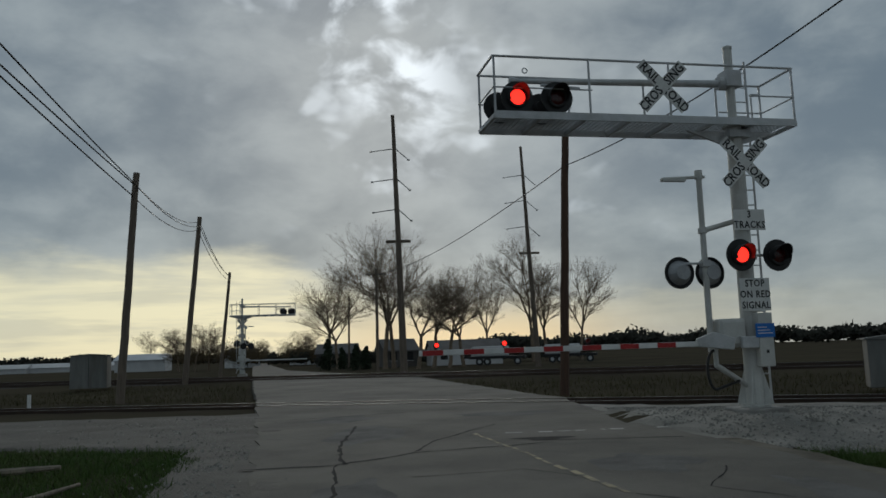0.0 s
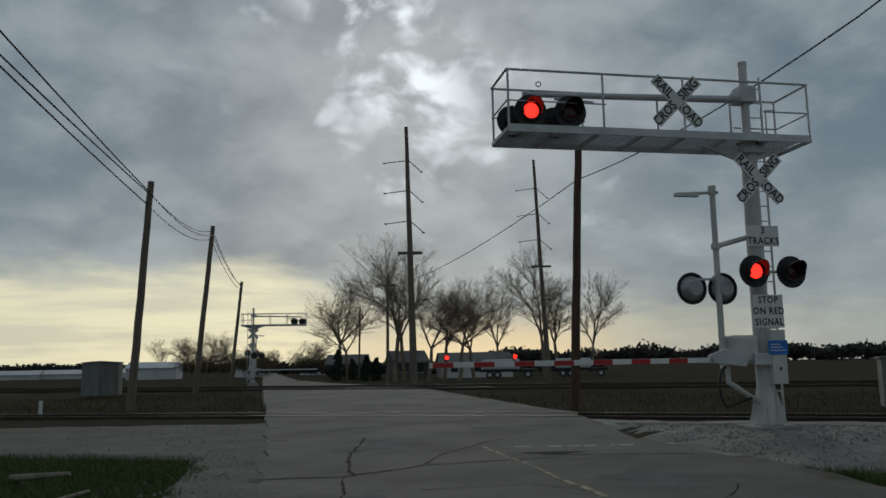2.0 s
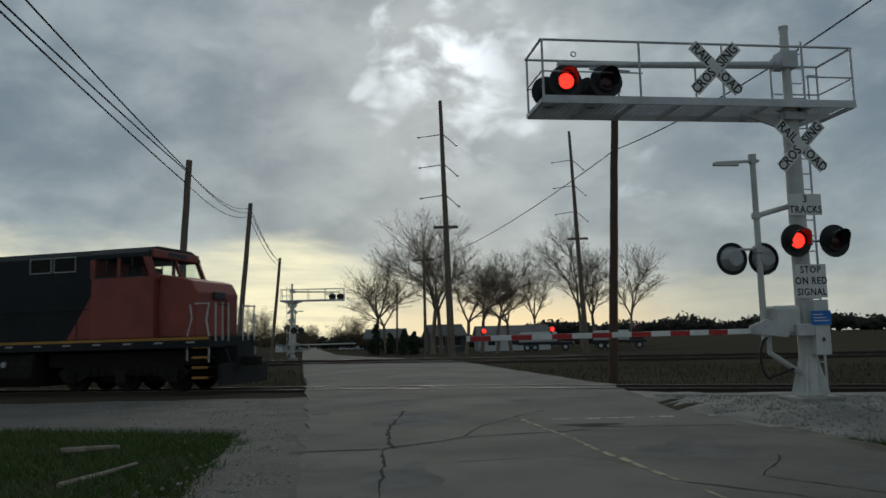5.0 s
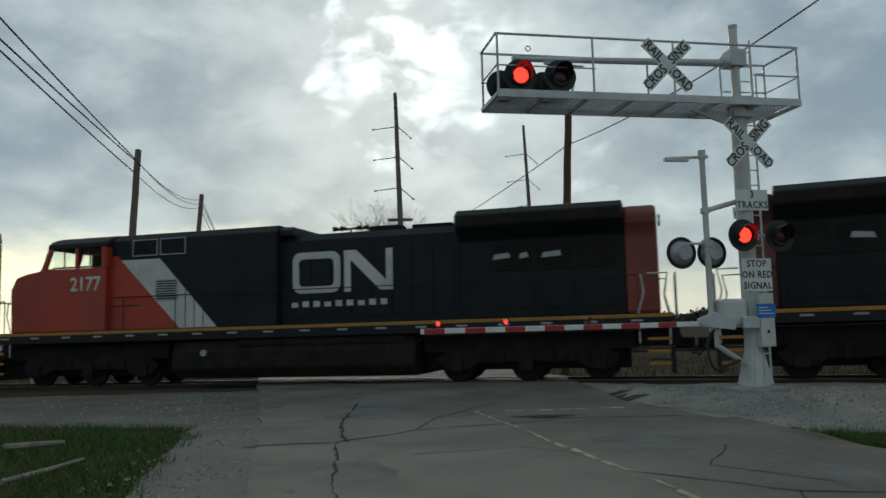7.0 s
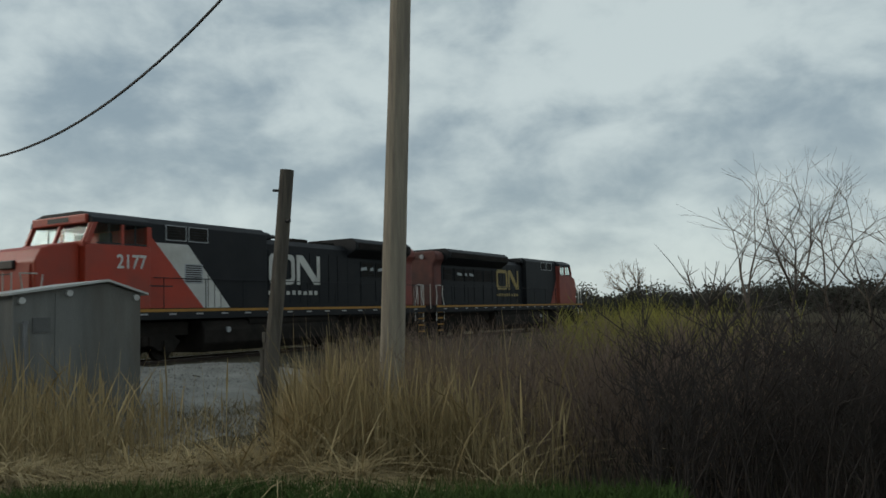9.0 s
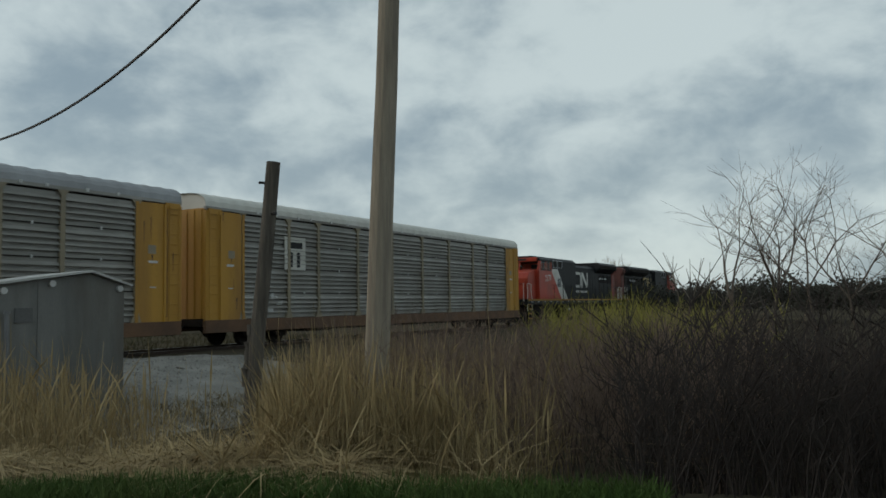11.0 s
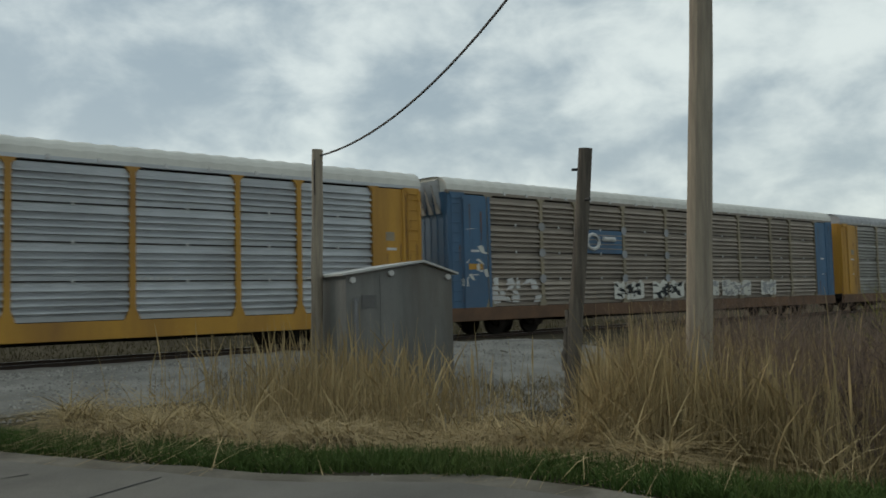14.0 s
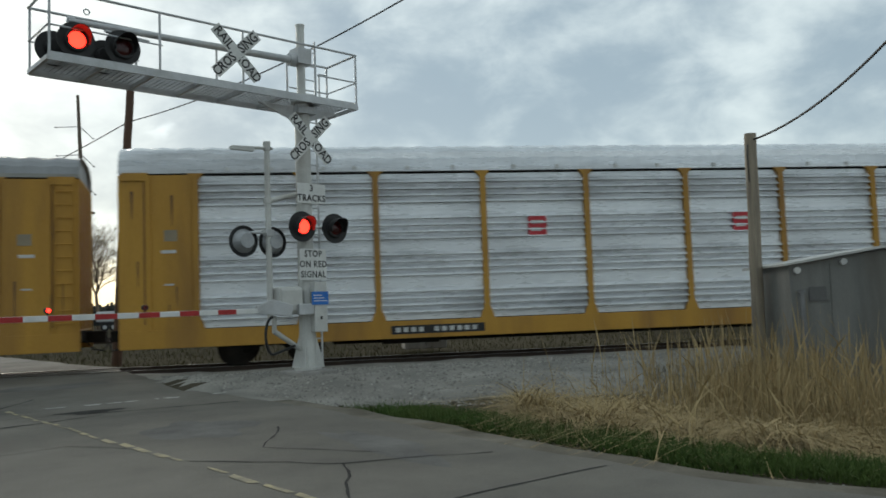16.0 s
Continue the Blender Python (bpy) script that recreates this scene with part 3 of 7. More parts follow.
def build_track(k):
    n0, z0 = TRACK_N[k], TRACK_Z[k]
    root = thing("railway_track", "steel rails on dark ties and ballast", "railway track", "tracks at the crossing", kind="structure")
    for side in (-0.72, 0.72):
        s = Shape()
        # foot, web and head of the rail
        for w, za, zb in ((0.07, -0.17, -0.15), (0.01, -0.15, -0.04), (0.036, -0.04, -0.002)):
            rail_bar(s, n0 + side, w, z0 + za, z0 + zb)
        r = part("rail", s, RAIL, root)
        h = Shape()
        rail_bar(h, n0 + side, 0.03, z0 - 0.004, z0 + 0.002)
        part("running_surface", h, RAILHEAD, r)
    t = Shape()
    u = -90.0
    while u < 110:
        q = [on_track(u + du, n0 + dn) for du, dn in ((-0.11, -1.3), (0.11, -1.3), (0.11, 1.3), (-0.11, 1.3))]
        x, y = on_track(u, n0).x, on_track(u, n0).y
        if not edge_x(LEFT_EDGE, y) - 0.5 < x < edge_x(RIGHT_EDGE, y) + 0.5:
            t.add([(p.x, p.y, z0 + z) for z in (-0.3, -0.17) for p in q], [(0, 1, 2, 3), (4, 7, 6, 5), (0, 4, 5, 1), (1, 5, 6, 2), (2, 6, 7, 3), (3, 7, 4, 0)])
        u += 0.55
    tagged(part("ties", t, TIE, root), kind="stuff")
    # shoulder of the ballast, broken where the road crosses
    for lo, hi in ((-330, None), (None, 330)):
        s = Shape()
        yc = on_track(0, n0).y
        # where the road's edges meet this line
        if hi is None:
            ue = min((uu for uu in range(-60, 40) if on_track(uu, n0).x > edge_x(LEFT_EDGE, on_track(uu, n0).y) - 0.2), default=-20)
            a0, b0 = lo, ue
        else:
            ue = max((uu for uu in range(-60, 40) if on_track(uu, n0).x < edge_x(RIGHT_EDGE, on_track(uu, n0).y) + 0.2), default=10)
            a0, b0 = ue + 1, hi
        prof = [(-2.6, -0.45), (-1.5, -0.2), (-0.85, -0.185), (0.85, -0.185), (1.5, -0.2), (2.6, -0.45)]
        vs = []
        us = [a0 + (b0 - a0) * i / 40 for i in range(41)] + ([-48.0 + i for i in range(40)] if hi is None else [])
        us = sorted(x for x in us if a0 <= x <= b0)
        steps = len(us) - 1
        for uu in us:
            for dn, dz_ in prof:
                p = on_track(uu, n0 + dn)
                vs.append((p.x, p.y, z0 + dz_ + 0.02 * noise.noise((uu, dn, 1))))
        m = len(prof)
        fs = [(i * m + j, (i + 1) * m + j, (i + 1) * m + j + 1, i * m + j + 1) for i in range(steps) for j in range(m - 1)]
        part("ballast_bed", raw("ballast_bed", vs, fs), DARKBALLAST, root)


def pick_gravel(rng):
    """A place on the gravel beside the road, by the mast."""
    while True:
        y = rng.uniform(7.5, 20.5)
        x = rng.uniform(3.2, 22)
        n = x * NA.x + y * NA.y
        r = x - edge_x(RIGHT_EDGE, y)
        if r > 0.1 and (12.6 if x < 9.5 else 9.8) < n < 19.8 and rng.random() < 1.3 - x / 26:
            return x, y


def gravel_z(x, y):
    return ground_z(x, y) + 0.035 + 0.05 * noise.noise((x * 1.3, y * 1.3, 7)) + 0.02 * noise.noise((x * 5, y * 5, 7))


def build_gravel():
    # right-hand pad beside the mast
    s = Shape()
    vs, fs, idx = [], [], {}
    st = 0.5
    for i in range(0, 59):
        for j in range(0, 60):
            u, n = -12 + i * st, 9.2 + j * 0.2
            p = on_track(u, n)
            idx[i, j] = len(vs)
            lim = 0.5 * noise.noise((p.x * 0.6, p.y * 0.6, 4))
            edge = p.x - edge_x(RIGHT_EDGE, p.y)
            z = gravel_z(p.x, p.y)
            if edge < 0.3:
                z = -0.05 + 0.045 * noise.noise((p.x * 1.6, p.y * 1.6, 27)) + 0.02 * noise.noise((p.x * 5, p.y * 5, 7))
                if edge > -0.1:
                    z = max(z, ground_z(p.x, p.y) + 0.055)
            if edge < -0.35 or (n < 13.1 + lim and p.x < 9.5) or n < 9.7 + lim:
                z = ground_z(p.x, p.y) - 0.12
            vs.append((p.x, p.y, z))
    for i in range(58):
        for j in range(59):
            a = [idx[i, j], idx[i + 1, j], idx[i + 1, j + 1], idx[i, j + 1]]
            if all(vs[k][0] - edge_x(RIGHT_EDGE, vs[k][1]) > -0.9 for k in a):
                fs.append(tuple(a))
    ob = new("gravel_pad", raw("gravel_pad", vs, fs, True))
    ob.data.materials.append(GRAVEL)
    tagged(ob, "pale limestone gravel beside the track", "gravel", kind="structure")
    # left-hand verge
    vs, fs, idx = [], [], {}
    for i in range(0, 120):
        for j in range(0, 50):
            y = -8.0 + i * 0.25
            x = edge_x(LEFT_EDGE, y) + 0.75 - j * 0.3
            n = x * NA.x + y * NA.y
            z = ground_z(x, y) + 0.05 + (0.03 if j > 2 else 0.012) * noise.noise((x * 1.3, y * 1.3, 17))
            if j < 4:
                z = -0.024 - 0.006 * j + 0.035 * noise.noise((x * 1.7, y * 1.7, 17)) + 0.02 * noise.noise((x * 5.3, y * 5.3, 7))
            if y < 13.6 + 0.25 * (-x - 4) and j > 6:
                z -= 0.15
            if n > 20.3:
                z -= 0.3
            idx[i, j] = len(vs)
            vs.append((x, y, z if j else -0.06))
    for i in range(119):
        for j in range(49):
            fs.append((idx[i, j], idx[i, j + 1], idx[i + 1, j + 1], idx[i + 1, j]))
    ob = new("gravel_verge", raw("gravel_verge", vs, fs, True))
    ob.data.materials.append(mat("dusty_verge", (0.135, 0.126, 0.11), (0.085, 0.078, 0.066), 0.7, 0.95, bump=1.0, fine=20, dirt=(0.075, 0.065, 0.05)))
    tagged(ob, "dusty grey gravel verge beside the road", "gravel", kind="structure")
    # crumbled shoulder between the asphalt and the grass
    sheet("road_shoulder", [(x - 0.25, y) for x, y in RIGHT_EDGE], [(x + 0.5, y) for x, y in RIGHT_EDGE], -0.07,
          mat("crumbled_shoulder", (0.22, 0.2, 0.165), (0.12, 0.108, 0.088), 1.6, 0.95, bump=1.0, fine=26, dirt=(0.085, 0.075, 0.055), dirt_amount=0.7, spec=0.05),
          "crumbled gravel shoulder beside the asphalt", "road shoulder", [-6 + 0.4 * i for i in range(48)], 0.22)
    # loose stones
    rng = random.Random(11)
    s = Shape()
    for k in range(15500):
        if k < 13000:
            x, y = pick_gravel(rng)
        elif k < 14500:
            y = rng.uniform(6, 21)
            x = edge_x(LEFT_EDGE, y) - abs(rng.gauss(0, 0.5)) - 0.05 if y < 14 else edge_x(LEFT_EDGE, y) - abs(rng.gauss(0, 2.5))
        else:
            y = rng.uniform(0, 13)
            x = edge_x(RIGHT_EDGE, y) + abs(rng.gauss(0.1, 0.3))
        r = rng.uniform(0.015, 0.05) * (1.3 if rng.random() < 0.1 else 1) * (0.4 if k >= 14500 else 0.8)
        z = gravel_z(x, y) + 0.008 if k < 13000 else ground_z(x, y) + (0.05 if k < 14500 else 0.012)
        a = rng.uniform(0, 6.28)
        c, d = math.cos(a) * r, math.sin(a) * r
        h = r * rng.uniform(0.5, 1.0)
        s.v.extend([(x + c, y + d, z - r * .4), (x - d * 0.9, y + c * 0.9, z - r * .4), (x - c, y - d, z - r * .4), (x + d, y - c, z - r * .4), (x + c * 0.3, y + d * 0.2, z + h * .6), (x - c * 0.4, y + d * .1, z + h * 0.5)])
        o = len(s.v) - 6
        s.f.extend([(o, o + 1, o + 4), (o + 1, o + 5, o + 4), (o + 1, o + 2, o + 5), (o + 2, o + 3, o + 5), (o + 3, o + 4, o + 5), (o + 3, o, o + 4)])
    ob = new("loose_stones", raw("loose_stones", s.v, s.f))
    ob.data.materials.append(STONE)
    tagged(ob, "scattered grey crushed stones on the ground", "stones", kind="stuff")


build_ground()
build_road()
for k in range(3):
    build_track(k)
build_gravel()

# ---- crossing signals ----
FLASH_LEFT, FLASH_RIGHT = [], []


def flasher(root, x, y, z, lit_list, label="round black railway flasher with a red lens", face=-1):
    """A round target with hood; the lens drum has a lit and a dark half and turns when it flashes."""
    t = part("flasher", Shape().disc((x, y, z), (0, 1, 0), 0.305, 0.012, 28), BLACK, root, label)
    b = Shape().disc((x, y - face * 0.11, z), (0, 1, 0), 0.17, 0.2, 18, 0.12)
    part("lamp_housing", b, BLACK, t)
    h = Shape()
    m = 18
    y0, y1 = y + face * 0.005, y + face * 0.33
    for i in range(m):
        a0, a1 = math.radians(-25 + 230 * i / m), math.radians(-25 + 230 * (i + 1) / m)
        l0, l1 = (0.55 + 0.45 * max(0, math.sin(a0))), (0.55 + 0.45 * max(0, math.sin(a1)))
        for r, rr in ((0.175, 0.182),):
            q = []
            for a, ln in ((a0, l0), (a1, l1)):
                q.append((x + r * math.cos(a), y0, z + r * math.sin(a)))
                q.append((x + r * math.cos(a) * 1.03, y0 + (y1 - y0) * ln, z + r * math.sin(a) * 1.03))
                q.append((x + rr * math.cos(a), y0, z + rr * math.sin(a)))
                q.append((x + rr * math.cos(a) * 1.03, y0 + (y1 - y0) * ln, z + rr * math.sin(a) * 1.03))
            h.add(q, [(0, 1, 5, 4), (2, 6, 7, 3), (1, 3, 7, 5)])
    me = h.mesh("hood")
    bm = bmesh.new()
    bm.from_mesh(me)
    bmesh.ops.remove_doubles(bm, verts=bm.verts, dist=0.0005)
    bm.to_mesh(me)
    bm.free()
    part("hood", me, BLACK, t)
    part("lens_ring", Shape().path([(x + 0.168 * math.cos(a * 0.2618), y + face * 0.035, z + 0.168 * math.sin(a * 0.2618)) for a in range(25)], 0.032, 6), BLACK, t)
    lens = Shape()
    # domed dark half behind, domed lit half before, thin drum round z
    ring = []
    for k, (rr, d) in enumerate(((0.152, 0.004), (0.12, 0.016), (0.07, 0.026), (0.0, 0.03))):
        ring.append([(rr * math.cos(2 * math.pi * i / 20), d, rr * math.sin(2 * math.pi * i / 20)) for i in range(20)])
    for sgn, mi in ((-1, 0), (1, 1)):
        o = len(lens.v)
        for rg in ring:
            lens.v.extend((px, sgn * py, pz) for px, py, pz in rg)
        for k in range(3):
            for i in range(20):
                lens.f.append((o + k * 20 + i, o + k * 20 + (i + 1) % 20, o + (k + 1) * 20 + (i + 1) % 20, o + (k + 1) * 20 + i))
    me = lens.mesh("lens", True)
    me.materials.append(REDGLOW)
    me.materials.append(REDLENS)
    for p in me.polygons:
        p.material_index = 0 if p.center.y < 0 else 1
    lo = part("lens", me, None, t, "red flasher lens")
    lo.location = (x, y + face * 0.035, z)
    lit_list.append((lo, Vector((x, y + face * 0.035, z)), face))
    return t


def crossbuck(root, x, y, z, face=-1):
    xb = part("crossbuck", Shape().disc((x, y + 0.012, z), (0, 1, 0), 0.05, 0.05), GALV, root, "white X-shaped railroad crossing sign")
    for ang, words, off in ((-45, ("RAIL", "ROAD"), 0.0), (45, ("CROS", "SING"), 0.007)):
        rot = Matrix.Rotation(radians(-ang), 4, "Y")
        bl = Shape().box(-0.61, 0.61, -0.006, 0.0, -0.115, 0.115)
        b = part("blade", bl, SIGNWHITE, xb)
        b.matrix_basis = Matrix.Translation((x, y + face * (0.02 + off), z)) @ rot
        for k, w in enumerate(words):
            word("letter", w, 0.255, SIGNBLACK, b, Matrix.Translation(((-0.355, 0.335)[k], -0.0085 if face < 0 else 0.0, 0)), 0.86)
    return xb


def sign_plate(root, name, x, y, z, w, h, material, lines, label, size):
    p = part(name, Shape().box(x - w / 2, x + w / 2, y, y + 0.006, z - h / 2, z + h / 2), material, root, label)
    for k, wds in enumerate(lines):
        word("letter", wds, size, SIGNBLACK, p, Matrix.Translation((x, y - 0.003, z + h / 2 - h * (k + 0.5) / len(lines))), 0.86, 1.12)
    return p


def cantilever_signal(label, lists):
    """Mast at the origin, the arm reaching along -x, the road lights facing -y."""
    root = thing("cantilever_signal", label, "railway signal", "cantilever signals")
    mast = Shape()
    mast.tube((0, 0, 0.2), (0, 0, 5.6), 0.165, 0.15, 18).tube((0, 0, 5.6), (0, 0, 7.2), 0.085, 0.085, 14)
    mast.disc((0, 0, 5.62), (0, 0, 1), 0.22, 0.05, 18).disc((0, 0, 7.22), (0, 0, 1), 0.095, 0.05, 14)
    mast.disc((0, 0, 0.23), (0, 0, 1), 0.27, 0.05, 18)
    for a in range(4):
        c, s_ = math.cos(a * math.pi / 2 + 0.78), math.sin(a * math.pi / 2 + 0.78)
        mast.add([(c * 0.15, s_ * 0.15, 0.25), (c * 0.33, s_ * 0.33, 0.25), (c * 0.15, s_ * 0.15, 0.95), (c * 0.15 - s_ * 0.02, s_ * 0.15 + c * 0.02, 0.25), (c * 0.33 - s_ * 0.02, s_ * 0.33 + c * 0.02, 0.25), (c * 0.15 - s_ * 0.02, s_ * 0.15 + c * 0.02, 0.95)],
                 [(0, 1, 2), (3, 5, 4), (1, 4, 5, 2)])
    part("mast", mast, SILVERPAINT, root, smooth=False)
    part("foundation", Shape().box(-0.42, 0.42, -0.42, 0.42, -0.3, 0.2), CONCRETE, root, "concrete foundation block", 0.03)
    # walkway: grating, kick edges, rails
    y0, y1 = -0.45, 0.62
    frame_ = Shape()
    for y in (y0, y1):
        frame_.box(-4.98, 1.07, y - 0.02, y + 0.02, 5.52, 5.66)
    for i in range(8):
        x = -4.98 + 6.05 * i / 7
        frame_.box(x - 0.025, x + 0.025, y0, y1, 5.53, 5.60)
    part("platform_frame", frame_, GALV, root)
    g = Shape()
    for i in range(9):
        y = y0 + 0.08 + i * (y1 - y0 - 0.16) / 8
        g.box(-4.97, 1.06, y - 0.004, y + 0.004, 5.61, 5.645)
    for i in range(64):
        x = -4.95 + i * 0.095
        g.box(x - 0.004, x + 0.004, y0 + 0.02, y1 - 0.02, 5.615, 5.632)
    part("grating", g, GALV, root, "steel grating walkway")
    for y in (y0, y1):
        r = part("handrail", Shape().tube((-4.98, y, 6.68), (1.07, y, 6.68), 0.024, n=8), GALV, root)
        part("mid_rail", Shape().tube((-4.98, y, 6.1), (-3.1, y, 6.1), 0.014, n=6), GALV, root)
        part("mid_rail", Shape().tube((0.1, y, 6.1), (1.07, y, 6.1), 0.016, n=6), GALV, root)
        for x in (-4.96, -3.15, -1.55, 0.05, 1.05):
            part("rail_post", Shape().tube((x, y, 5.6), (x, y, 6.68), 0.022, n=8), GALV, root)
    for x in (-4.98, 1.07):
        part("end_rail", Shape().tube((x, y0, 6.68), (x, y1, 6.68), 0.024), GALV, root)
        part("end_rail", Shape().tube((x, y0, 6.1), (x, y1, 6.1), 0.016), GALV, root)
    part("gate_bar", Shape().tube((0.85, y1, 5.6), (0.85, y1, 6.5), 0.018).tube((0.85, y1, 6.5), (1.07, y1, 6.5), 0.018), GALV, root)
    arm = Shape().tube((-4.5, -0.05, 6.36), (-0.05, 0, 6.48), 0.05, 0.075, 12).tube((-3.2, -0.08, 6.25), (-4.0, -0.2, 6.25), 0.03)
    arm.disc((-4.5, -0.05, 6.36), (1, 0, 0), 0.07, 0.12, 12).disc((-0.2, 0, 6.48), (1, 0, 0), 0.13, 0.16, 14).box(-0.16, 0.16, -0.16, 0.16, 6.4, 6.72)
    part("arm", arm, GALV, root, "round steel arm tube")
    br = Shape().prism([(-1.0, 5.5), (0.0, 5.15), (0.0, 5.5)], -0.03, 0.03).prism([(0.9, 5.5), (0.0, 5.2), (0.0, 5.5)], -0.03, 0.03)
    br.box(-0.22, 0.22, -0.22, 0.22, 5.36, 5.5)
    part("bracket", br, GALV, root)
    part("eye_bolt", Shape().path([(-4.25 + 0.05 * math.cos(a * .9), -0.05, 6.57 + 0.05 * math.sin(a * .9)) for a in range(8)], 0.012), GALV, root)
    for x in (-4.55, -3.72):
        part("lamp_bracket", Shape().tube((x, -0.15, 5.95), (x, -0.05, 6.36), 0.02).tube((x, -0.12, 5.95), (x, -0.35, 5.95), 0.03), GALV, root)
    lab = "round black railway flasher with a red lens on the arm"
    flasher(root, -4.52, -0.36, 5.94, lists[0], lab)
    flasher(root, -3.76, -0.36, 5.96, lists[1], lab)
    # pair that faces the other way along the road
    for x in (-4.72, -3.9):
        t = part("rear_flasher", Shape().disc((x, 0.14, 5.9), (0, 1, 0), 0.3, 0.012, 24), BLACK, root)
        part("lamp_housing", Shape().disc((x, 0.05, 5.9), (0, 1, 0), 0.13, 0.16, 16, 0.16), BLACK, t)
    crossbuck(root, -1.72, -0.5, 6.2)
    crossbuck(root, 0.03, -0.22, 4.84)
    sign_plate(root, "track_count_sign", 0.05, -0.2, 3.73, 0.66, 0.40, SIGNWHITE, ["3", "TRACKS"], "white sign with the number of tracks", 0.19)
    sign_plate(root, "stop_sign_plate", 0.05, -0.2, 2.30, 0.62, 0.62, SIGNWHITE, ["STOP", "ON RED", "SIGNAL"], "white rectangular sign with black words", 0.185)
    # lower pair on the mast
    part("lamp_crossarm", Shape().tube((-0.42, -0.2, 3.04), (0.85, -0.2, 3.04), 0.026).box(-0.12, 0.12, -0.24, 0.0, 2.96, 3.12), SILVERPAINT, root)
    flasher(root, -0.25, -0.3, 3.04, lists[0])
    flasher(root, 0.52, -0.3, 3.03, lists[1])
    cb = part("junction_box", Shape().box(-0.02, 0.28, -0.32, -0.14, 0.95, 1.95), SILVERPAINT, root, "grey steel junction box", 0.015)
    part("notice", Shape().box(-0.09, 0.30, -0.335, -0.325, 1.49, 1.75), SIGNBLUE, cb, "blue notice plate")
    bars = Shape()
    for k in range(3):
        bars.box(-0.05, 0.26 - 0.06 * k, -0.339, -0.3355, 1.56 + 0.055 * k, 1.575 + 0.055 * k)
    part("notice_bars", bars, SIGNWHITE, cb)
    part("latch", Shape().box(0.11, 0.15, -0.34, -0.31, 1.2, 1.26), BLACK, cb)
    # ladder behind the mast
    for x in (0.18, 0.5):
        part("ladder_rail", Shape().tube((x, 0.24, 0.25), (x, 0.24, 7.05), 0.022), GALV, root)
    for i in range(22):
        part("rung", Shape().tube((0.18, 0.24, 0.5 + i * 0.3), (0.5, 0.24, 0.5 + i * 0.3), 0.012, n=6) if i == 0 else bpy.data.meshes["rung"], GALV, root).location = (0, 0, 0.3 * i if i else 0)
    return root


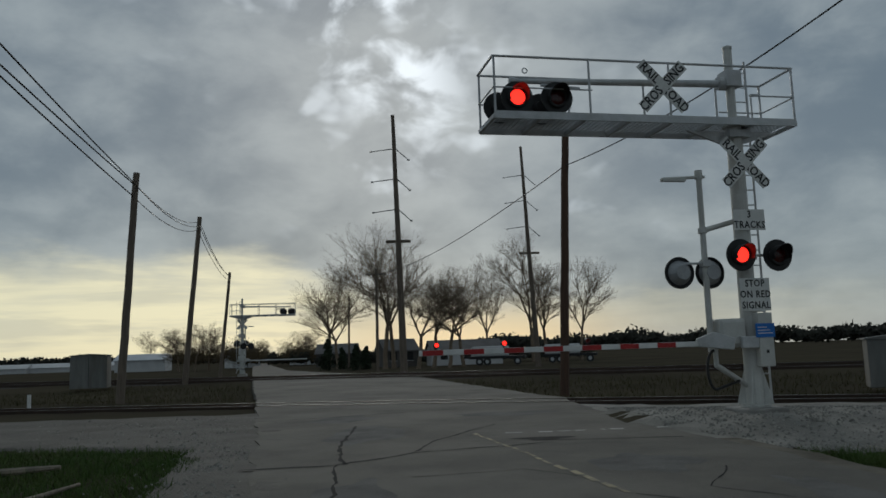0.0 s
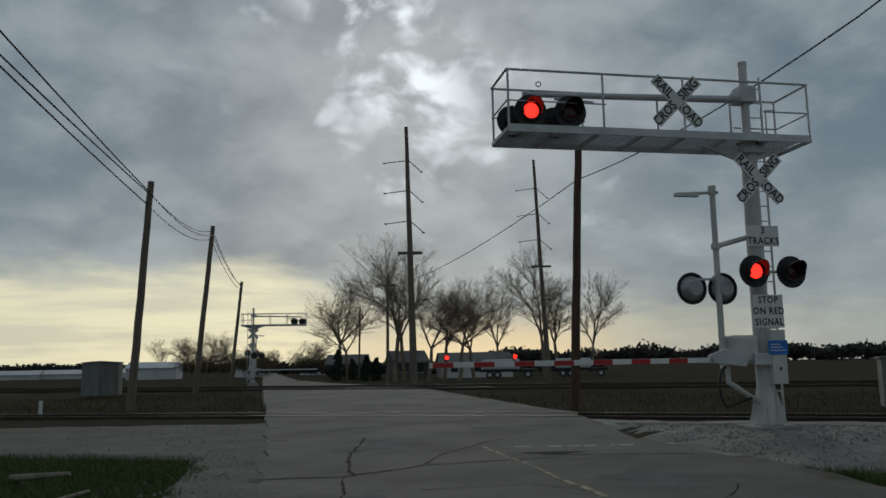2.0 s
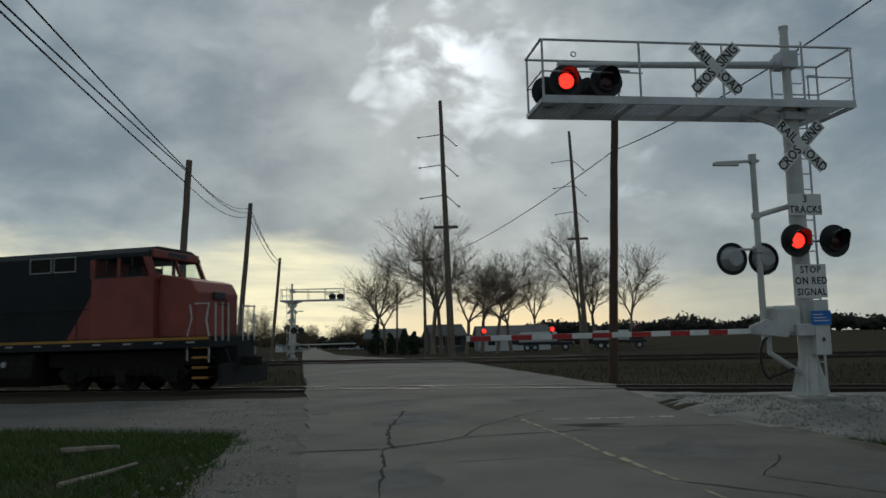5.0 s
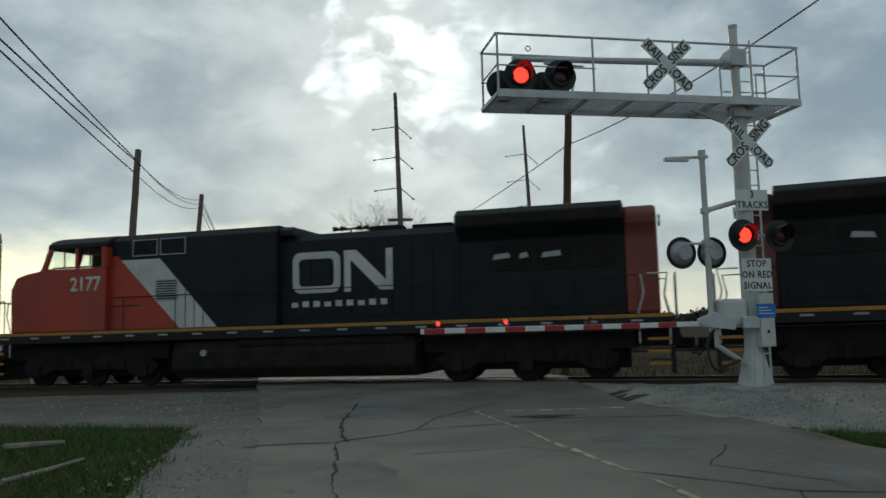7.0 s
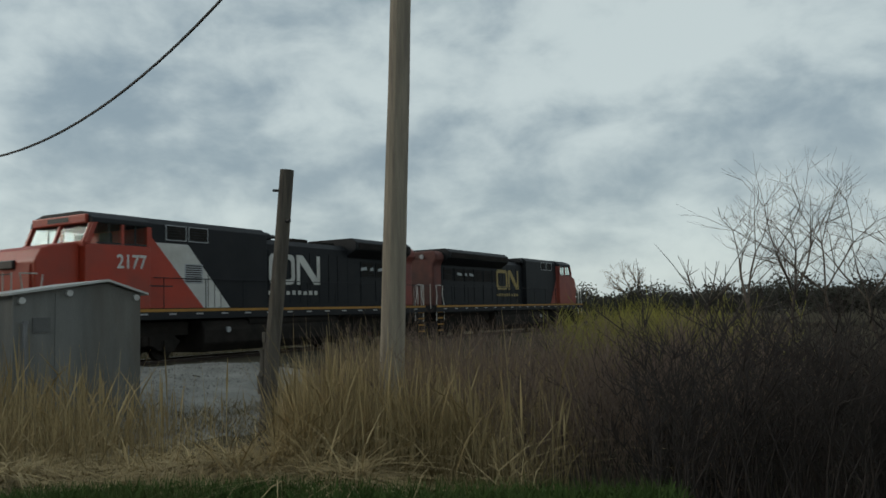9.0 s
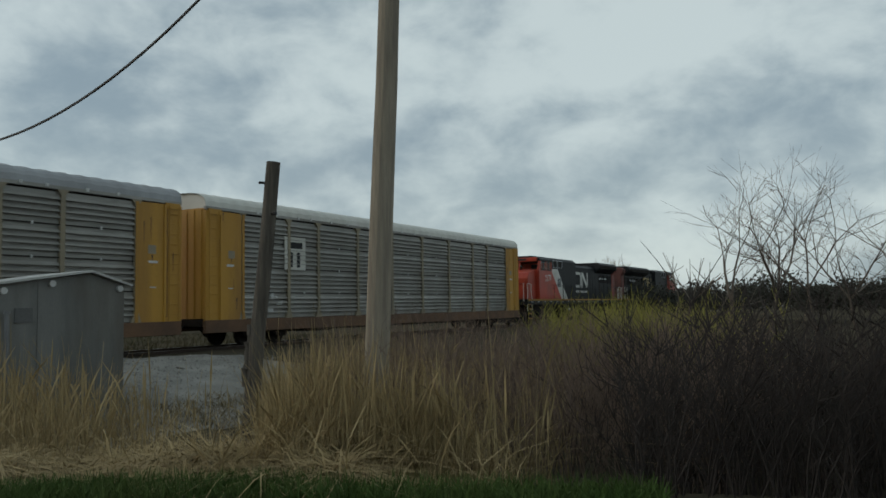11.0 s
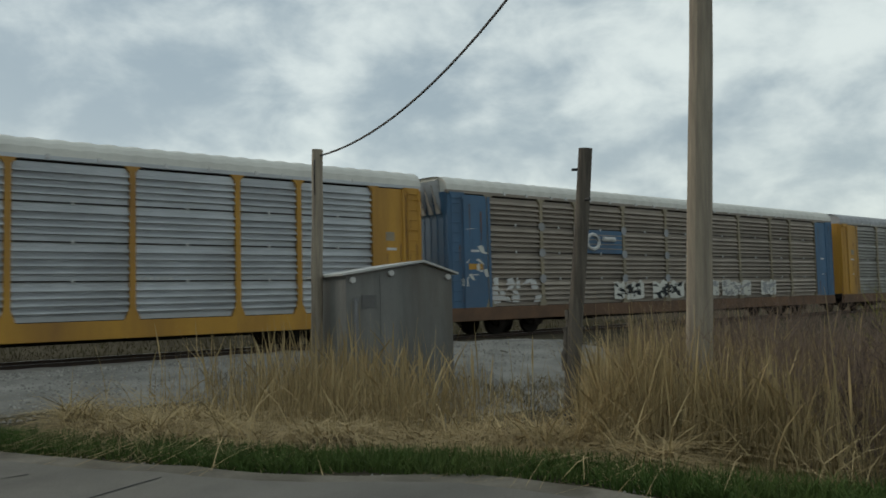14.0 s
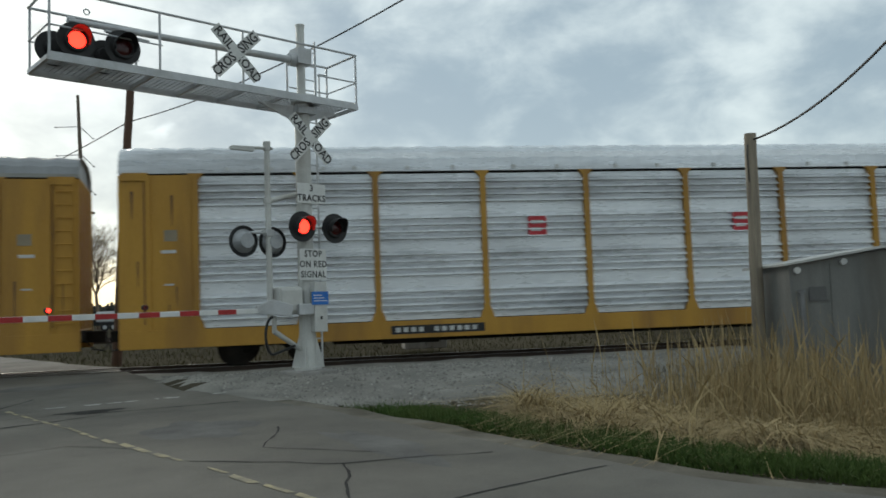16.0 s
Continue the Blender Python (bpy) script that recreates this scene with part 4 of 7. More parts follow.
def crossing_gate(label, lists, tip):
    """Gate mast at the origin; the boom lies along -x and its lamps face -y."""
    root = thing("crossing_gate", label, "crossing gate", "crossing gates")
    part("post", Shape().tube((0, 0, 1.25), (0, 0, 4.55), 0.062, 0.055, 12).tube((0, 0, 4.55), (0, 0, 4.72), 0.075, 0.075, 12), SILVERPAINT, root)
    part("bell_arm", Shape().tube((-0.75, 0, 4.55), (0.12, 0, 4.6), 0.03).box(-0.78, -0.3, -0.05, 0.05, 4.5, 4.56), SILVERPAINT, root)
    part("stay", Shape().tube((0, 0, 3.55), (0.75, 0.06, 3.75), 0.05, n=10).disc((0, 0, 3.55), (0, 0, 1), 0.09, 0.1, 12), SILVERPAINT, root)
    part("crossarm", Shape().tube((-0.52, 0, 2.92), (0.14, 0, 2.92), 0.024).box(-0.08, 0.08, -0.08, 0.08, 2.86, 2.98), GALV, root)
    for x, y in ((-0.52, 0.05), (0.14, 0.1)):
        t = part("rear_flasher", Shape().disc((x, y, 2.75), (0, 1, 0), 0.3, 0.012, 28), BLACK, root, "back of a round black flasher")
        part("housing_back", Shape().disc((x, y - 0.09, 2.75), (0, 1, 0), 0.14, 0.16, 18, 0.235), GREYGLASS, t)
        part("rim", Shape().path([(x + 0.29 * math.cos(a * 0.2618), y - 0.01, 2.75 + 0.29 * math.sin(a * 0.2618)) for a in range(25)], 0.016, 5), BLACK, t)
    mech = part("gate_mechanism", Shape().box(0.08, 0.62, -0.22, 0.24, 1.32, 1.86), SILVERPAINT, root, "grey cast gate motor housing", 0.05)
    part("cover", Shape().box(0.12, 0.58, -0.245, -0.22, 1.38, 1.80), SILVERPAINT, mech, "", 0.02)
    part("hinge_arm", Shape().prism([(-0.45, 1.36), (0.3, 1.28), (0.34, 1.5), (-0.1, 1.62), (-0.45, 1.5)], -0.30, -0.245), GALV, mech, "", 0.012)
    part("counterweight", Shape().box(0.45, 0.80, -0.33, -0.25, 1.30, 1.52), GALV, mech, "", 0.02)
    part("strut", Shape().tube((0.05, -0.05, 1.3), (0.05, -0.05, 0.98), 0.045, n=10).tube((0.05, -0.05, 1.0), (0.78, 0.02, 0.55), 0.05, n=10), SILVERPAINT, root)
    part("cable", Shape().path([(-0.02 + 0.16 * math.cos(a), -0.12, 0.92 + 0.36 * math.sin(a)) for a in [1.6 + 0.28 * i for i in range(12)]] + [(0.5, -0.05, 0.7)], 0.028), BLACK, root)
    L = 5.62
    boom = part("boom", Shape().box(-L, -0.35, -0.30, -0.265, 1.36, 1.455), SIGNWHITE, root, "white boom with red stripes", 0.01)
    x, k = -L, 0
    while x < -0.8:
        if k % 2 == 0:
            part("stripe", Shape().box(x + 0.06, x + 0.42, -0.304, -0.2995, 1.363, 1.452), REDSTRIPE, boom)
        x += 0.36
        k += 1
    for x, ls in ((-L + 0.3, tip), (-L + 1.5, lists[0]), (-L + 3.05, lists[1])):
        lamp = part("boom_lamp", Shape().tube((x, -0.28, 1.455), (x, -0.28, 1.50), 0.015).disc((x, -0.28, 1.535), (0, 1, 0), 0.048, 0.09, 14), BLACK, boom)
        lens = Shape().disc((0, 0, 0), (0, 1, 0), 0.036, 0.01, 14)
        me = lens.mesh("lens")
        me.materials.append(REDGLOW)
        me.materials.append(REDLENS)
        for p in me.polygons:
            p.material_index = 0 if p.normal.y < -0.5 else 1
        lo = part("lens", me, None, lamp, "red boom lamp lens")
        lo.location = (x, -0.335, 1.535)
        if ls is not None:
            ls.append((lo, Vector(lo.location), -1))
    return root


ARM_TURN = 12.0  # turn of the arm so that it lies square to the road
MAST_AT = pose(5.78, 15.45, -0.02, 0, 0, ARM_TURN)
near_signal = cantilever_signal("silver cantilever crossing signal with flashing red lights", (FLASH_LEFT, FLASH_RIGHT))
near_signal.matrix_basis = MAST_AT
near_gate = crossing_gate("lowered red and white striped crossing gate", (FLASH_LEFT, FLASH_RIGHT), None)
near_gate.matrix_basis = MAST_AT @ pose(-0.83, 0, 0)
far_signal = copy_thing(near_signal, pose(-19.2, 76.5, -0.1, 0, 0, ARM_TURN + 180 - 6))
for ob in [o for o in far_signal.children if o.name.startswith("crossbuck") and o.data.vertices[0].co.x < -1]:
    for sub in reversed(ob.children_recursive):
        bpy.data.objects.remove(sub)
    bpy.data.objects.remove(ob)
far_signal["label"] = "silver cantilever crossing signal across the tracks, seen from behind"
far_gate = copy_thing(near_gate, pose(-18.6, 75.2, -0.1, 0, 0, ARM_TURN + 174))
far_gate["label"] = "striped crossing gate on the far side of the tracks"

# ---- the train ----
TRAIN = []  # thing, offset along the track from the first coupling behind the engines, turned


def wheelset(root, x, name="wheel"):
    for sy in (-1, 1):
        w = part(name, Shape().disc((x, sy * 0.72, 0.46), (0, 1, 0), 0.46, 0.13, 22).disc((x, sy * 0.66, 0.46), (0, 1, 0), 0.49, 0.03, 22), LOCO_UNDER, root)
        part("hub", Shape().disc((x, sy * 0.82, 0.46), (0, 1, 0), 0.13, 0.14, 12), RUST, w)


def truck(root, x0, axles, gap, label):
    t = Shape()
    half = gap * (axles - 1) / 2
    for sy in (-1, 1):
        poly = [(x0 - half - 0.55, 0.62), (x0 - half - 0.3, 0.34), (x0 - half + 0.35, 0.34), (x0 - half + 0.6, 0.52), (x0 + half - 0.6, 0.52), (x0 + half - 0.35, 0.34), (x0 + half + 0.3, 0.34), (x0 + half + 0.55, 0.62), (x0 + half + 0.2, 0.86), (x0 - half - 0.2, 0.86)]
        t.prism(poly, sy * 0.98 - 0.08, sy * 0.98 + 0.08)
        for k in range(axles):
            xx = x0 - half + k * gap
            t.box(xx - 0.18, xx + 0.18, sy * 1.08 - 0.08, sy * 1.08 + 0.08, 0.3, 0.66)
            if k < axles - 1:
                for d in (0.35, 0.5, 0.65):
                    t.tube((xx + gap * d, sy * 1.05, 0.5), (xx + gap * d, sy * 1.05, 0.8), 0.09, n=8)
    t.box(x0 - 0.3, x0 + 0.3, -1.0, 1.0, 0.6, 1.0)
    if axles == 3:
        t.box(x0 - half - 0.75, x0 + half + 0.75, -0.6, 0.6, 0.3, 1.3)
        t.box(x0 - half - 0.9, x0 + half + 0.9, -1.05, 1.05, 0.82, 1.25)
    tr = part("truck", t, LOCO_UNDER, root, label)
    for k in range(axles):
        wheelset(tr, x0 - half + k * gap)


def owner_marks(root, x0, y, sy, material, length=3.1, base=2.6, bars=True):
    """Plain shapes in place of the owner's mark: a rounded ring and a folded band from x0."""
    g = length / 3.1
    def fx(v):
        return x0 + g * (v if sy < 0 else 3.1 - v)

    def fz(z):
        return base + g * (z - 2.6)
    za, zb, tk, r = 2.6, 3.8, 0.2, 0.26
    ring, n = Shape(), 6
    loops = []
    for inset in (0.0, tk):
        rr = r - inset * 0.6
        lo = []
        for cx, cz, a0 in ((1.5 - inset - rr, zb - inset - rr, 0), (inset + rr, zb - inset - rr, 90), (inset + rr, za + inset + rr, 180), (1.5 - inset - rr, za + inset + rr, 270)):
            for i in range(n + 1):
                w = radians(a0 + 90 * i / n)
                lo.append((fx(cx + rr * math.cos(w)), fz(cz + rr * math.sin(w))))
        loops.append(lo)
    m = len(loops[0])
    vs = [(x, y + d, z) for d in (-0.006, 0.006) for lo in loops for x, z in lo]
    fs = []
    for i in range(m):
        j = (i + 1) % m
        fs += [(i, j, m + j, m + i), (2 * m + i, 3 * m + i, 3 * m + j, 2 * m + j), (i, 2 * m + i, 2 * m + j, j), (m + i, m + j, 3 * m + j, 3 * m + i)]
    ring.add(vs, fs)
    part("owner_mark", ring, material, root, "rounded ring-shaped mark")
    band = Shape().add([(fx(px), y + d, fz(pz)) for d in (-0.006, 0.006) for px, pz in
                        ((1.62, za), (1.82, za), (1.82, zb - 0.28), (2.72, za + 0.02), (3.1, za + 0.02), (3.1, zb), (2.9, zb), (2.9, za + 0.3), (2.0, zb), (1.62, zb))],
                       [tuple(range(10)), tuple(reversed(range(10, 20)))] + [(i, 10 + i, 10 + (i + 1) % 10, (i + 1) % 10) for i in range(10)])
    part("owner_mark", band, material, root, "folded band-shaped mark")
    small = Shape()
    for i in range(9 if bars else 0):
        h = 0.17 if i % 3 else 0.14
        small.box(fx(0.06 + i * 0.345) - 0.1, fx(0.06 + i * 0.345) + 0.1, y - 0.006, y + 0.006, 2.2, 2.2 + h)
    pieces("lettering_bar", small, material, root)


def louvres(root, x0, x1, y, z0, z1, n, frame_m):
    """A framed grille of slanted slats."""
    fr = part("grille", Shape().box(x0, x1, y - 0.01, y + 0.01, z0, z1), LOCO_UNDER, root)
    e = Shape()
    t = 0.028
    for a, b, c, d in ((x0, x1, z1 - t, z1), (x0, x1, z0, z0 + t), (x0, x0 + t, z0 + t, z1 - t), (x1 - t, x1, z0 + t, z1 - t)):
        e.box(a, b, y - 0.022, y + 0.022, c, d)
    part("grille_frame", e, frame_m, fr)
    sl = Shape()
    for i in range(n):
        z = z0 + t + (z1 - z0 - 2 * t) * (i + 0.5) / n
        sl.add([(x, y + dy, z + q) for x in (x0 + t, x1 - t) for dy, q in ((-0.018, -0.02), (0.018, -0.02), (0.0, 0.02))], [(0, 2, 1), (3, 4, 5), (0, 3, 5, 2), (1, 2, 5, 4), (0, 1, 4, 3)])
    tagged(part("slats", sl, LOCO_BLACK, fr), kind="stuff")


def locomotive(label, number, red, rear_m, mark_m, rad_x, mark_x, cabinet_x, band):
    """Six-axle engine, its nose along +x, in its own space over the rail tops."""
    root = thing("locomotive", label, "locomotive", "engines of the train")
    part("frame", Shape().box(-10.75, 10.35, -1.5, 1.5, 1.36, 1.70).box(-10.9, 10.75, -0.5, 0.5, 0.85, 1.4), LOCO_BLACK, root)
    for sy in (-1, 1):
        part("sill_stripe", Shape().box(-10.75, 10.35, sy * 1.506 - 0.005, sy * 1.506 + 0.005, 1.60, 1.69), SILL_YELLOW, root, "yellow stripe along the sill")
        marks = Shape()
        for i in range(18):
            marks.box(-10 + i * 1.15, -9.7 + i * 1.15, sy * 1.504 - 0.005, sy * 1.504 + 0.005, 1.5, 1.55)
        pieces("reflector", marks, GREYGLASS, root)
    part("fuel_tank", Shape().prism_x([(-1.3, 1.3), (-1.45, 0.95), (-1.45, 0.5), (-1.2, 0.2), (1.2, 0.2), (1.45, 0.5), (1.45, 0.95), (1.3, 1.3)], -3.9, 3.7), LOCO_UNDER, root, "", 0.05)
    for sy in (-1, 1):
        part("air_tank", Shape().tube((-3.6, sy * 1.28, 1.2), (1.5, sy * 1.28, 1.2), 0.16, n=12), LOCO_UNDER, root)
        part("brake_pipe", Shape().path([(-10.2, sy * 1.46, 1.28), (-4.2, sy * 1.46, 1.28), (-4.0, sy * 1.46, 1.1)], 0.025), LOCO_UNDER, root)
        part("filler_cap", Shape().disc((2.6, sy * 1.46, 0.95), (0, 1, 0), 0.1, 0.1, 12), GREYGLASS, root)
    truck(root, 6.9, 3, 1.95, "three-axle engine truck")
    truck(root, -6.9, 3, 1.95, "three-axle engine truck")
    r0, r1 = rad_x
    hood = Shape().prism_x([(-0.95, 1.7), (-0.95, 4.15), (-0.72, 4.36), (0.72, 4.36), (0.95, 4.15), (0.95, 1.7)], r1, cabinet_x)
    part("long_hood", hood, LOCO_BLACK, root)
    nd = int((cabinet_x - r1 - 0.2) / 0.62)
    for i in range(nd):
        for sy in (-1, 1):
            x = r1 + 0.15 + i * 0.62
            d = part("hood_door", Shape().box(x, x + 0.57, sy * 0.962 - 0.012, sy * 0.962 + 0.012, 1.9, 3.9), LOCO_BLACK, root)
            part("latch", Shape().box(x + 0.48, x + 0.53, sy * 0.98 - 0.008, sy * 0.98 + 0.008, 2.8, 2.95), LOCO_BLACK, d)
    part("control_cabinet", Shape().prism_x([(-1.25, 1.7), (-1.25, 4.45), (-1.0, 4.66), (1.0, 4.66), (1.25, 4.45), (1.25, 1.7)], cabinet_x, 6.0), LOCO_BLACK, root, "", 0.03)
    part("cabinet_step", Shape().prism_x([(-1.1, 4.3), (-1.1, 4.5), (-0.9, 4.6), (0.9, 4.6), (1.1, 4.5), (1.1, 4.3)], cabinet_x - 0.45, cabinet_x), LOCO_BLACK, root, "", 0.06)
    for x in (3.35, 4.32):
        for sy in (-1, 1):
            louvres(root, x, x + 0.88, sy * 1.262, 3.95, 4.46, 5, GREYGLASS)
    # radiator section with overhanging wings and a closed rear wall
    part("radiator_hood", Shape().prism_x([(-0.95, 1.7), (-0.95, 3.85), (-1.45, 4.2), (-1.47, 4.52), (-1.2, 4.7), (1.2, 4.7), (1.47, 4.52), (1.45, 4.2), (0.95, 3.85), (0.95, 1.7)], r0 + 0.35, r1), LOCO_BLACK, root, "", 0.04)
    part("rear_wall", Shape().prism_x([(-0.97, 1.7), (-0.97, 3.8), (-1.16, 4.1), (-1.18, 4.35), (-0.95, 4.56), (0.95, 4.56), (1.18, 4.35), (1.16, 4.1), (0.97, 3.8), (0.97, 1.7)], r0 - 0.5, r0 + 0.35), rear_m, root, "faded red rear wall", 0.1)
    for y in (-0.32, 0.32):
        part("rear_lamp", Shape().disc((r0 - 0.57, y, 4.25), (1, 0, 0), 0.12, 0.06, 14), GREYGLASS, root)
    for sy in (-1, 1):
        nr = int((r1 - r0 - 0.6) / 1.15)
        for i in range(nr):
            x = r0 + 0.55 + i * 1.15
            louvres(root, x, x + 1.0, sy * 0.965, 3.0, 3.7, 7, LOCO_BLACK)
            part("access_door", Shape().box(x, x + 1.0, sy * 0.962 - 0.014, sy * 0.962 + 0.014, 1.95, 2.85), LOCO_BLACK, root)
        part("wing_screen", Shape().box(r0 + 0.6, r1 - 0.2, sy * 1.46 - 0.015, sy * 1.46 + 0.015, 4.24, 4.48), LOCO_UNDER, root)
        for x, w in ((r0 + 2.0, 0.55), (r0 + 2.9, 0.25), (r0 + 3.4, 0.5)):
            part("pale_scrape", Shape().prism([(x, 3.34), (x + w, 3.30), (x + w * 0.9, 3.44), (x + 0.04, 3.48)], sy * 0.992 - 0.004, sy * 0.992 + 0.004), GREYGLASS, root, "worn pale stencil")
    part("roof_hatch", Shape().box(r1 + 0.3, r1 + 1.5, -0.5, 0.5, 4.34, 4.5), LOCO_UNDER, root, "", 0.03)
    part("exhaust_stack", Shape().box(r1 + 1.9, r1 + 2.9, -0.32, 0.32, 4.34, 4.56), LOCO_UNDER, root, "", 0.05)
    hx = cabinet_x - 1.75
    horn = Shape().tube((hx, -0.3, 4.34), (hx, -0.3, 4.6), 0.025).tube((hx - 0.4, -0.3, 4.6), (hx + 0.4, -0.3, 4.6), 0.03)
    for x in (-0.36, -0.12, 0.12, 0.36):
        horn.tube((hx + x, -0.3, 4.6), (hx + x + (0.22 if x > 0 else -0.22), -0.34, 4.63), 0.03, 0.09, 10)
    part("horn", horn, BLACK, root)
    # cab: walls round a hollow, so that daylight passes through its windows
    zc, zw0, zw1, zr = 3.66, 3.72, 4.28, 4.44
    part("cab_floor_box", Shape().prism_x([(-1.5, 1.7), (-1.5, zc), (1.5, zc), (1.5, 1.7)], 6.0, 8.35), red, root, "red lower cab", 0.03)
    part("cab_roof", Shape().prism_x([(-1.52, zw1), (-1.5, zr), (-1.2, 4.6), (-0.9, 4.68), (0.9, 4.68), (1.2, 4.6), (1.5, zr), (1.52, zw1)], 5.95, 8.12), LOCO_BLACK, root, "black cab roof", 0.04)
    part("cab_rear_wall", Shape().box(5.95, 6.08, -1.49, 1.49, zc, zw1), red, root)
    for sy in (-1, 1):
        for xa, xb in ((6.0, 6.14), (7.0, 7.1)):
            part("pillar", Shape().box(xa, xb, sy * 1.46 - 0.05, sy * 1.46 + 0.05, zc, zw1 + 0.01), red, root)
        part("front_pillar", Shape().add([(x, sy * 1.46 + dy, z) for dy in (-0.05, 0.05) for x, z in ((8.2, zc), (8.36, zc), (8.1, zw1 + 0.02), (7.94, zw1 + 0.02))], [(0, 1, 2, 3), (7, 6, 5, 4), (0, 4, 5, 1), (1, 5, 6, 2), (2, 6, 7, 3), (3, 7, 4, 0)]), red, root)
        for xa, xb in ((6.16, 6.98), (7.12, 7.92)):
            w = part("side_window", Shape().box(xa, xb, sy * 1.47 - 0.006, sy * 1.47 + 0.006, zw0, zw1), GLASS, root)
            w.visible_shadow = False
            part("sash", Shape().box(xa - 0.02, xb + 0.02, sy * 1.475 - 0.02, sy * 1.475 + 0.02, zw0 - 0.05, zw0).box((xa + xb) / 2 - 0.015, (xa + xb) / 2 + 0.015, sy * 1.475 - 0.02, sy * 1.475 + 0.02, zw0, zw1), BLACK, w)
    part("seat_back", Shape().box(6.9, 7.05, 0.35, 0.85, zc, 4.12), BLACK, root, "", 0.05)
    part("seat_back", Shape().box(6.9, 7.05, -0.85, -0.35, zc, 4.12), BLACK, root, "", 0.05)
    part("windshield_sill", Shape().box(8.3, 8.42, -1.46, 1.46, zc - 0.1, zc + 0.06), red, root)
    for y in (-1.42, -0.03, 1.36):
        part("windshield_post", Shape().add([(x, y + dy, z) for dy in (0, 0.07) for x, z in ((8.28, zc), (8.4, zc), (8.14, zw1 + 0.02), (8.02, zw1 + 0.02))], [(0, 1, 2, 3), (7, 6, 5, 4), (0, 4, 5, 1), (1, 5, 6, 2), (2, 6, 7, 3), (3, 7, 4, 0)]), red, root)
    for y in (-1.35, 0.05):
        w = part("windshield", Shape().add([(x, yy, z) for x, z in ((8.34, zc), (8.08, zw1)) for yy in (y, y + 1.3)] + [(x + 0.012, yy, z) for x, z in ((8.34, zc), (8.08, zw1)) for yy in (y, y + 1.3)],
                                           [(0, 1, 3, 2), (4, 6, 7, 5), (0, 2, 6, 4), (1, 5, 7, 3), (0, 4, 5, 1), (2, 3, 7, 6)]), GLASS, root)
        w.visible_shadow = False
    part("brow", Shape().box(8.0, 8.2, -1.3, 1.3, zw1, 4.56), red, root, "", 0.04)
    part("number_board", Shape().box(8.2, 8.215, -0.5, 0.5, 4.36, 4.5), BLACK, root)
    part("nose", Shape().prism([(8.35, 1.7), (9.72, 1.7), (9.76, 3.1), (9.55, 3.48), (9.2, 3.58), (8.4, 3.7), (8.35, 3.7)], -1.25, 1.25), red, root, "red snub nose", 0.12)
    part("headlight", Shape().box(9.72, 9.84, -0.34, 0.34, 2.9, 3.15), BLACK, root, "", 0.03)
    part("nose_door", Shape().box(9.73, 9.79, 0.45, 1.05, 1.8, 3.0), red, root)
    for sy in (-1, 1):
        yy = sy * 1.262
        if band:
            # red sweep, white band and vented door behind the cab
            part("red_sweep", Shape().prism([(6.0, 1.72), (6.0, 4.0), (5.75, 4.0), (5.6, 3.85), (3.55, 1.72)], yy - 0.006, yy + 0.006), red, root)
            part("white_band", Shape().prism([(5.6, 3.85), (4.25, 3.85), (2.3, 1.72), (3.55, 1.72)], yy - 0.009, yy + 0.009), LOCO_WHITE, root, "white diagonal band")
            part("vent_panel", Shape().box(3.6, 4.4, yy - 0.014, yy + 0.014, 2.55, 3.2), GREYGLASS, root, "grey vented door panel")
            sl = Shape()
            for i in range(8):
                sl.box(3.66, 4.34, yy - 0.02, yy + 0.02, 2.6 + i * 0.075, 2.635 + i * 0.075)
            tagged(part("vent_slats", sl, LOCO_UNDER, root), kind="stuff")
            for x in (2.75, 3.05, 3.35):
                part("door_joint", Shape().box(x - 0.012, x + 0.012, yy - 0.016, yy + 0.016, 1.74, 1.74 + (x - 2.2) * 1.0), LOCO_UNDER, root)
            part("red_edge", Shape().prism([(4.9, 2.42), (6.0, 2.42), (6.0, 2.46), (4.9, 2.46)], yy - 0.014, yy + 0.014), BLACK, root)
        else:
            part("red_sweep", Shape().prism([(6.0, 1.72), (6.0, 3.4), (4.9, 1.72)], yy - 0.006, yy + 0.006), red, root)
        owner_marks(root, mark_x, sy * 0.985, sy, mark_m)
        if number:
            me = text_mesh("number", number, 0.6, 0.92)
            if sy > 0:
                me.transform(Matrix.Rotation(math.pi, 4, "Z"))
            lt = part("number", me, LOCO_WHITE, root, "white road number")
            lt.location = (6.72, sy * 1.508, 3.14)
        # walkway rails
        hr = Shape().path([(-9.9, sy * 1.42, 1.7), (-9.9, sy * 1.42, 2.7), (5.8, sy * 1.42, 2.7)], 0.018)
        part("handrail", hr, LOCO_BLACK, root)
        for i in range(9):
            part("stanchion", Shape().tube((-9 + i * 1.8, sy * 1.42, 1.7), (-9 + i * 1.8, sy * 1.42, 2.7), 0.016, n=6), LOCO_BLACK, root)
        for xe in (-10.65, 10.3):
            k = 1 if xe < 0 else -1
            part("grab_rail", Shape().path([(xe, sy * 1.42, 0.9), (xe - 0.02 * k, sy * 1.44, 1.7), (xe + 0.1 * k, sy * 1.42, 2.2), (xe, sy * 1.42, 2.72), (xe + 0.5 * k, sy * 1.42, 2.72)], 0.024), LOCO_WHITE, root, "white grab rail")
            part("grab_rail", Shape().path([(xe + 0.75 * k, sy * 1.44, 0.95), (xe + 0.75 * k, sy * 1.44, 1.75), (xe + 0.6 * k, sy * 1.44, 2.25), (xe + 0.66 * k, sy * 1.44, 2.7)], 0.02), LOCO_WHITE, root, "white grab rail")
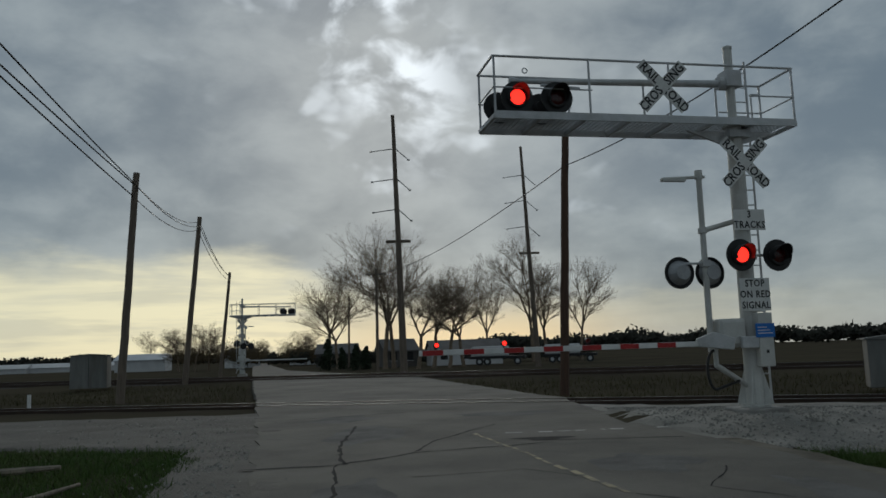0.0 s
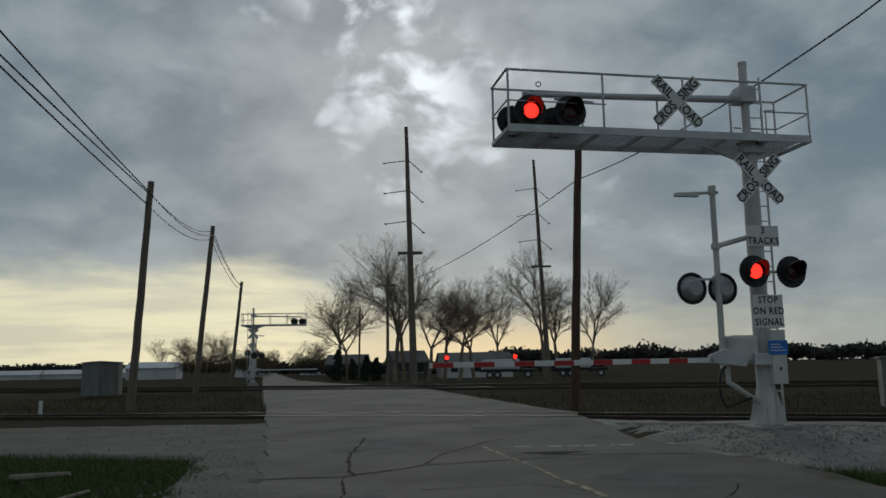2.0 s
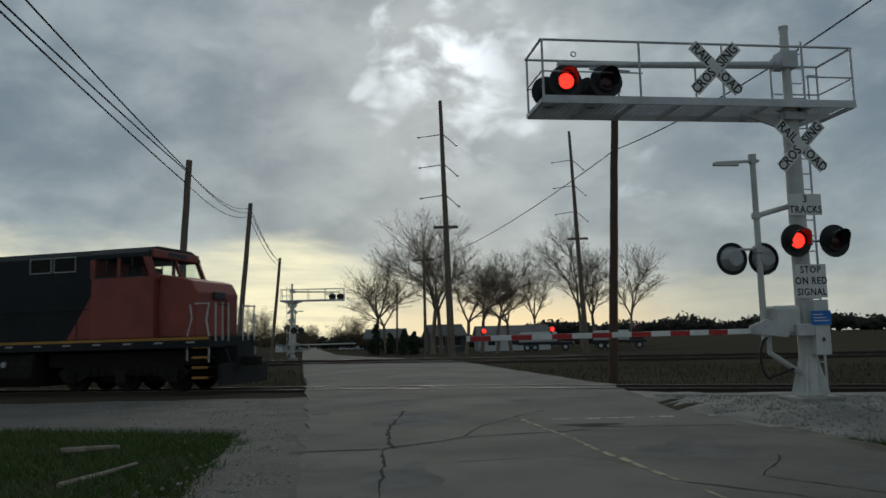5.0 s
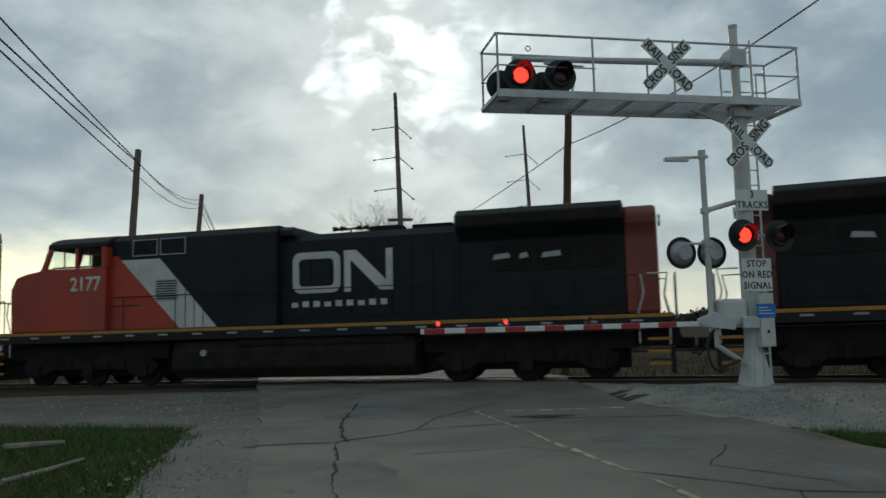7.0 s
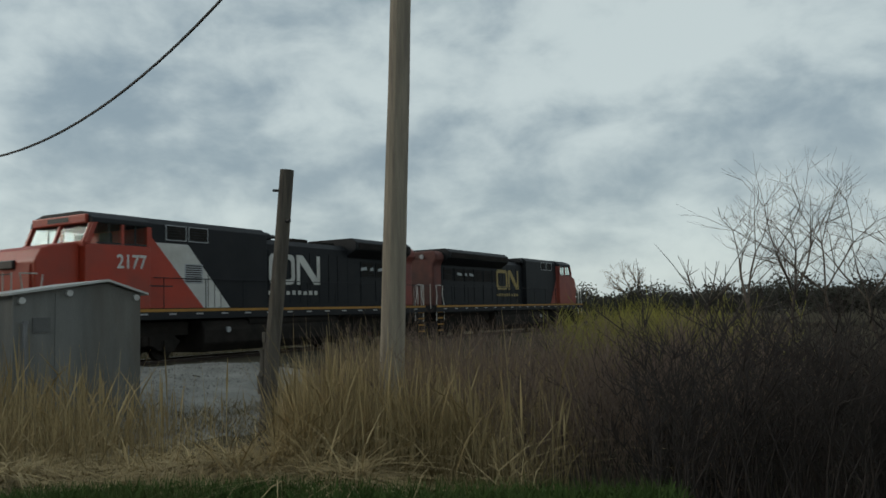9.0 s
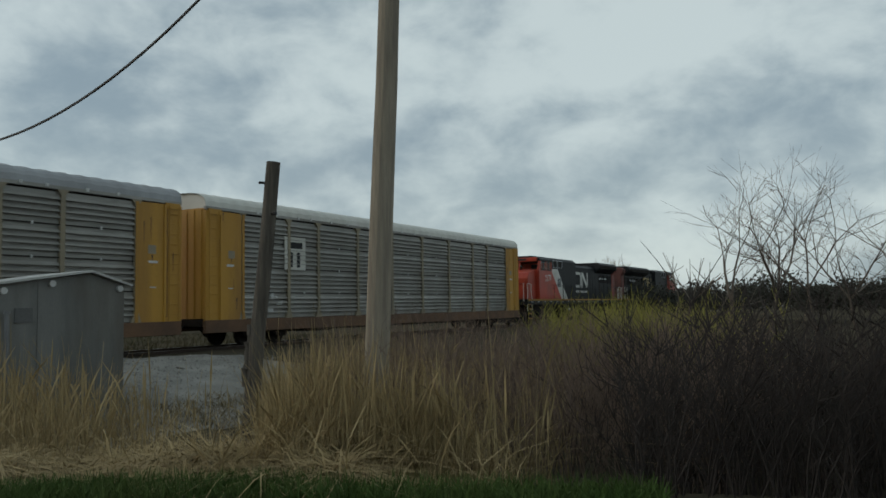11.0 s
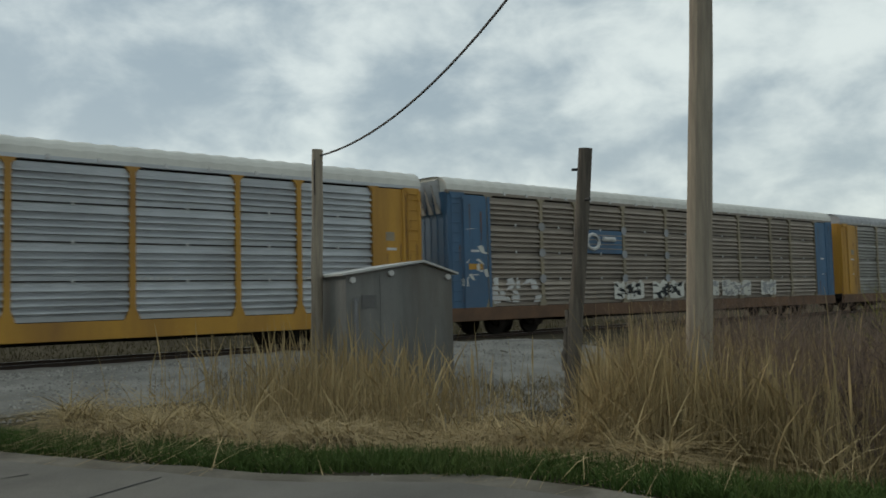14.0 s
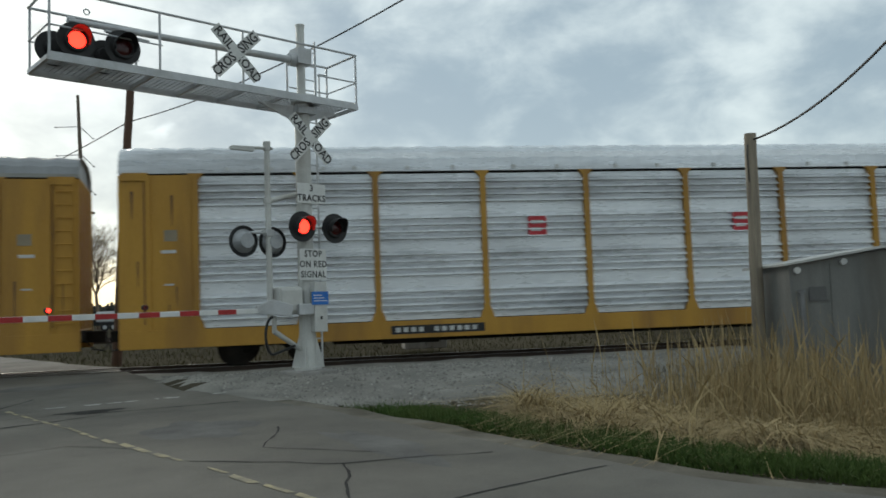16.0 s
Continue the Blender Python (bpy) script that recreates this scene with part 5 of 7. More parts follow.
            for i in range(4):
                st = part("step", Shape().box(xe - 0.05, xe + 0.55 * k, sy * 1.22 - 0.25, sy * 1.22 + 0.25, 0.42 + i * 0.31, 0.45 + i * 0.31) if k > 0 else Shape().box(xe - 0.55, xe + 0.05, sy * 1.22 - 0.25, sy * 1.22 + 0.25, 0.42 + i * 0.31, 0.45 + i * 0.31), LOCO_UNDER, root)
                part("step_edge", Shape().box(min(xe, xe + 0.55 * k), max(xe, xe + 0.55 * k), sy * 1.478 - 0.01, sy * 1.478 + 0.01, 0.40 + i * 0.31, 0.47 + i * 0.31), SILL_YELLOW, st)
    for xe in (-1, 1):
        xx = -10.85 if xe < 0 else 10.4
        for y in (-1.2, -0.8, -0.45, 0.45, 0.8, 1.2):
            part("end_post", Shape().tube((xx, y, 1.55), (xx, y, 2.75), 0.02, n=6), LOCO_WHITE, root)
        part("end_rail", Shape().tube((xx, -1.2, 2.7), (xx, -0.45, 2.7), 0.02, n=6), LOCO_BLACK, root)
        part("end_rail", Shape().tube((xx, 0.45, 2.7), (xx, 1.2, 2.7), 0.02, n=6), LOCO_BLACK, root)
        part("brake_hose", Shape().path([(xx, -0.6, 1.3), (xx + 0.2 * xe, -0.62, 0.8), (xx + 0.4 * xe, -0.5, 0.6), (xx + 0.55 * xe, -0.4, 0.8)], 0.03), BLACK, root)
        part("coupler", Shape().box(min(xe * 10.7, xe * 11.28), max(xe * 10.7, xe * 11.28), -0.15, 0.15, 0.75, 1.05), LOCO_UNDER, root, "", 0.04)
        part("plow", Shape().prism_x([(-1.45, 0.18), (1.45, 0.18), (1.45, 0.85), (-1.45, 0.85)], xe * 10.7 - 0.06, xe * 10.7 + 0.06), LOCO_BLACK, root)
    return root


PANEL_CACHE = {}


def rib_panel(width, z0, z1, pitch, depth, seams):
    """A pressed panel with level ribs, facing -y, one mesh for all alike."""
    key = (round(width, 3), z0, z1, pitch)
    if key in PANEL_CACHE:
        return PANEL_CACHE[key]
    # four bands of four ribs, with flat sheet between the bands
    prof = [(z0, 0.0)]
    band = (z1 - z0) / 4
    for k in range(4):
        start = z0 + k * band + (band - 4 * pitch) / 2
        for i in range(4):
            z = start + i * pitch
            prof += [(z + pitch * 0.02, 0.0), (z + pitch * 0.06, 0.025), (z + pitch * 0.34, 0.025), (z + pitch * 0.38, -depth), (z + pitch * 0.46, -depth), (z + pitch * 0.98, 0.0)]
    prof.append((z1, 0.0))
    vs = [(x, y, zz) for zz, y in prof for x in (0.0, width)]
    n = len(prof)
    fs = [(2 * i, 2 * i + 1, 2 * i + 3, 2 * i + 2) for i in range(n - 1)]
    o = len(vs)
    vs += [(0, 0.03, z0), (width, 0.03, z0), (width, 0.03, z1), (0, 0.03, z1)]
    fs += [(o, o + 3, o + 2, o + 1)]
    me = raw("panel", vs, fs)
    PANEL_CACHE[key] = me
    return me


def autorack(label, side, post, end, roof_mat, sill, pitch, extras, rise=0.55):
    """Closed three-deck car carrier, 27.4 m, in its own space over the rail tops."""
    root = thing("autorack_car", label, "railway car", "autorack cars of the train")
    HL = 13.5
    part("underframe", Shape().box(-HL, HL, -1.3, 1.3, 0.78, 1.02).box(-HL - 0.5, HL + 0.5, -0.22, 0.22, 0.72, 1.0), LOCO_UNDER, root)
    # dark sill and rigging blocks hung below the floor between the trucks
    part("centre_sill", Shape().box(-HL + 5.2, HL - 5.2, -0.35, 0.35, 0.42, 0.8).box(-HL + 6.5, -HL + 8.0, -0.9, 0.5, 0.4, 0.78).box(HL - 9.0, HL - 7.6, -0.6, 0.8, 0.42, 0.78), LOCO_UNDER, root, "dark centre sill")
    for xx in (-6.2, -2.1, 2.1, 6.2):
        part("cross_bearer", Shape().prism_x([(-1.36, 0.8), (-1.36, 0.62), (-0.35, 0.45), (0.35, 0.45), (1.36, 0.62), (1.36, 0.8)], xx - 0.08, xx + 0.08), LOCO_UNDER, root)
    part("side_sill", Shape().box(-HL, HL, -1.50, -1.36, 0.55, 1.0).box(-HL, HL, 1.36, 1.50, 0.55, 1.0), sill, root, "", 0.01)
    truck(root, 9.9, 2, 1.75, "two-axle freight truck")
    truck(root, -9.9, 2, 1.75, "two-axle freight truck")
    z0, z1 = 1.02, 4.84
    el = 1.85
    part("inner_wall", Shape().box(-HL + 0.3, HL - 0.3, -1.36, 1.36, 1.05, 4.95), LOCO_UNDER, root)
    WIDTHS = (2.62, 1.9, 2.85, 2.85, 2.86, 2.85, 2.85, 1.9, 2.62)
    nP = len(WIDTHS)
    EDGES = [-HL + el + sum(WIDTHS[:k]) for k in range(nP + 1)]
    wP = 2.85
    seams = tuple(z0 + (z1 - z0) * k / 4 for k in (1, 2, 3))
    for sy in (-1, 1):
        for k in range(nP):
            pw = WIDTHS[k] - 0.14
            m2 = PANEL_CACHE.get((side.name, round(pw, 3)))
            if m2 is None:
                m2 = rib_panel(pw, z0, z1, pitch, 0.09, seams).copy()
                m2.materials.clear()
                m2.materials.append(side)
                PANEL_CACHE[(side.name, round(pw, 3))] = m2
            p = part("panel", m2, None, root)
            x = EDGES[k] + 0.07
            p.matrix_basis = pose(x, -1.4, 0) if sy < 0 else pose(x + pw, 1.4, 0, 0, 0, 180)
        for k in range(nP + 1):
            x = EDGES[k]
            s = Shape().box(x - 0.075, x + 0.075, sy * 1.45 - 0.05, sy * 1.45 + 0.05, z0 - 0.03, z1 + 0.06)
            s.prism([(x - 0.2, z0 - 0.03), (x + 0.2, z0 - 0.03), (x + 0.075, z0 + 0.3), (x - 0.075, z0 + 0.3)], sy * 1.45 - 0.045, sy * 1.45 + 0.045)
            s.prism([(x - 0.2, z1 + 0.06), (x + 0.2, z1 + 0.06), (x + 0.075, z1 - 0.1), (x - 0.075, z1 - 0.1)], sy * 1.45 - 0.045, sy * 1.45 + 0.045)
            part("side_post", s, post, root)
        for zz in seams:
            if side is not RACK_SILVER:
                part("seam_strip", Shape().box(-HL + el, HL - el, sy * 1.438 - 0.012, sy * 1.438 + 0.012, zz - 0.014, zz + 0.02), LOCO_UNDER, root)
        clips = Shape()
        for zz in seams:
            for k in range(nP):
                x = (EDGES[k] + EDGES[k + 1]) / 2
                clips.box(x - 0.03, x + 0.03, sy * 1.475 - 0.012, sy * 1.475 + 0.012, zz - 0.05, zz + 0.05)
        if side is not RACK_SILVER:
            pieces("clip", clips, GRAFFITI, root)
        sp_ = Shape()
        for k in range(nP):
            for q in (0.3, 0.72):
                sp_.box(EDGES[k] + WIDTHS[k] * q - 0.05, EDGES[k] + WIDTHS[k] * q + 0.05, sy * 1.5 - 0.015, sy * 1.5 + 0.015, z1 + 0.1, z1 + 0.2)
        pieces("roof_clip", sp_, GRAFFITI, root)
        part("top_chord", Shape().box(-HL, HL, sy * 1.43 - 0.06, sy * 1.43 + 0.06, z1 + 0.06, z1 + 0.16), side, root)
        for xe in (-1, 1):
            xa, xb = sorted((xe * HL, xe * (HL - el + 0.08)))
            e = part("end_panel", Shape().box(xa, xb, sy * 1.44 - 0.05, sy * 1.44 + 0.05, 0.95, z1 + 0.02), end, root, "", 0.01)
            xi = xe * (HL - 0.72)
            part("door_frame", Shape().box(xi - 0.05, xi + 0.05, sy * 1.5 - 0.03, sy * 1.5 + 0.03, 1.0, z1).box(min(xi, xe * (HL - 0.1)), max(xi, xe * (HL - 0.1)), sy * 1.5 - 0.03, sy * 1.5 + 0.03, z1 - 0.12, z1 + 0.08)
                 .box(xe * (HL - el) - 0.06, xe * (HL - el) + 0.06, sy * 1.49 - 0.03, sy * 1.49 + 0.03, 1.0, z1), end, e)
            lad = Shape()
            xl = xe * (HL - 0.35)
            lad.tube((xl - 0.22, sy * 1.54, 1.05), (xl - 0.22, sy * 1.54, z1), 0.015).tube((xl + 0.22, sy * 1.54, 1.05), (xl + 0.22, sy * 1.54, z1), 0.015)
            for i in range(11):
                lad.tube((xl - 0.22, sy * 1.54, 1.25 + i * 0.33), (xl + 0.22, sy * 1.54, 1.25 + i * 0.33), 0.012, n=5)
            if side is not RACK_SILVER or xe > 0:
                part("ladder", lad, end, e)
            rs = random.Random(int(7 * xe + 3 * sy + len(bpy.data.objects)))
            for q in range(5):
                xs_ = xe * (HL - rs.uniform(0.15, el - 0.15))
                zt = rs.uniform(1.6, z1)
                ln = rs.uniform(0.3, 1.3)
                w_ = rs.uniform(0.012, 0.035)
                part("rust_run", Shape().prism([(xs_ - w_, zt), (xs_ + w_, zt), (xs_ + w_ * 0.3, max(1.0, zt - ln)), (xs_ - w_ * 0.2, max(1.0, zt - ln))], sy * 1.4925 - 0.0012, sy * 1.4925 + 0.0012), RUST, e)
            part("end_groove", Shape().box(xe * (HL - 0.62) - 0.012, xe * (HL - 0.62) + 0.012, sy * 1.494 - 0.006, sy * 1.494 + 0.006, 1.15, z1 - 0.15), RUST, e)
            part("placard_frame", Shape().box(xe * (HL - 1.25) - 0.16, xe * (HL - 1.25) + 0.16, sy * 1.492 - 0.008, sy * 1.492 + 0.008, 3.2, 3.48), RACK_TAN if end is RACK_YELLOW else end, e)
            pieces("stencil", Shape().box(xe * (HL - 1.2) - 0.18, xe * (HL - 1.2) + 0.18, sy * 1.494 - 0.004, sy * 1.494 + 0.004, 2.9, 2.98).box(xe * (HL - 1.2) - 0.12, xe * (HL - 1.2) + 0.12, sy * 1.494 - 0.004, sy * 1.494 + 0.004, 2.1, 2.14), GRAFFITI, e)
    # ribbed roof, arched across
    arc = []
    for i in range(13):
        a = math.pi * (1 - i / 12)
        arc.append((1.47 * math.copysign(abs(math.cos(a)) ** 0.55, math.cos(a)), z1 + 0.14 + rise * math.sin(a) ** 0.75))
    vs, fs = [], []
    nR = 178
    for k in range(nR + 1):
        x = -HL + 2 * HL * k / nR
        up_ = 0.022 if (k // 2) % 2 else 0.0
        for y, z in arc:
            vs.append((x, y * (1 + up_ * 0.4), z + up_))
    m = len(arc)
    for k in range(nR):
        for i in range(m - 1):
            fs.append((k * m + i, k * m + i + 1, (k + 1) * m + i + 1, (k + 1) * m + i))
    part("roof", raw("roof", vs, fs), roof_mat, root, "ribbed arched sheet roof")
    for xe in (-1, 1):
        cap = Shape()
        cap.prism_x([(y * 0.99, z - 0.01) for y, z in arc] + [(1.4, z1), (-1.4, z1)], xe * (HL - 0.12) - 0.02, xe * (HL - 0.12) + 0.02)
        part("roof_end", cap, roof_mat, root)
        door = part("end_door", Shape().box(min(xe * (HL - 0.02), xe * (HL - 0.14)), max(xe * (HL - 0.02), xe * (HL - 0.14)), -1.38, 1.38, 1.05, z1 + 0.1), end, root, "folding end doors")
        fl = Shape()
        for i in range(8):
            y = -1.25 + i * 0.36
            fl.box(min(xe * HL, xe * (HL - 0.05)), max(xe * HL, xe * (HL - 0.05)), y - 0.03, y + 0.03, 1.1, z1 + 0.05)
        part("door_rib", fl, end, door)
        part("coupler", Shape().box(min(xe * 13.4, xe * 14.0), max(xe * 13.4, xe * 14.0), -0.14, 0.14, 0.74, 1.02), LOCO_UNDER, root, "", 0.03)
        part("brake_hose", Shape().path([(xe * 13.5, -0.4, 0.8), (xe * 13.7, -0.42, 0.55), (xe * 13.95, -0.3, 0.5), (xe * 14.03, -0.2, 0.7)], 0.025), BLACK, root)
    if extras:
        extras(root, HL, el, wP, z0, z1, EDGES)
    return root


def rough_marks(root, x0, x1, z0, z1, n, seed, material, name="graffiti", y=-1.468):
    """Loose painted strokes as flat crooked plates on the side."""
    rng = random.Random(seed)
    s = Shape()
    for i in range(n):
        cx, cz = rng.uniform(x0, x1), rng.uniform(z0, z1)
        w, h = rng.uniform(0.05, 0.35), rng.uniform(0.05, 0.3)
        sk = rng.uniform(-0.25, 0.25)
        s.prism([(cx - w / 2, cz - h / 2), (cx + w / 2, cz - h / 2 + sk * 0.3), (cx + w / 2 + sk, cz + h / 2), (cx - w / 2 + sk, cz + h / 2 - 0.05)], y - 0.004 - 0.0004 * i / n, y)
    tagged(part(name, s, material, root), kind="stuff")


def x_one(root, HL, el, wP, z0, z1, E):
    # pale owner's shield with red and dark bars
    p = part("owner_mark", Shape().box(-9.3, -8.0, -1.475, -1.463, 2.9, 4.2), RACK_CREAM, root, "pale rectangular owner's mark")
    pieces("mark_bar", Shape().box(-9.1, -8.2, -1.48, -1.4755, 3.75, 4.0).box(-9.0, -8.8, -1.48, -1.4755, 3.0, 3.6).box(-8.55, -8.35, -1.48, -1.4755, 3.0, 3.6), LOCO_BLACK, p)
    rough_marks(root, -11, -9.6, 1.3, 1.9, 10, 3, GRAFFITI)


def x_two(root, HL, el, wP, z0, z1, E):
    s = Shape()
    for i in range(3):
        x = -6.9 + i * 0.75
        s.box(x, x + 0.55, -1.478, -1.469, 3.35, 3.5).box(x, x + 0.12, -1.478, -1.469, 3.1, 3.35).box(x + 0.43, x + 0.55, -1.478, -1.469, 3.1, 3.35).box(x, x + 0.55, -1.478, -1.469, 2.95, 3.1)
    part("mark_panel", Shape().box(-7.15, -4.55, -1.468, -1.456, 2.8, 3.66), RACK_YELLOW, root, "faded yellow mark panel")
    pieces("owner_mark", s, LOGO_ORANGE, root, "faded orange barred mark")


def x_three(root, HL, el, wP, z0, z1, E):
    x = E[2]
    p = part("owner_mark", Shape().box(x + 0.1, x + wP - 0.1, -1.475, -1.46, z0 + 1.93, z0 + 2.84), RACK_BLUE, root, "blue panel with a white mark")
    part("mark_ring", Shape().path([(x + 0.95 + 0.36 * math.cos(a), -1.485, z0 + 2.38 + 0.29 * math.sin(a)) for a in [i * 0.5236 for i in range(13)]], 0.075).tube((x + 1.55, -1.485, z0 + 2.5), (x + 2.25, -1.485, z0 + 2.5), 0.1), GRAFFITI, p)
    rough_marks(root, -HL + el + 0.2, -HL + el + 2.4, 1.2, 1.95, 34, 4, GRAFFITI)
    for xa, xb, sd_ in ((-5.0, -3.1, 8), (-2.5, -0.3, 9), (-0.1, 2.4, 11), (2.65, 5.1, 12), (6.0, 7.4, 13)):
        rg = random.Random(sd_)
        n_ = 9
        top = [(xa + (xb - xa) * i / n_, 1.82 + rg.uniform(-0.12, 0.1)) for i in range(n_, -1, -1)]
        part("paint_patch", Shape().prism([(xa + (xb - xa) * i / n_, 1.14 + rg.uniform(-0.05, 0.06)) for i in range(n_ + 1)] + top, -1.5, -1.494), RACK_CREAM, root, "pale painted-over patch")
        rough_marks(root, xa + 0.2, xb - 0.2, 1.25, 1.72, 26, sd_ + 20, LOCO_BLACK if sd_ < 11 else RACK_ROOFGREY, "graffiti", -1.501)
    rough_marks(root, -HL + 0.6, -HL + 1.8, 1.5, 3.8, 16, 10, RACK_CREAM, "graffiti", -1.496)
    for k in (1, 2, 3, 4, 5):
        for zz in (z0 + 0.95, z0 + 1.91, z0 + 2.86):
            part("hinge_plate", Shape().disc((E[k], -1.505, zz), (0, 1, 0), 0.17, 0.02, 8), RACK_ROOFGREY, root)
    part("stencil_patch", Shape().box(-HL + 0.9, -HL + 1.55, -1.497, -1.4905, 2.3, 2.5), RACK_YELLOW, root)
    # torn roof lip at the rear end
    t = Shape()
    for i in range(7):
        y = -1.2 + i * 0.4
        t = Shape()
        t.add([(-HL - 0.05, y, 4.2), (-HL - 0.05, y + 0.22, 4.2), (-HL + 0.2, y + 0.3, 5.45), (-HL - 0.35, y + 0.12, 5.25)], [(0, 1, 2, 3)])
        t.add([(-HL - 0.08, y, 4.2), (-HL - 0.08, y + 0.22, 4.2), (-HL + 0.17, y + 0.3, 5.45), (-HL - 0.38, y + 0.12, 5.25)], [(3, 2, 1, 0)])
        part("torn_sheet", t, GALV, root, "torn and bent roof sheet")


def x_four(root, HL, el, wP, z0, z1, E):
    x = E[2]
    p = part("owner_mark", Shape().box(x + 0.08, x + wP - 0.08, -1.48, -1.458, z0 + 1.93, z0 + 2.84), RACK_YELLOW, root, "yellow panel with dark bars")
    owner_marks(p, x + 0.72, -1.484, -1, BLACK, 1.3, z0 + 2.12, False)
    s = Shape()
    for cx, w in ((x + 1.1, 1.1), (x + 4.0, 0.7), (x + 6.8, 1.2), (x + wP * 4 + 0.6, 1.0)):
        for i in range(6):
            s.box(cx - w / 2 + i * w / 6, cx - w / 2 + i * w / 6 + w / 9, -1.472, -1.46, z0 + 0.98, z0 + 1.06)
    s.box(x + wP * 2 + 0.5, x + wP * 2 + 1.3, -1.472, -1.46, z0 + 0.8, z0 + 0.88)
    pieces("stencil_bar", s, GRAFFITI, root)
    part("patch", Shape().box(x + 0.9, x + 1.35, -1.474, -1.46, z0 + 0.42, z0 + 0.68), BLACK, root)
    part("sill_marks", Shape().box(x - 1.6, x + 0.4, -1.506, -1.5, 0.68, 0.8), RUST, root)


def x_five(root, HL, el, wP, z0, z1, E):
    for x in (E[3] + 1.2, E[5] + 1.35):
        p = part("owner_mark", Shape().box(x, x + 0.5, -1.475, -1.46, z0 + 2.1, z0 + 2.65), LOGO_RED, root, "small red square mark")
        pieces("mark_bar", Shape().box(x + 0.07, x + 0.43, -1.48, -1.4755, z0 + 2.43, z0 + 2.52).box(x + 0.07, x + 0.36, -1.48, -1.4755, z0 + 2.23, z0 + 2.32), GRAFFITI, p)
    p = part("mark_plate", Shape().box(E[2] + 0.3, E[2] + 2.75, -1.51, -1.5, 0.66, 0.88), BLACK, root, "black plate with reporting marks")
    s = Shape()
    for i in range(11):
        if i != 4:
            s.box(E[2] + 0.42 + i * 0.2, E[2] + 0.54 + i * 0.2, -1.514, -1.5105, 0.71, 0.83)
    pieces("mark_bar", s, GRAFFITI, p)
    part("data_plate", Shape().box(HL - el - 3.6, HL - el - 3.2, -1.51, -1.5, 0.68, 0.88), BLACK, root)


LOCO_PITCH, CAR_PITCH = 22.6, 28.1
# darker, duller red for the leading engine's rear wall
DARK_RED = mat("dark_red_paint", (0.16, 0.05, 0.036), (0.1, 0.036, 0.03), 1.2, 0.7, dirt=(0.03, 0.02, 0.02), dirt_amount=0.6)
engine_a = locomotive("dark red and black diesel locomotive leading the train", "", LOCO_DULL, DARK_RED, LOGO_GOLD, (-9.6, -2.0), -2.75, 1.0, False)
TRAIN.append((engine_a, LOCO_PITCH * 1.5, 0))
engine_b = locomotive("red, white and black diesel locomotive running cab last", "2177", LOCO_RED, LOCO_DULL, LOCO_WHITE, (-9.95, -5.1), -3.15, 0.35, True)
TRAIN.append((engine_b, LOCO_PITCH * 0.5, 180))
for k, (label, args) in enumerate((
        ("weathered grey autorack with yellow ends and a pale mark", (RACK_GREY, RACK_TAN, RACK_YELLOW, RACK_CREAM, RUST, 0.178, x_one)),
        ("weathered grey autorack with yellow end panels", (RACK_GREY, RACK_TAN, RACK_YELLOW, RACK_ROOFGREY, RUST, 0.178, x_two)),
        ("sooty brown autorack with blue ends and graffiti", (RACK_BROWN, RACK_TAN, RACK_BLUE, RACK_CREAM, RUST, 0.178, x_three)),
        ("dull silver autorack with yellow posts and ends", (RACK_BLUEGREY, RACK_YELLOW, RACK_YELLOW, RACK_CREAM, RACK_YELLOW, 0.178, x_four)),
        ("bright galvanised autorack with yellow posts and ends", (RACK_SILVER, RACK_YELLOW, RACK_YELLOW, RACK_SILVER, RACK_YELLOW, 0.178, x_five, 0.72)),
        ("autorack with yellow ends and a dirty grey roof", (RACK_GREY, RACK_YELLOW, RACK_YELLOW, RACK_ROOFGREY, RACK_YELLOW, 0.178, None)))):
    TRAIN.append((autorack(label, *args), -CAR_PITCH * (k + 0.5), 0))

# ---- poles and wires ----


def bent_pole(name, label, category, base, top, r0, r1, material, group=""):
    b, t = Vector(base), Vector(top)
    s = Shape()
    n = 10
    pts = [b + (t - b) * (i / n) + Vector((0.03 * noise.noise((i * 0.7, b.x, b.y)), 0.03 * noise.noise((i * 0.7, b.y, b.x)), 0)) for i in range(n + 1)]
    s.pipe(pts, [r0 + (r1 - r0) * i / n for i in range(n + 1)], 14)
    root = thing(name, label, category, group)
    part("shaft", s, material, root)
    return root


def polar(az, d, z):
    return Vector((math.sin(radians(az)) * d, math.cos(radians(az)) * d, z))


def up_at(az, el, d):
    return polar(az, d, EYE + math.tan(radians(el)) * d)


L1b, L1t = polar(-21.86, 33, -0.4), up_at(-21.04, 12.59, 33)
L2b, L2t = polar(-17.84, 58, -0.4), up_at(-16.92, 9.77, 58)
L3b, L3t = polar(-15.55, 92, -0.4), up_at(-14.9, 6.0, 92)
for b, t, r in ((L1b, L1t, 0.16), (L2b, L2t, 0.2), (L3b, L3t, 0.2)):
    bent_pole("utility_pole", "leaning dark wooden utility pole along the road", "utility pole", b, t, r, r * 0.75, WOOD_DARK, "poles beside the road")
PRb, PRt = polar(8.06, 30, -0.4), up_at(9.1, 15.3, 30)
bent_pole("utility_pole", "tall brown wooden utility pole beyond the track", "utility pole", PRb, PRt, 0.17, 0.13, mat("brown_pole", (0.10, 0.055, 0.035), (0.065, 0.038, 0.026), 2, 0.85, stretch=(8, 8, 0.5)))
GPb, GPt = polar(77.2, 9.3, -0.7), up_at(79.8, 38, 9.3)
bent_pole("utility_pole", "weathered grey wooden utility pole standing in reeds", "utility pole", GPb, GPt, 0.15, 0.105, WOOD_GREY)
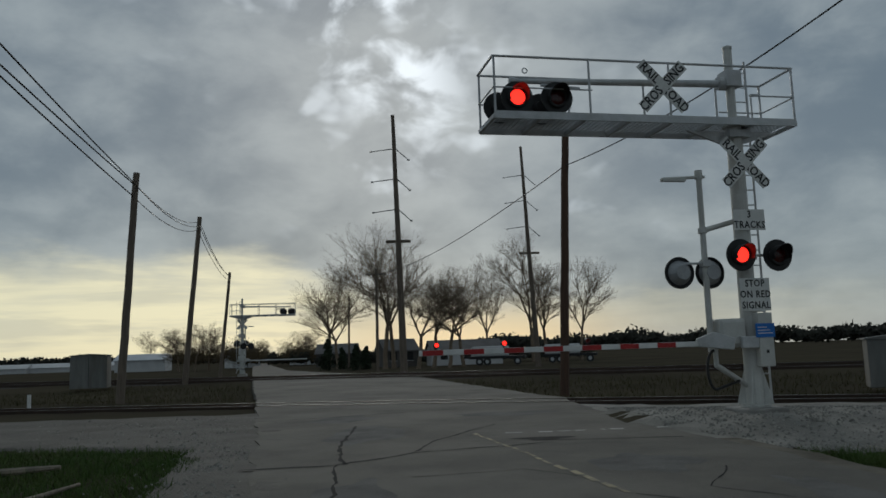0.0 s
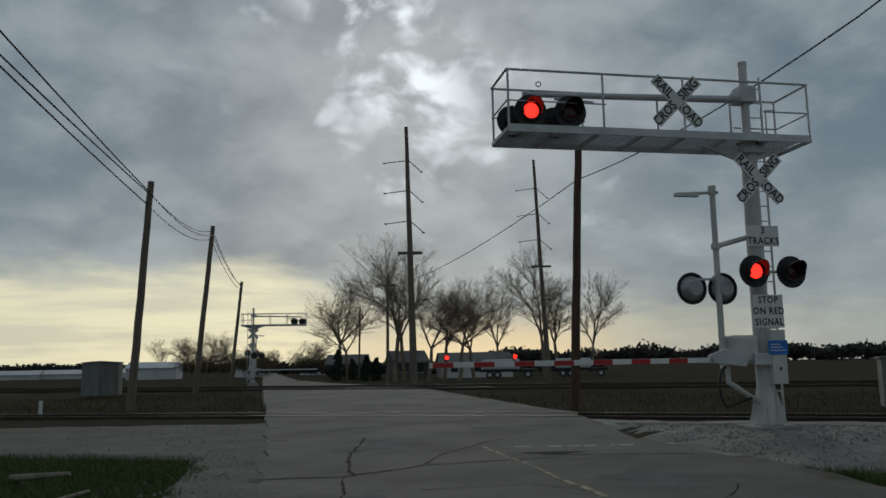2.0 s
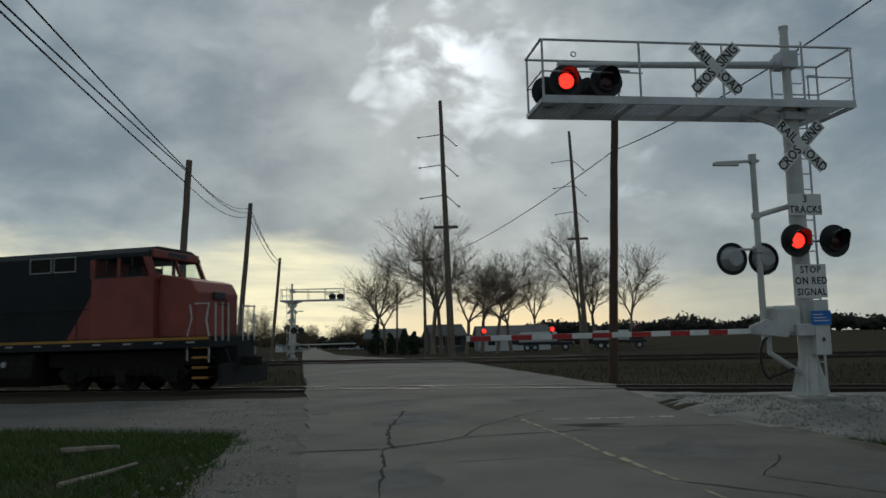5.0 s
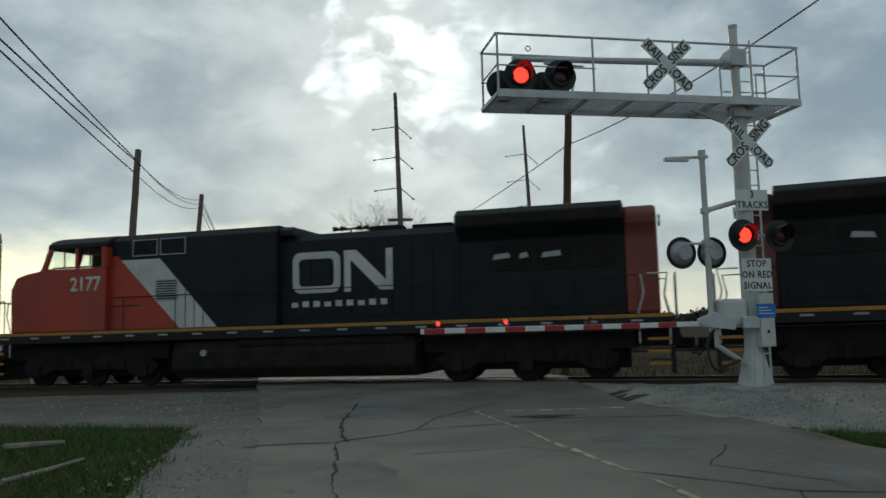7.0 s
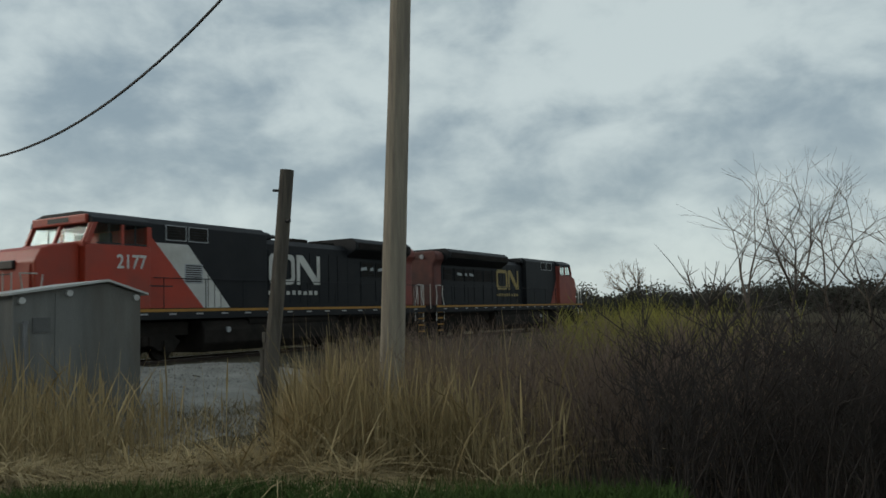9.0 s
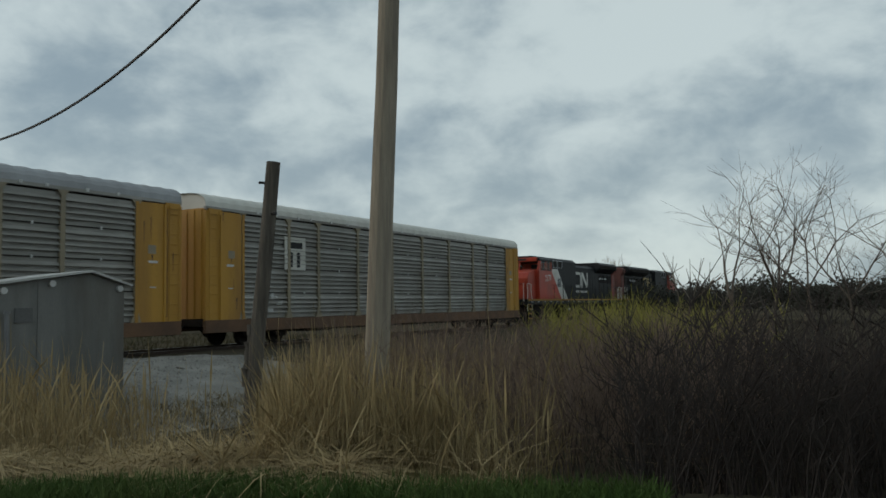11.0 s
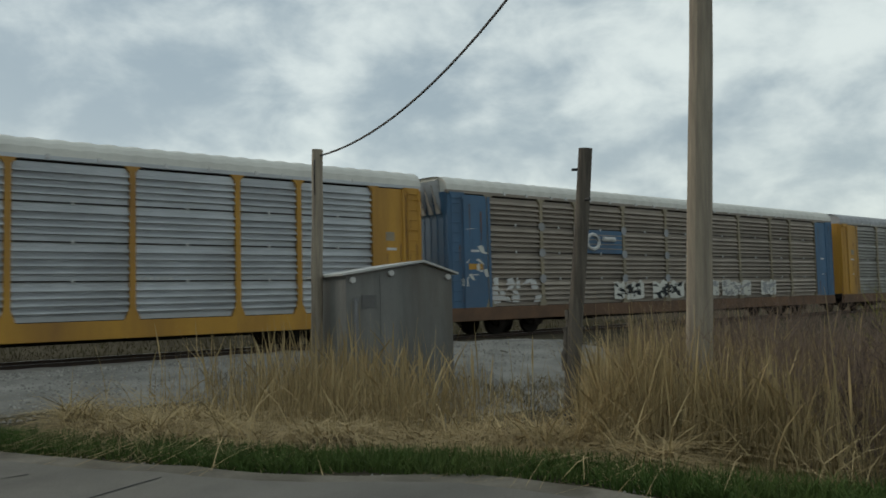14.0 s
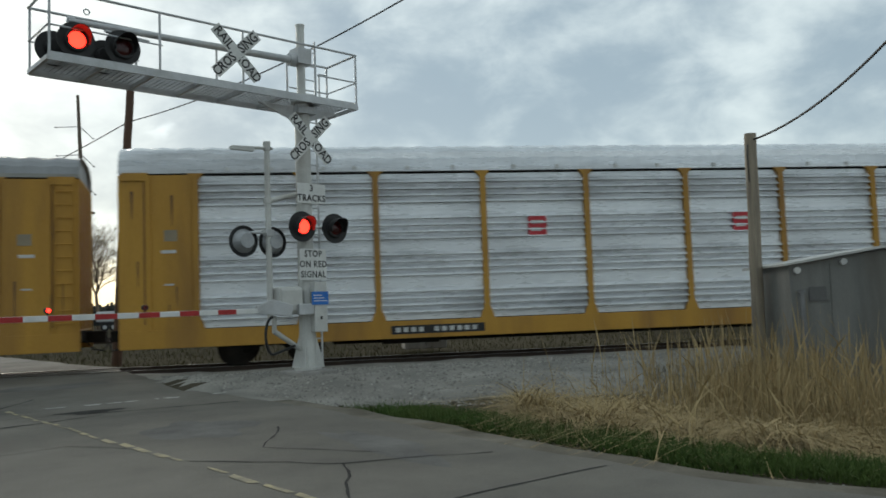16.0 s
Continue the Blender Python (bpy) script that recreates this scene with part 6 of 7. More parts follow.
P1b, P1t = polar(51.2, 15.5, -0.4), up_at(51.5, 10.5, 15.5)
post_one = bent_pole("wooden_post", "cut-off grey wooden post beside the signal hut", "post", P1b, P1t, 0.115, 0.105, WOOD_GREY, "cut-off posts")
P2b, P2t = polar(68.7, 11.7, -0.7), up_at(70.5, 10.1, 11.7)
post_two = bent_pole("wooden_post", "old leaning split wooden post with bark and bolts", "post", P2b, P2t, 0.115, 0.10, WOOD_OLD, "cut-off posts")
d2 = (P2t - P2b).normalized()
part("bolt", Shape().tube(P2t - d2 * 0.3 + Vector((-0.08, 0.16, 0)), P2t - d2 * 0.3 + Vector((0.0, 0.02, 0)), 0.02), BLACK, post_two)
part("bolt", Shape().tube(P2t - d2 * 0.75 + Vector((-0.1, -0.14, 0)), P2t - d2 * 0.75 + Vector((0.02, 0.05, 0)), 0.025), BLACK, post_two)
sp = Shape()
for i in range(7):
    c = P2b + d2 * (1.0 + 0.12 * i)
    sp.tube(c + Vector((-0.05, 0.10, 0)), c + Vector((-0.03, 0.11 + 0.03 * math.sin(i * 2.1), 0.14)), 0.05 + 0.02 * math.sin(i), 0.04, 7)
pieces("torn_bark", sp, WOOD_OLD, post_two)
part("hoop", Shape().path([P1t + Vector((-0.16 + 0.16 * math.cos(a), -0.05 + 0.12 * math.cos(a), -0.55 + 0.33 * math.sin(a))) for a in [1.2 + 0.35 * i for i in range(11)]], 0.012), BLACK, post_one)


def wire(label, a, b, sag, r=0.014):
    s = Shape()
    a, b = Vector(a), Vector(b)
    n = 24
    pts = [a + (b - a) * (i / n) - Vector((0, 0, sag * 4 * (i / n) * (1 - i / n))) for i in range(n + 1)]
    s.path(pts, r, 5)
    ob = part("overhead_wire", s, BLACK)
    tagged(ob, label, "wire", "overhead wires")


near_l = (up_at(-29.42, 20.26, 20), up_at(-29.38, 19.02, 20), up_at(-29.36, 18.34, 20))
for k, p in enumerate(near_l):
    dz_ = -0.35 - 0.28 * k
    off = Vector((0.12 * (1 if k % 2 else -1), 0, dz_))
    far_end = p + (p - (L1t + off)) * 0.9
    wire("black overhead wire between roadside poles", L1t + off, far_end, 0.12, 0.024)
    wire("black overhead wire between roadside poles", L1t + off, L2t + off, 0.55, 0.02)
    wire("black overhead wire between roadside poles", L2t + off, L3t + off, 0.6, 0.024)
PW = PRb + (PRt - PRb) * 0.86
wire("black service wire over the road", PW, up_at(27.84, 21.11, 18), 0.3, 0.02)
wire("black service wire over the road", up_at(27.84, 21.11, 18), GPt - Vector((0, 0, 0.2)), 0.1, 0.02)
wire("twisted service cable down to the cut-off post", P1t - Vector((0, 0, 0.12)), GPt - Vector((0, 0, 0.5)), 1.05, 0.02)


def power_pole(az, el, d, base_az, label, arms=True):
    b, t = polar(base_az, d, -0.4), up_at(az, el, d)
    root = bent_pole("power_line_pole", label, "power pole", b, t, 0.3, 0.14, WOOD_DARK, "power line poles")
    h = t.z
    ax = Vector((1, 0.12, 0)).normalized()
    dirn = (t - b).normalized()
    for k in range(3):
        for sgn in (-1, 1):
            c = t - dirn * (h * (0.135 + 0.12 * k) - (0.0 if sgn < 0 else 0.1))
            a = part("insulator_arm", Shape().tube(c, c + ax * (0.055 if sgn > 0 else -0.09) * h + Vector((0, 0, -0.05 * h if sgn > 0 else -0.012 * h)), 0.045, 0.03, 8), INSUL, root)
            part("clamp", Shape().disc(c + ax * (0.055 if sgn > 0 else -0.09) * h + Vector((0, 0, -0.05 * h if sgn > 0 else -0.012 * h)), (1, 0, 0), 0.06, 0.2, 8), INSUL, a)
    c = t - dirn * h * 0.5
    part("crossarm", Shape().tube(c - ax * h * 0.047, c + ax * h * 0.047, 0.12, n=6), WOOD_DARK, root)
    return t, ax, h


ta, axa, ha = power_pole(-3.35, 16.84, 62, -3.0, "tall power line pole with insulator arms")
tb, axb, hb = power_pole(5.85, 14.3, 86, 6.4, "distant power line pole with insulator arms")
# small crossarm pole
q = bent_pole("utility_pole", "wooden utility pole with a crossarm before the trees", "utility pole", polar(-4.85, 84, -0.4), up_at(-4.8, 6.1, 84), 0.17, 0.14, WOOD_DARK)
cq = up_at(-4.8, 5.7, 84)
part("crossarm", Shape().tube(cq - Vector((1.1, 0, 0)), cq + Vector((1.1, 0, 0)), 0.09, n=6), WOOD_DARK, q)
wire("black service wire over the road", PW, cq, 0.8, 0.022)
bent_pole("utility_pole", "thin distant utility pole", "utility pole", polar(-6.85, 120, -0.4), up_at(-6.75, 4.2, 120), 0.16, 0.12, WOOD_DARK)

# ---- signal hut and trackside boxes ----


def signal_hut():
    # corner nearest the post, walls 1.85 and 2.1 m
    at = pose(13.2, 9.0, -0.45, 0, 0, -33)
    root = thing("signal_hut", "grey metal railway signal hut with a pitched roof", "hut", at=at)
    w, d, h = 1.08, 1.0, 2.28
    part("wall", Shape().prism([(-w, 0.12), (w, 0.12), (w, h), (0.45, h + 0.2), (-w, h)], -d, d), HUTGREY, root, "", 0.01)
    ro = Shape()
    for (xa, za), (xb, zb) in (((-w - 0.1, h - 0.02), (0.45, h + 0.22)), ((0.45, h + 0.22), (w + 0.1, h - 0.02))):
        ro.add([(xa, -d - 0.1, za), (xb, -d - 0.1, zb), (xb, d + 0.1, zb), (xa, d + 0.1, za), (xa, -d - 0.1, za + 0.04), (xb, -d - 0.1, zb + 0.04), (xb, d + 0.1, zb + 0.04), (xa, d + 0.1, za + 0.04)],
               [(0, 1, 2, 3), (4, 7, 6, 5), (0, 4, 5, 1), (2, 6, 7, 3), (0, 3, 7, 4), (1, 5, 6, 2)])
    part("roof", ro, mat("hut_roof", (0.5, 0.5, 0.48), (0.4, 0.4, 0.38), 1, 0.6, dirt=(0.25, 0.23, 0.2)), root, "pale folded metal roof")
    part("base", Shape().box(-w + 0.05, w - 0.05, -d + 0.05, d - 0.05, -0.25, 0.12), CONCRETE, root)
    seam = Shape().box(-0.42, -0.40, -d - 0.012, -d, 0.15, h)
    part("wall_seam", seam, HUTGREY, root)
    for x, z in ((-w + 0.12, h - 0.1), (-0.2, h + 0.02), (w - 0.1, h - 0.06)):
        part("lifting_eye", Shape().disc((x, -d - 0.03, z), (0, 1, 0), 0.055, 0.06, 12), GRAFFITI, root, "pale lifting eye")
    part("vent", Shape().box(-0.78, -0.5, -d - 0.02, -d, h - 0.62, h - 0.38), mat("hut_vent", (0.13, 0.13, 0.125), (0.1, 0.1, 0.1), 3), root)
    part("conduit", Shape().tube((-w + 0.15, -d - 0.1, -0.1), (-w + 0.15, -d - 0.1, h - 0.45), 0.035).disc((-w + 0.15, -d - 0.1, h - 0.45), (0, 0, 1), 0.05, 0.05, 10), INSUL, root)
    # the dark gap under the wall is put in as a solid near-black strip
    part("foot_gap", Shape().box(-0.1, w - 0.1, -d - 0.16, -d + 0.02, -0.1, 0.1), mat("foot_gap_dark", (0.035, 0.025, 0.02), (0.05, 0.035, 0.025), 4, 0.9), root, "dark solid strip in the gap at the foot")


signal_hut()


def relay_box(az, d, w, h, label, turn):
    root = thing("relay_cabinet", label, "cabinet", "trackside cabinets", at=Matrix.Translation(polar(az, d, -0.15)) @ pose(0, 0, 0, 0, 0, turn))
    part("body", Shape().box(-w, w, -w * 0.8, w * 0.8, 0, h), HUTGREY, root, "", 0.02)
    part("lid", Shape().prism([(-w - 0.06, h), (w + 0.06, h), (w + 0.06, h + 0.05), (0, h + 0.14), (-w - 0.06, h + 0.05)], -w * 0.86, w * 0.86), HUTGREY, root)
    part("door_seam", Shape().box(-0.012, 0.012, -w * 0.8 - 0.012, -w * 0.8, 0.1, h - 0.1), BLACK, root)


relay_box(-23.6, 60, 1.15, 2.15, "grey metal relay cabinet by the far track", 14)
relay_box(28.6, 29.5, 0.75, 1.5, "small pale trackside box", -21)
mp = thing("marker_post", "thin white trackside marker post", "post", at=Matrix.Translation(polar(-27.1, 33, -0.35)))
part("stake", Shape().box(-0.06, 0.06, -0.03, 0.03, 0, 0.75), SIGNWHITE, mp, "", 0.01)

# ---- buildings and far things ----


def gable_house(name, label, az, d, w, dep, h, rise, turn, wall_m, roof_m, windows=3, category="house"):
    root = thing(name, label, category, at=Matrix.Translation(polar(az, d, -0.4)) @ pose(0, 0, 0, 0, 0, turn))
    part("wall", Shape().prism_x([(-dep, 0), (dep, 0), (dep, h), (0, h + rise), (-dep, h)], -w, w), wall_m, root)
    r = Shape()
    for sy in (-1, 1):
        r.add([(-w - 0.3, sy * (dep + 0.35), h - 0.15), (w + 0.3, sy * (dep + 0.35), h - 0.15), (w + 0.3, 0, h + rise + 0.1), (-w - 0.3, 0, h + rise + 0.1),
               (-w - 0.3, sy * (dep + 0.35), h), (w + 0.3, sy * (dep + 0.35), h), (w + 0.3, 0, h + rise + 0.25), (-w - 0.3, 0, h + rise + 0.25)],
              [(0, 1, 2, 3), (4, 7, 6, 5), (0, 4, 5, 1), (0, 3, 7, 4), (1, 5, 6, 2)])
    part("roof", r, roof_m, root)
    for i in range(windows):
        x = -w + 2 * w * (i + 0.5) / windows
        wd = part("window", Shape().box(x - 0.5, x + 0.5, -dep - 0.04, -dep + 0.02, h * 0.4, h * 0.4 + 1.2), BLACK, root)
        part("window_frame", Shape().box(x - 0.58, x + 0.58, -dep - 0.03, -dep + 0.01, h * 0.4 - 0.08, h * 0.4), HOUSEWHITE, wd)


gable_house("shed", "white metal shed far across the fields", -20.4, 185, 5.0, 4.5, 2.5, 1.0, 10, HOUSEWHITE, mat("pale_roof", (0.55, 0.57, 0.6), (0.45, 0.47, 0.5), 0.5, 0.6), 0, "shed")
for az, w in ((-26.5, 9.0), (-23.5, 9.0), (-28.6, 7.0)):
    gable_house("greenhouse", "long low white greenhouse far across the fields", az, 260, w, 4, 1.5, 0.9, 12, HOUSEWHITE, HOUSEWHITE, 0, "greenhouse")
gable_house("barn", "old grey barn under bare trees", -3.5, 118, 2.4, 2.4, 2.4, 1.4, 20, DULLBARN, ROOFDARK, 2, "barn")
gable_house("house", "low white house behind the trees", 1.2, 118, 5, 3.5, 2.2, 1.2, 8, HOUSEWHITE, ROOFDARK, 3)
gable_house("house", "white farmhouse beside the road far off", -9.4, 215, 4.5, 3.5, 2.2, 1.3, -20, HOUSEWHITE, ROOFDARK, 3)
gable_house("house", "small pale house beside the road far off", -14.1, 190, 3.2, 3, 2.4, 1.6, 30, HOUSEWHITE, ROOFDARK, 2)
gable_house("house", "dim house among trees far off", -7.6, 150, 3.5, 3, 2.4, 1.5, 0, DULLBARN, ROOFDARK, 2)


def trailer(az, d, label):
    root = thing("flat_trailer", label, "trailer", at=Matrix.Translation(polar(az, d, -0.2)) @ pose(0, 0, 0, 0, 0, -12))
    part("bed", Shape().box(-3.2, 3.2, -1.1, 1.1, 0.75, 1.05), BLACK, root, "", 0.03)
    part("tank", Shape().box(-2.9, 1.2, -1.0, 1.0, 1.05, 2.2), HOUSEWHITE, root, "pale load", 0.15)
    for x in (-2.0, -1.1, 2.4):
        w = part("wheel", Shape().disc((x, -1.0, 0.45), (0, 1, 0), 0.45, 0.25, 18), BLACK, root)
        part("rim", Shape().disc((x, -1.14, 0.45), (0, 1, 0), 0.22, 0.05, 12), GALV, w)


trailer(3.6, 95, "pale loaded trailer parked beyond the tracks")
trailer(8.6, 98, "pale loaded trailer parked beyond the tracks")

# ---- trees ----


def bare_tree_mesh(seed, height, spread, levels, trunk_r, forks=(3, 4), fan=0.75, twig=0.012):
    rng = random.Random(seed)
    s = Shape()

    def grow(p, d, length, r, level):
        if level == 0 or r < twig * 0.4:
            return
        n = 3 if level > 3 else (2 if level > 1 else 1)
        q = p
        dd = d
        for i in range(n):
            dd = (dd + Vector((rng.gauss(0, 0.10), rng.gauss(0, 0.10), rng.gauss(0.03, 0.06)))).normalized()
            e = q + dd * (length / n)
            r2 = r * (1 - 0.3 * (i + 1) / n)
            s.tube(q, e, r * (1 - 0.3 * i / n), r2, 7 if level >= levels - 1 else (4 if level > 2 else 3), caps=False)
            if level < levels and i < n - 1 and level > 1:
                sd = (dd + Vector((rng.gauss(0, fan), rng.gauss(0, fan), rng.gauss(0.1, 0.3)))).normalized()
                grow(e, sd, length * rng.uniform(0.4, 0.6), r2 * 0.5, level - 1)
            q = e
        for k in range(rng.randint(*forks)):
            sd = (dd + Vector((rng.gauss(0, fan * spread), rng.gauss(0, fan * spread), rng.gauss(0.08, 0.25)))).normalized()
            grow(q, sd, length * rng.uniform(0.58, 0.82), r * rng.uniform(0.42, 0.58), level - 1)
    grow(Vector((0, 0, 0)), Vector((0, 0, 1)), height * 0.27, trunk_r, levels)
    trunk = Shape().tube((0, 0, -0.5), (0, 0, 0.1), trunk_r * 1.35, trunk_r, 9)
    return s, trunk


def tree(name, label, seed, height, spread, levels, trunk_r, material=BARK, category="tree", group="bare trees", twig=0.012, forks=(3, 4)):
    crown, foot = bare_tree_mesh(seed, height, spread, levels, trunk_r, forks, 0.75, twig)
    root = thing(name, label, category, group)
    part("trunk", foot, material, root)
    part("crown", raw("crown", crown.v, crown.f), material, root, "leafless branching crown")
    return root


bare = [tree("bare_tree", "leafless spreading tree in early spring", 20 + i, h, sp, 7, 0.22, twig=0.007, forks=(3, 4)) for i, (h, sp) in enumerate(((13.5, 0.8), (12.0, 1.0), (14.5, 0.65)))]
spots = [(0, -8.2, 120, 1.0), (1, -7.6, 124, 0.9), (0, -4.3, 100, 1.05), (2, -3.7, 106, 1.0), (1, -2.0, 95, 0.82), (1, -0.9, 98, 0.86), (0, 0.2, 94, 0.78), (1, 1.2, 99, 0.8), (2, 3.0, 125, 0.8), (2, 6.1, 120, 1.0), (0, 7.0, 124, 0.95), (2, 9.4, 122, 0.8),
         (0, -17.2, 150, 0.55), (1, -18.2, 155, 0.6), (1, -16.3, 150, 0.6), (2, -20.0, 210, 0.5), (1, -9.8, 190, 0.6), (0, -10.6, 200, 0.55), (1, -12.4, 230, 0.55), (0, -14.2, 240, 0.55)]
used = set()
for k, (i, az, d, sc) in enumerate(spots):
    m = Matrix.Translation(polar(az, d, -0.4)) @ pose(0, 0, 0, 0, 0, 67 * k)
    if i not in used:
        used.add(i)
        ob = bare[i]
        ob.matrix_basis = m
    else:
        ob = copy_thing(bare[i], m)
    ob.scale = (sc * 1.42,) * 3


def shrub_ball(s, c, r, n, rng, leaf):
    """An uneven clump of small leaves."""
    for i in range(n):
        v = Vector((rng.gauss(0, 1), rng.gauss(0, 1), rng.gauss(0, 1))).normalized()
        v = v * r * rng.uniform(0.35, 1.0) * (0.8 + 0.5 * noise.noise(v * 2.1 + c))
        p = c + Vector((v.x, v.y, max(v.z * 0.85, -c.z)))
        a = Vector((rng.gauss(0, 1), rng.gauss(0, 1), rng.gauss(0, 1))).normalized() * leaf
        b = a.orthogonal().normalized() * leaf * rng.uniform(0.5, 1)
        s.v.extend([p - a, p + b, p + a, p - b])
        o = len(s.v) - 4
        s.f.append((o, o + 1, o + 2, o + 3))


def evergreen(az, d, h, label):
    rng = random.Random(int(az * 10 + d))
    root = thing("evergreen_tree", label, "tree", "dark evergreens", at=Matrix.Translation(polar(az, d, -0.4)))
    part("trunk", Shape().tube((0, 0, 0), (0, 0, h * 0.9), 0.14, 0.04), BARK, root)
    s = Shape()
    for i in range(16):
        z = h * (0.12 + 0.86 * i / 16)
        shrub_ball(s, Vector((rng.gauss(0, 0.1), rng.gauss(0, 0.1), z)), h * 0.26 * (1 - i / 17) + 0.15, 60, rng, 0.18)
    part("crown", raw("crown", s.v, s.f), EVERGREEN, root)


for az, d, h in ((-8.35, 105, 4.2), (-6.4, 100, 3.2), (-5.7, 104, 3.0), (-7.3, 112, 3.0)):
    evergreen(az, d, h, "dark green evergreen beside the road")


def tree_belt(label, az0, az1, d, h0, h1, seed, leaf, per, material=WOODS):
    rng = random.Random(seed)
    s = Shape()
    az = az0
    while az < az1:
        h = rng.uniform(h0, h1) * (0.75 + 0.5 * noise.noise((az * 0.35, seed, 0)))
        c = polar(az, d * rng.uniform(0.95, 1.08), 0)
        shrub_ball(s, Vector((c.x, c.y, h * 0.5)), h * 0.55, per, rng, leaf)
        az += rng.uniform(0.25, 0.6) * 60 * h / d / 3
    ob = new("tree_belt", raw("tree_belt", s.v, s.f))
    ob.data.materials.append(material)
    tagged(ob, label, "woods", kind="stuff")


tree_belt("dark line of far woods on the horizon", -40, -14, 520, 5, 10, 1, 1.0, 90)
tree_belt("dark far woods on a low rise", 2, 34, 600, 12, 20, 2, 1.6, 110)
tree_belt("dark far woods on a low rise", 34, 125, 620, 8, 14, 3, 1.5, 70)
BUDDING = mat("budding_scrub", (0.15, 0.105, 0.05), (0.09, 0.068, 0.038), 0.3, 0.95, bump=0, island=0.6)
tree_belt("brown budding trees beside the far road", -18.6, -12.6, 150, 5.5, 8.0, 14, 0.09, 900, BUDDING)
tree_belt("brown budding trees behind the houses", -11.2, -8.0, 190, 4.5, 7.0, 15, 0.11, 800, BUDDING)
tree_belt("low scrub behind the houses", -14, 3, 190, 2.5, 4.5, 4, 0.35, 80)
tree_belt("low bare scrub under the trees", -9, 10, 128, 1.6, 2.8, 5, 0.2, 90)

# ---- reeds, brush and grass ----


def blades(name, label, category, material, n, place, height, lean, width, seed, segs=3, head=0.0, lift=None):
    rng = random.Random(seed)
    vs, fs = [], []
    for k in range(n):
        x, y = place(rng)
        z = ground_z(x, y) - 0.05 + (lift(x, y) if lift else 0.0)
        h = height(rng, x, y)
        a = rng.uniform(0, 6.283)
        ln = lean(rng)
        la = rng.uniform(0, 6.283)
        w = width * rng.uniform(0.6, 1.3)
        wx, wy = math.cos(a) * w, math.sin(a) * w
        o = len(vs)
        for i in range(segs + 1):
            f = i / segs
            bx, by = x + math.cos(la) * ln * h * f * f, y + math.sin(la) * ln * h * f * f
            bz = z + h * f * max(0.12, 1 - 0.45 * ln * f)
            ww = (1 - f * 0.85) + (head * 2.5 if head and i == segs - 1 and rng.random() < 0.3 else 0)
            vs.append((bx - wx * ww, by - wy * ww, bz))
            vs.append((bx + wx * ww, by + wy * ww, bz))
        for i in range(segs):
            fs.append((o + 2 * i, o + 2 * i + 1, o + 2 * i + 3, o + 2 * i + 2))
    ob = new(name, raw(name, vs, fs))
    ob.data.materials.append(material)
    return tagged(ob, label, category, kind="stuff")


def reed_place(rng):
    while True:
        az, d = rng.uniform(64, 100), rng.uniform(7.8, 15.5)
        if az < 69.4 or az < 71.5 and rng.random() < (71.5 - az) / 3:
            continue
        if az > 73 and rng.random() < (az - 73) / 19:
            continue
        p = polar(az, d, 0)
        if rng.random() < 0.5 + 0.9 * noise.noise((p.x * 0.8, p.y * 0.8, 2)):
            return p.x, p.y


blades("reeds", "tall dry tan reeds in the ditch", "reeds", STRAW, 12000, reed_place, lambda r, x, y: (r.uniform(0.6, 1.5) + (r.uniform(0, 0.5) if r.random() < 0.25 else 0)) * (0.95 + 0.4 * noise.noise((x * 0.6, y * 0.6, 1))), lambda r: abs(r.gauss(0.1, 0.26)), 0.0065, 31, 4, 0.5)


def back_place(rng):
    while True:
        p = polar(rng.uniform(73, 98), rng.uniform(13.5, 24), 0)
        if p.x * NA.x + p.y * NA.y < 18.4:
            return p.x, p.y


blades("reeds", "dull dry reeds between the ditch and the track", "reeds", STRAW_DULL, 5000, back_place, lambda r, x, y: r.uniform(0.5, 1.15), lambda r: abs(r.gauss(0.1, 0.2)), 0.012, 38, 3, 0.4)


def hut_place(rng):
    az, d = rng.gauss(54, 5.0), rng.uniform(10.6, 13.6)
    p = polar(az, d, 0)
    return p.x, p.y


blades("reeds", "dry reeds growing round the hut and post", "reeds", STRAW, 2300, hut_place, lambda r, x, y: r.uniform(0.35, 1.05) + (r.uniform(0.1, 0.8) if r.random() < 0.35 else 0), lambda r: abs(r.gauss(0.15, 0.2)), 0.008, 32, 4, 0.5)


def front_place(rng):
    p = polar(rng.gauss(52.5, 3.8), rng.uniform(12.6, 14.5), 0)
    return p.x, p.y


blades("reeds", "tall sparse pale reeds before the hut wall", "reeds", STRAW, 900, front_place, lambda r, x, y: r.uniform(0.6, 1.25) + (r.uniform(0.1, 0.6) if r.random() < 0.25 else 0), lambda r: abs(r.gauss(0.12, 0.22)), 0.009, 48, 4, 0.5)


def mat_place(rng):
    while True:
        az, d = rng.uniform(35, 76), rng.uniform(5.4, 13.0)
        p = polar(az, d, 0)
        r = p.x - edge_x(RIGHT_EDGE, p.y)
        n = p.x * NA.x + p.y * NA.y
        if 1.3 < r and n < 12.4 and rng.random() < 0.62 + 1.3 * noise.noise((p.x * 0.55, p.y * 0.55, 5)) - 0.8 * smooth01((r - (4.2 if az < 52 else 2.2)) / 2.2):
            return p.x, p.y


def heap(x, y):
    """Straw lies heaped along the foot of the verge."""
    r = x - edge_x(RIGHT_EDGE, y)
    k = smooth01((r - 1.2) / 0.7) * (1 - smooth01((r - 2.6) / 1.6))
    return k * (0.16 + 0.4 * max(-0.3, noise.noise((x * 1.1, y * 1.1, 15))))


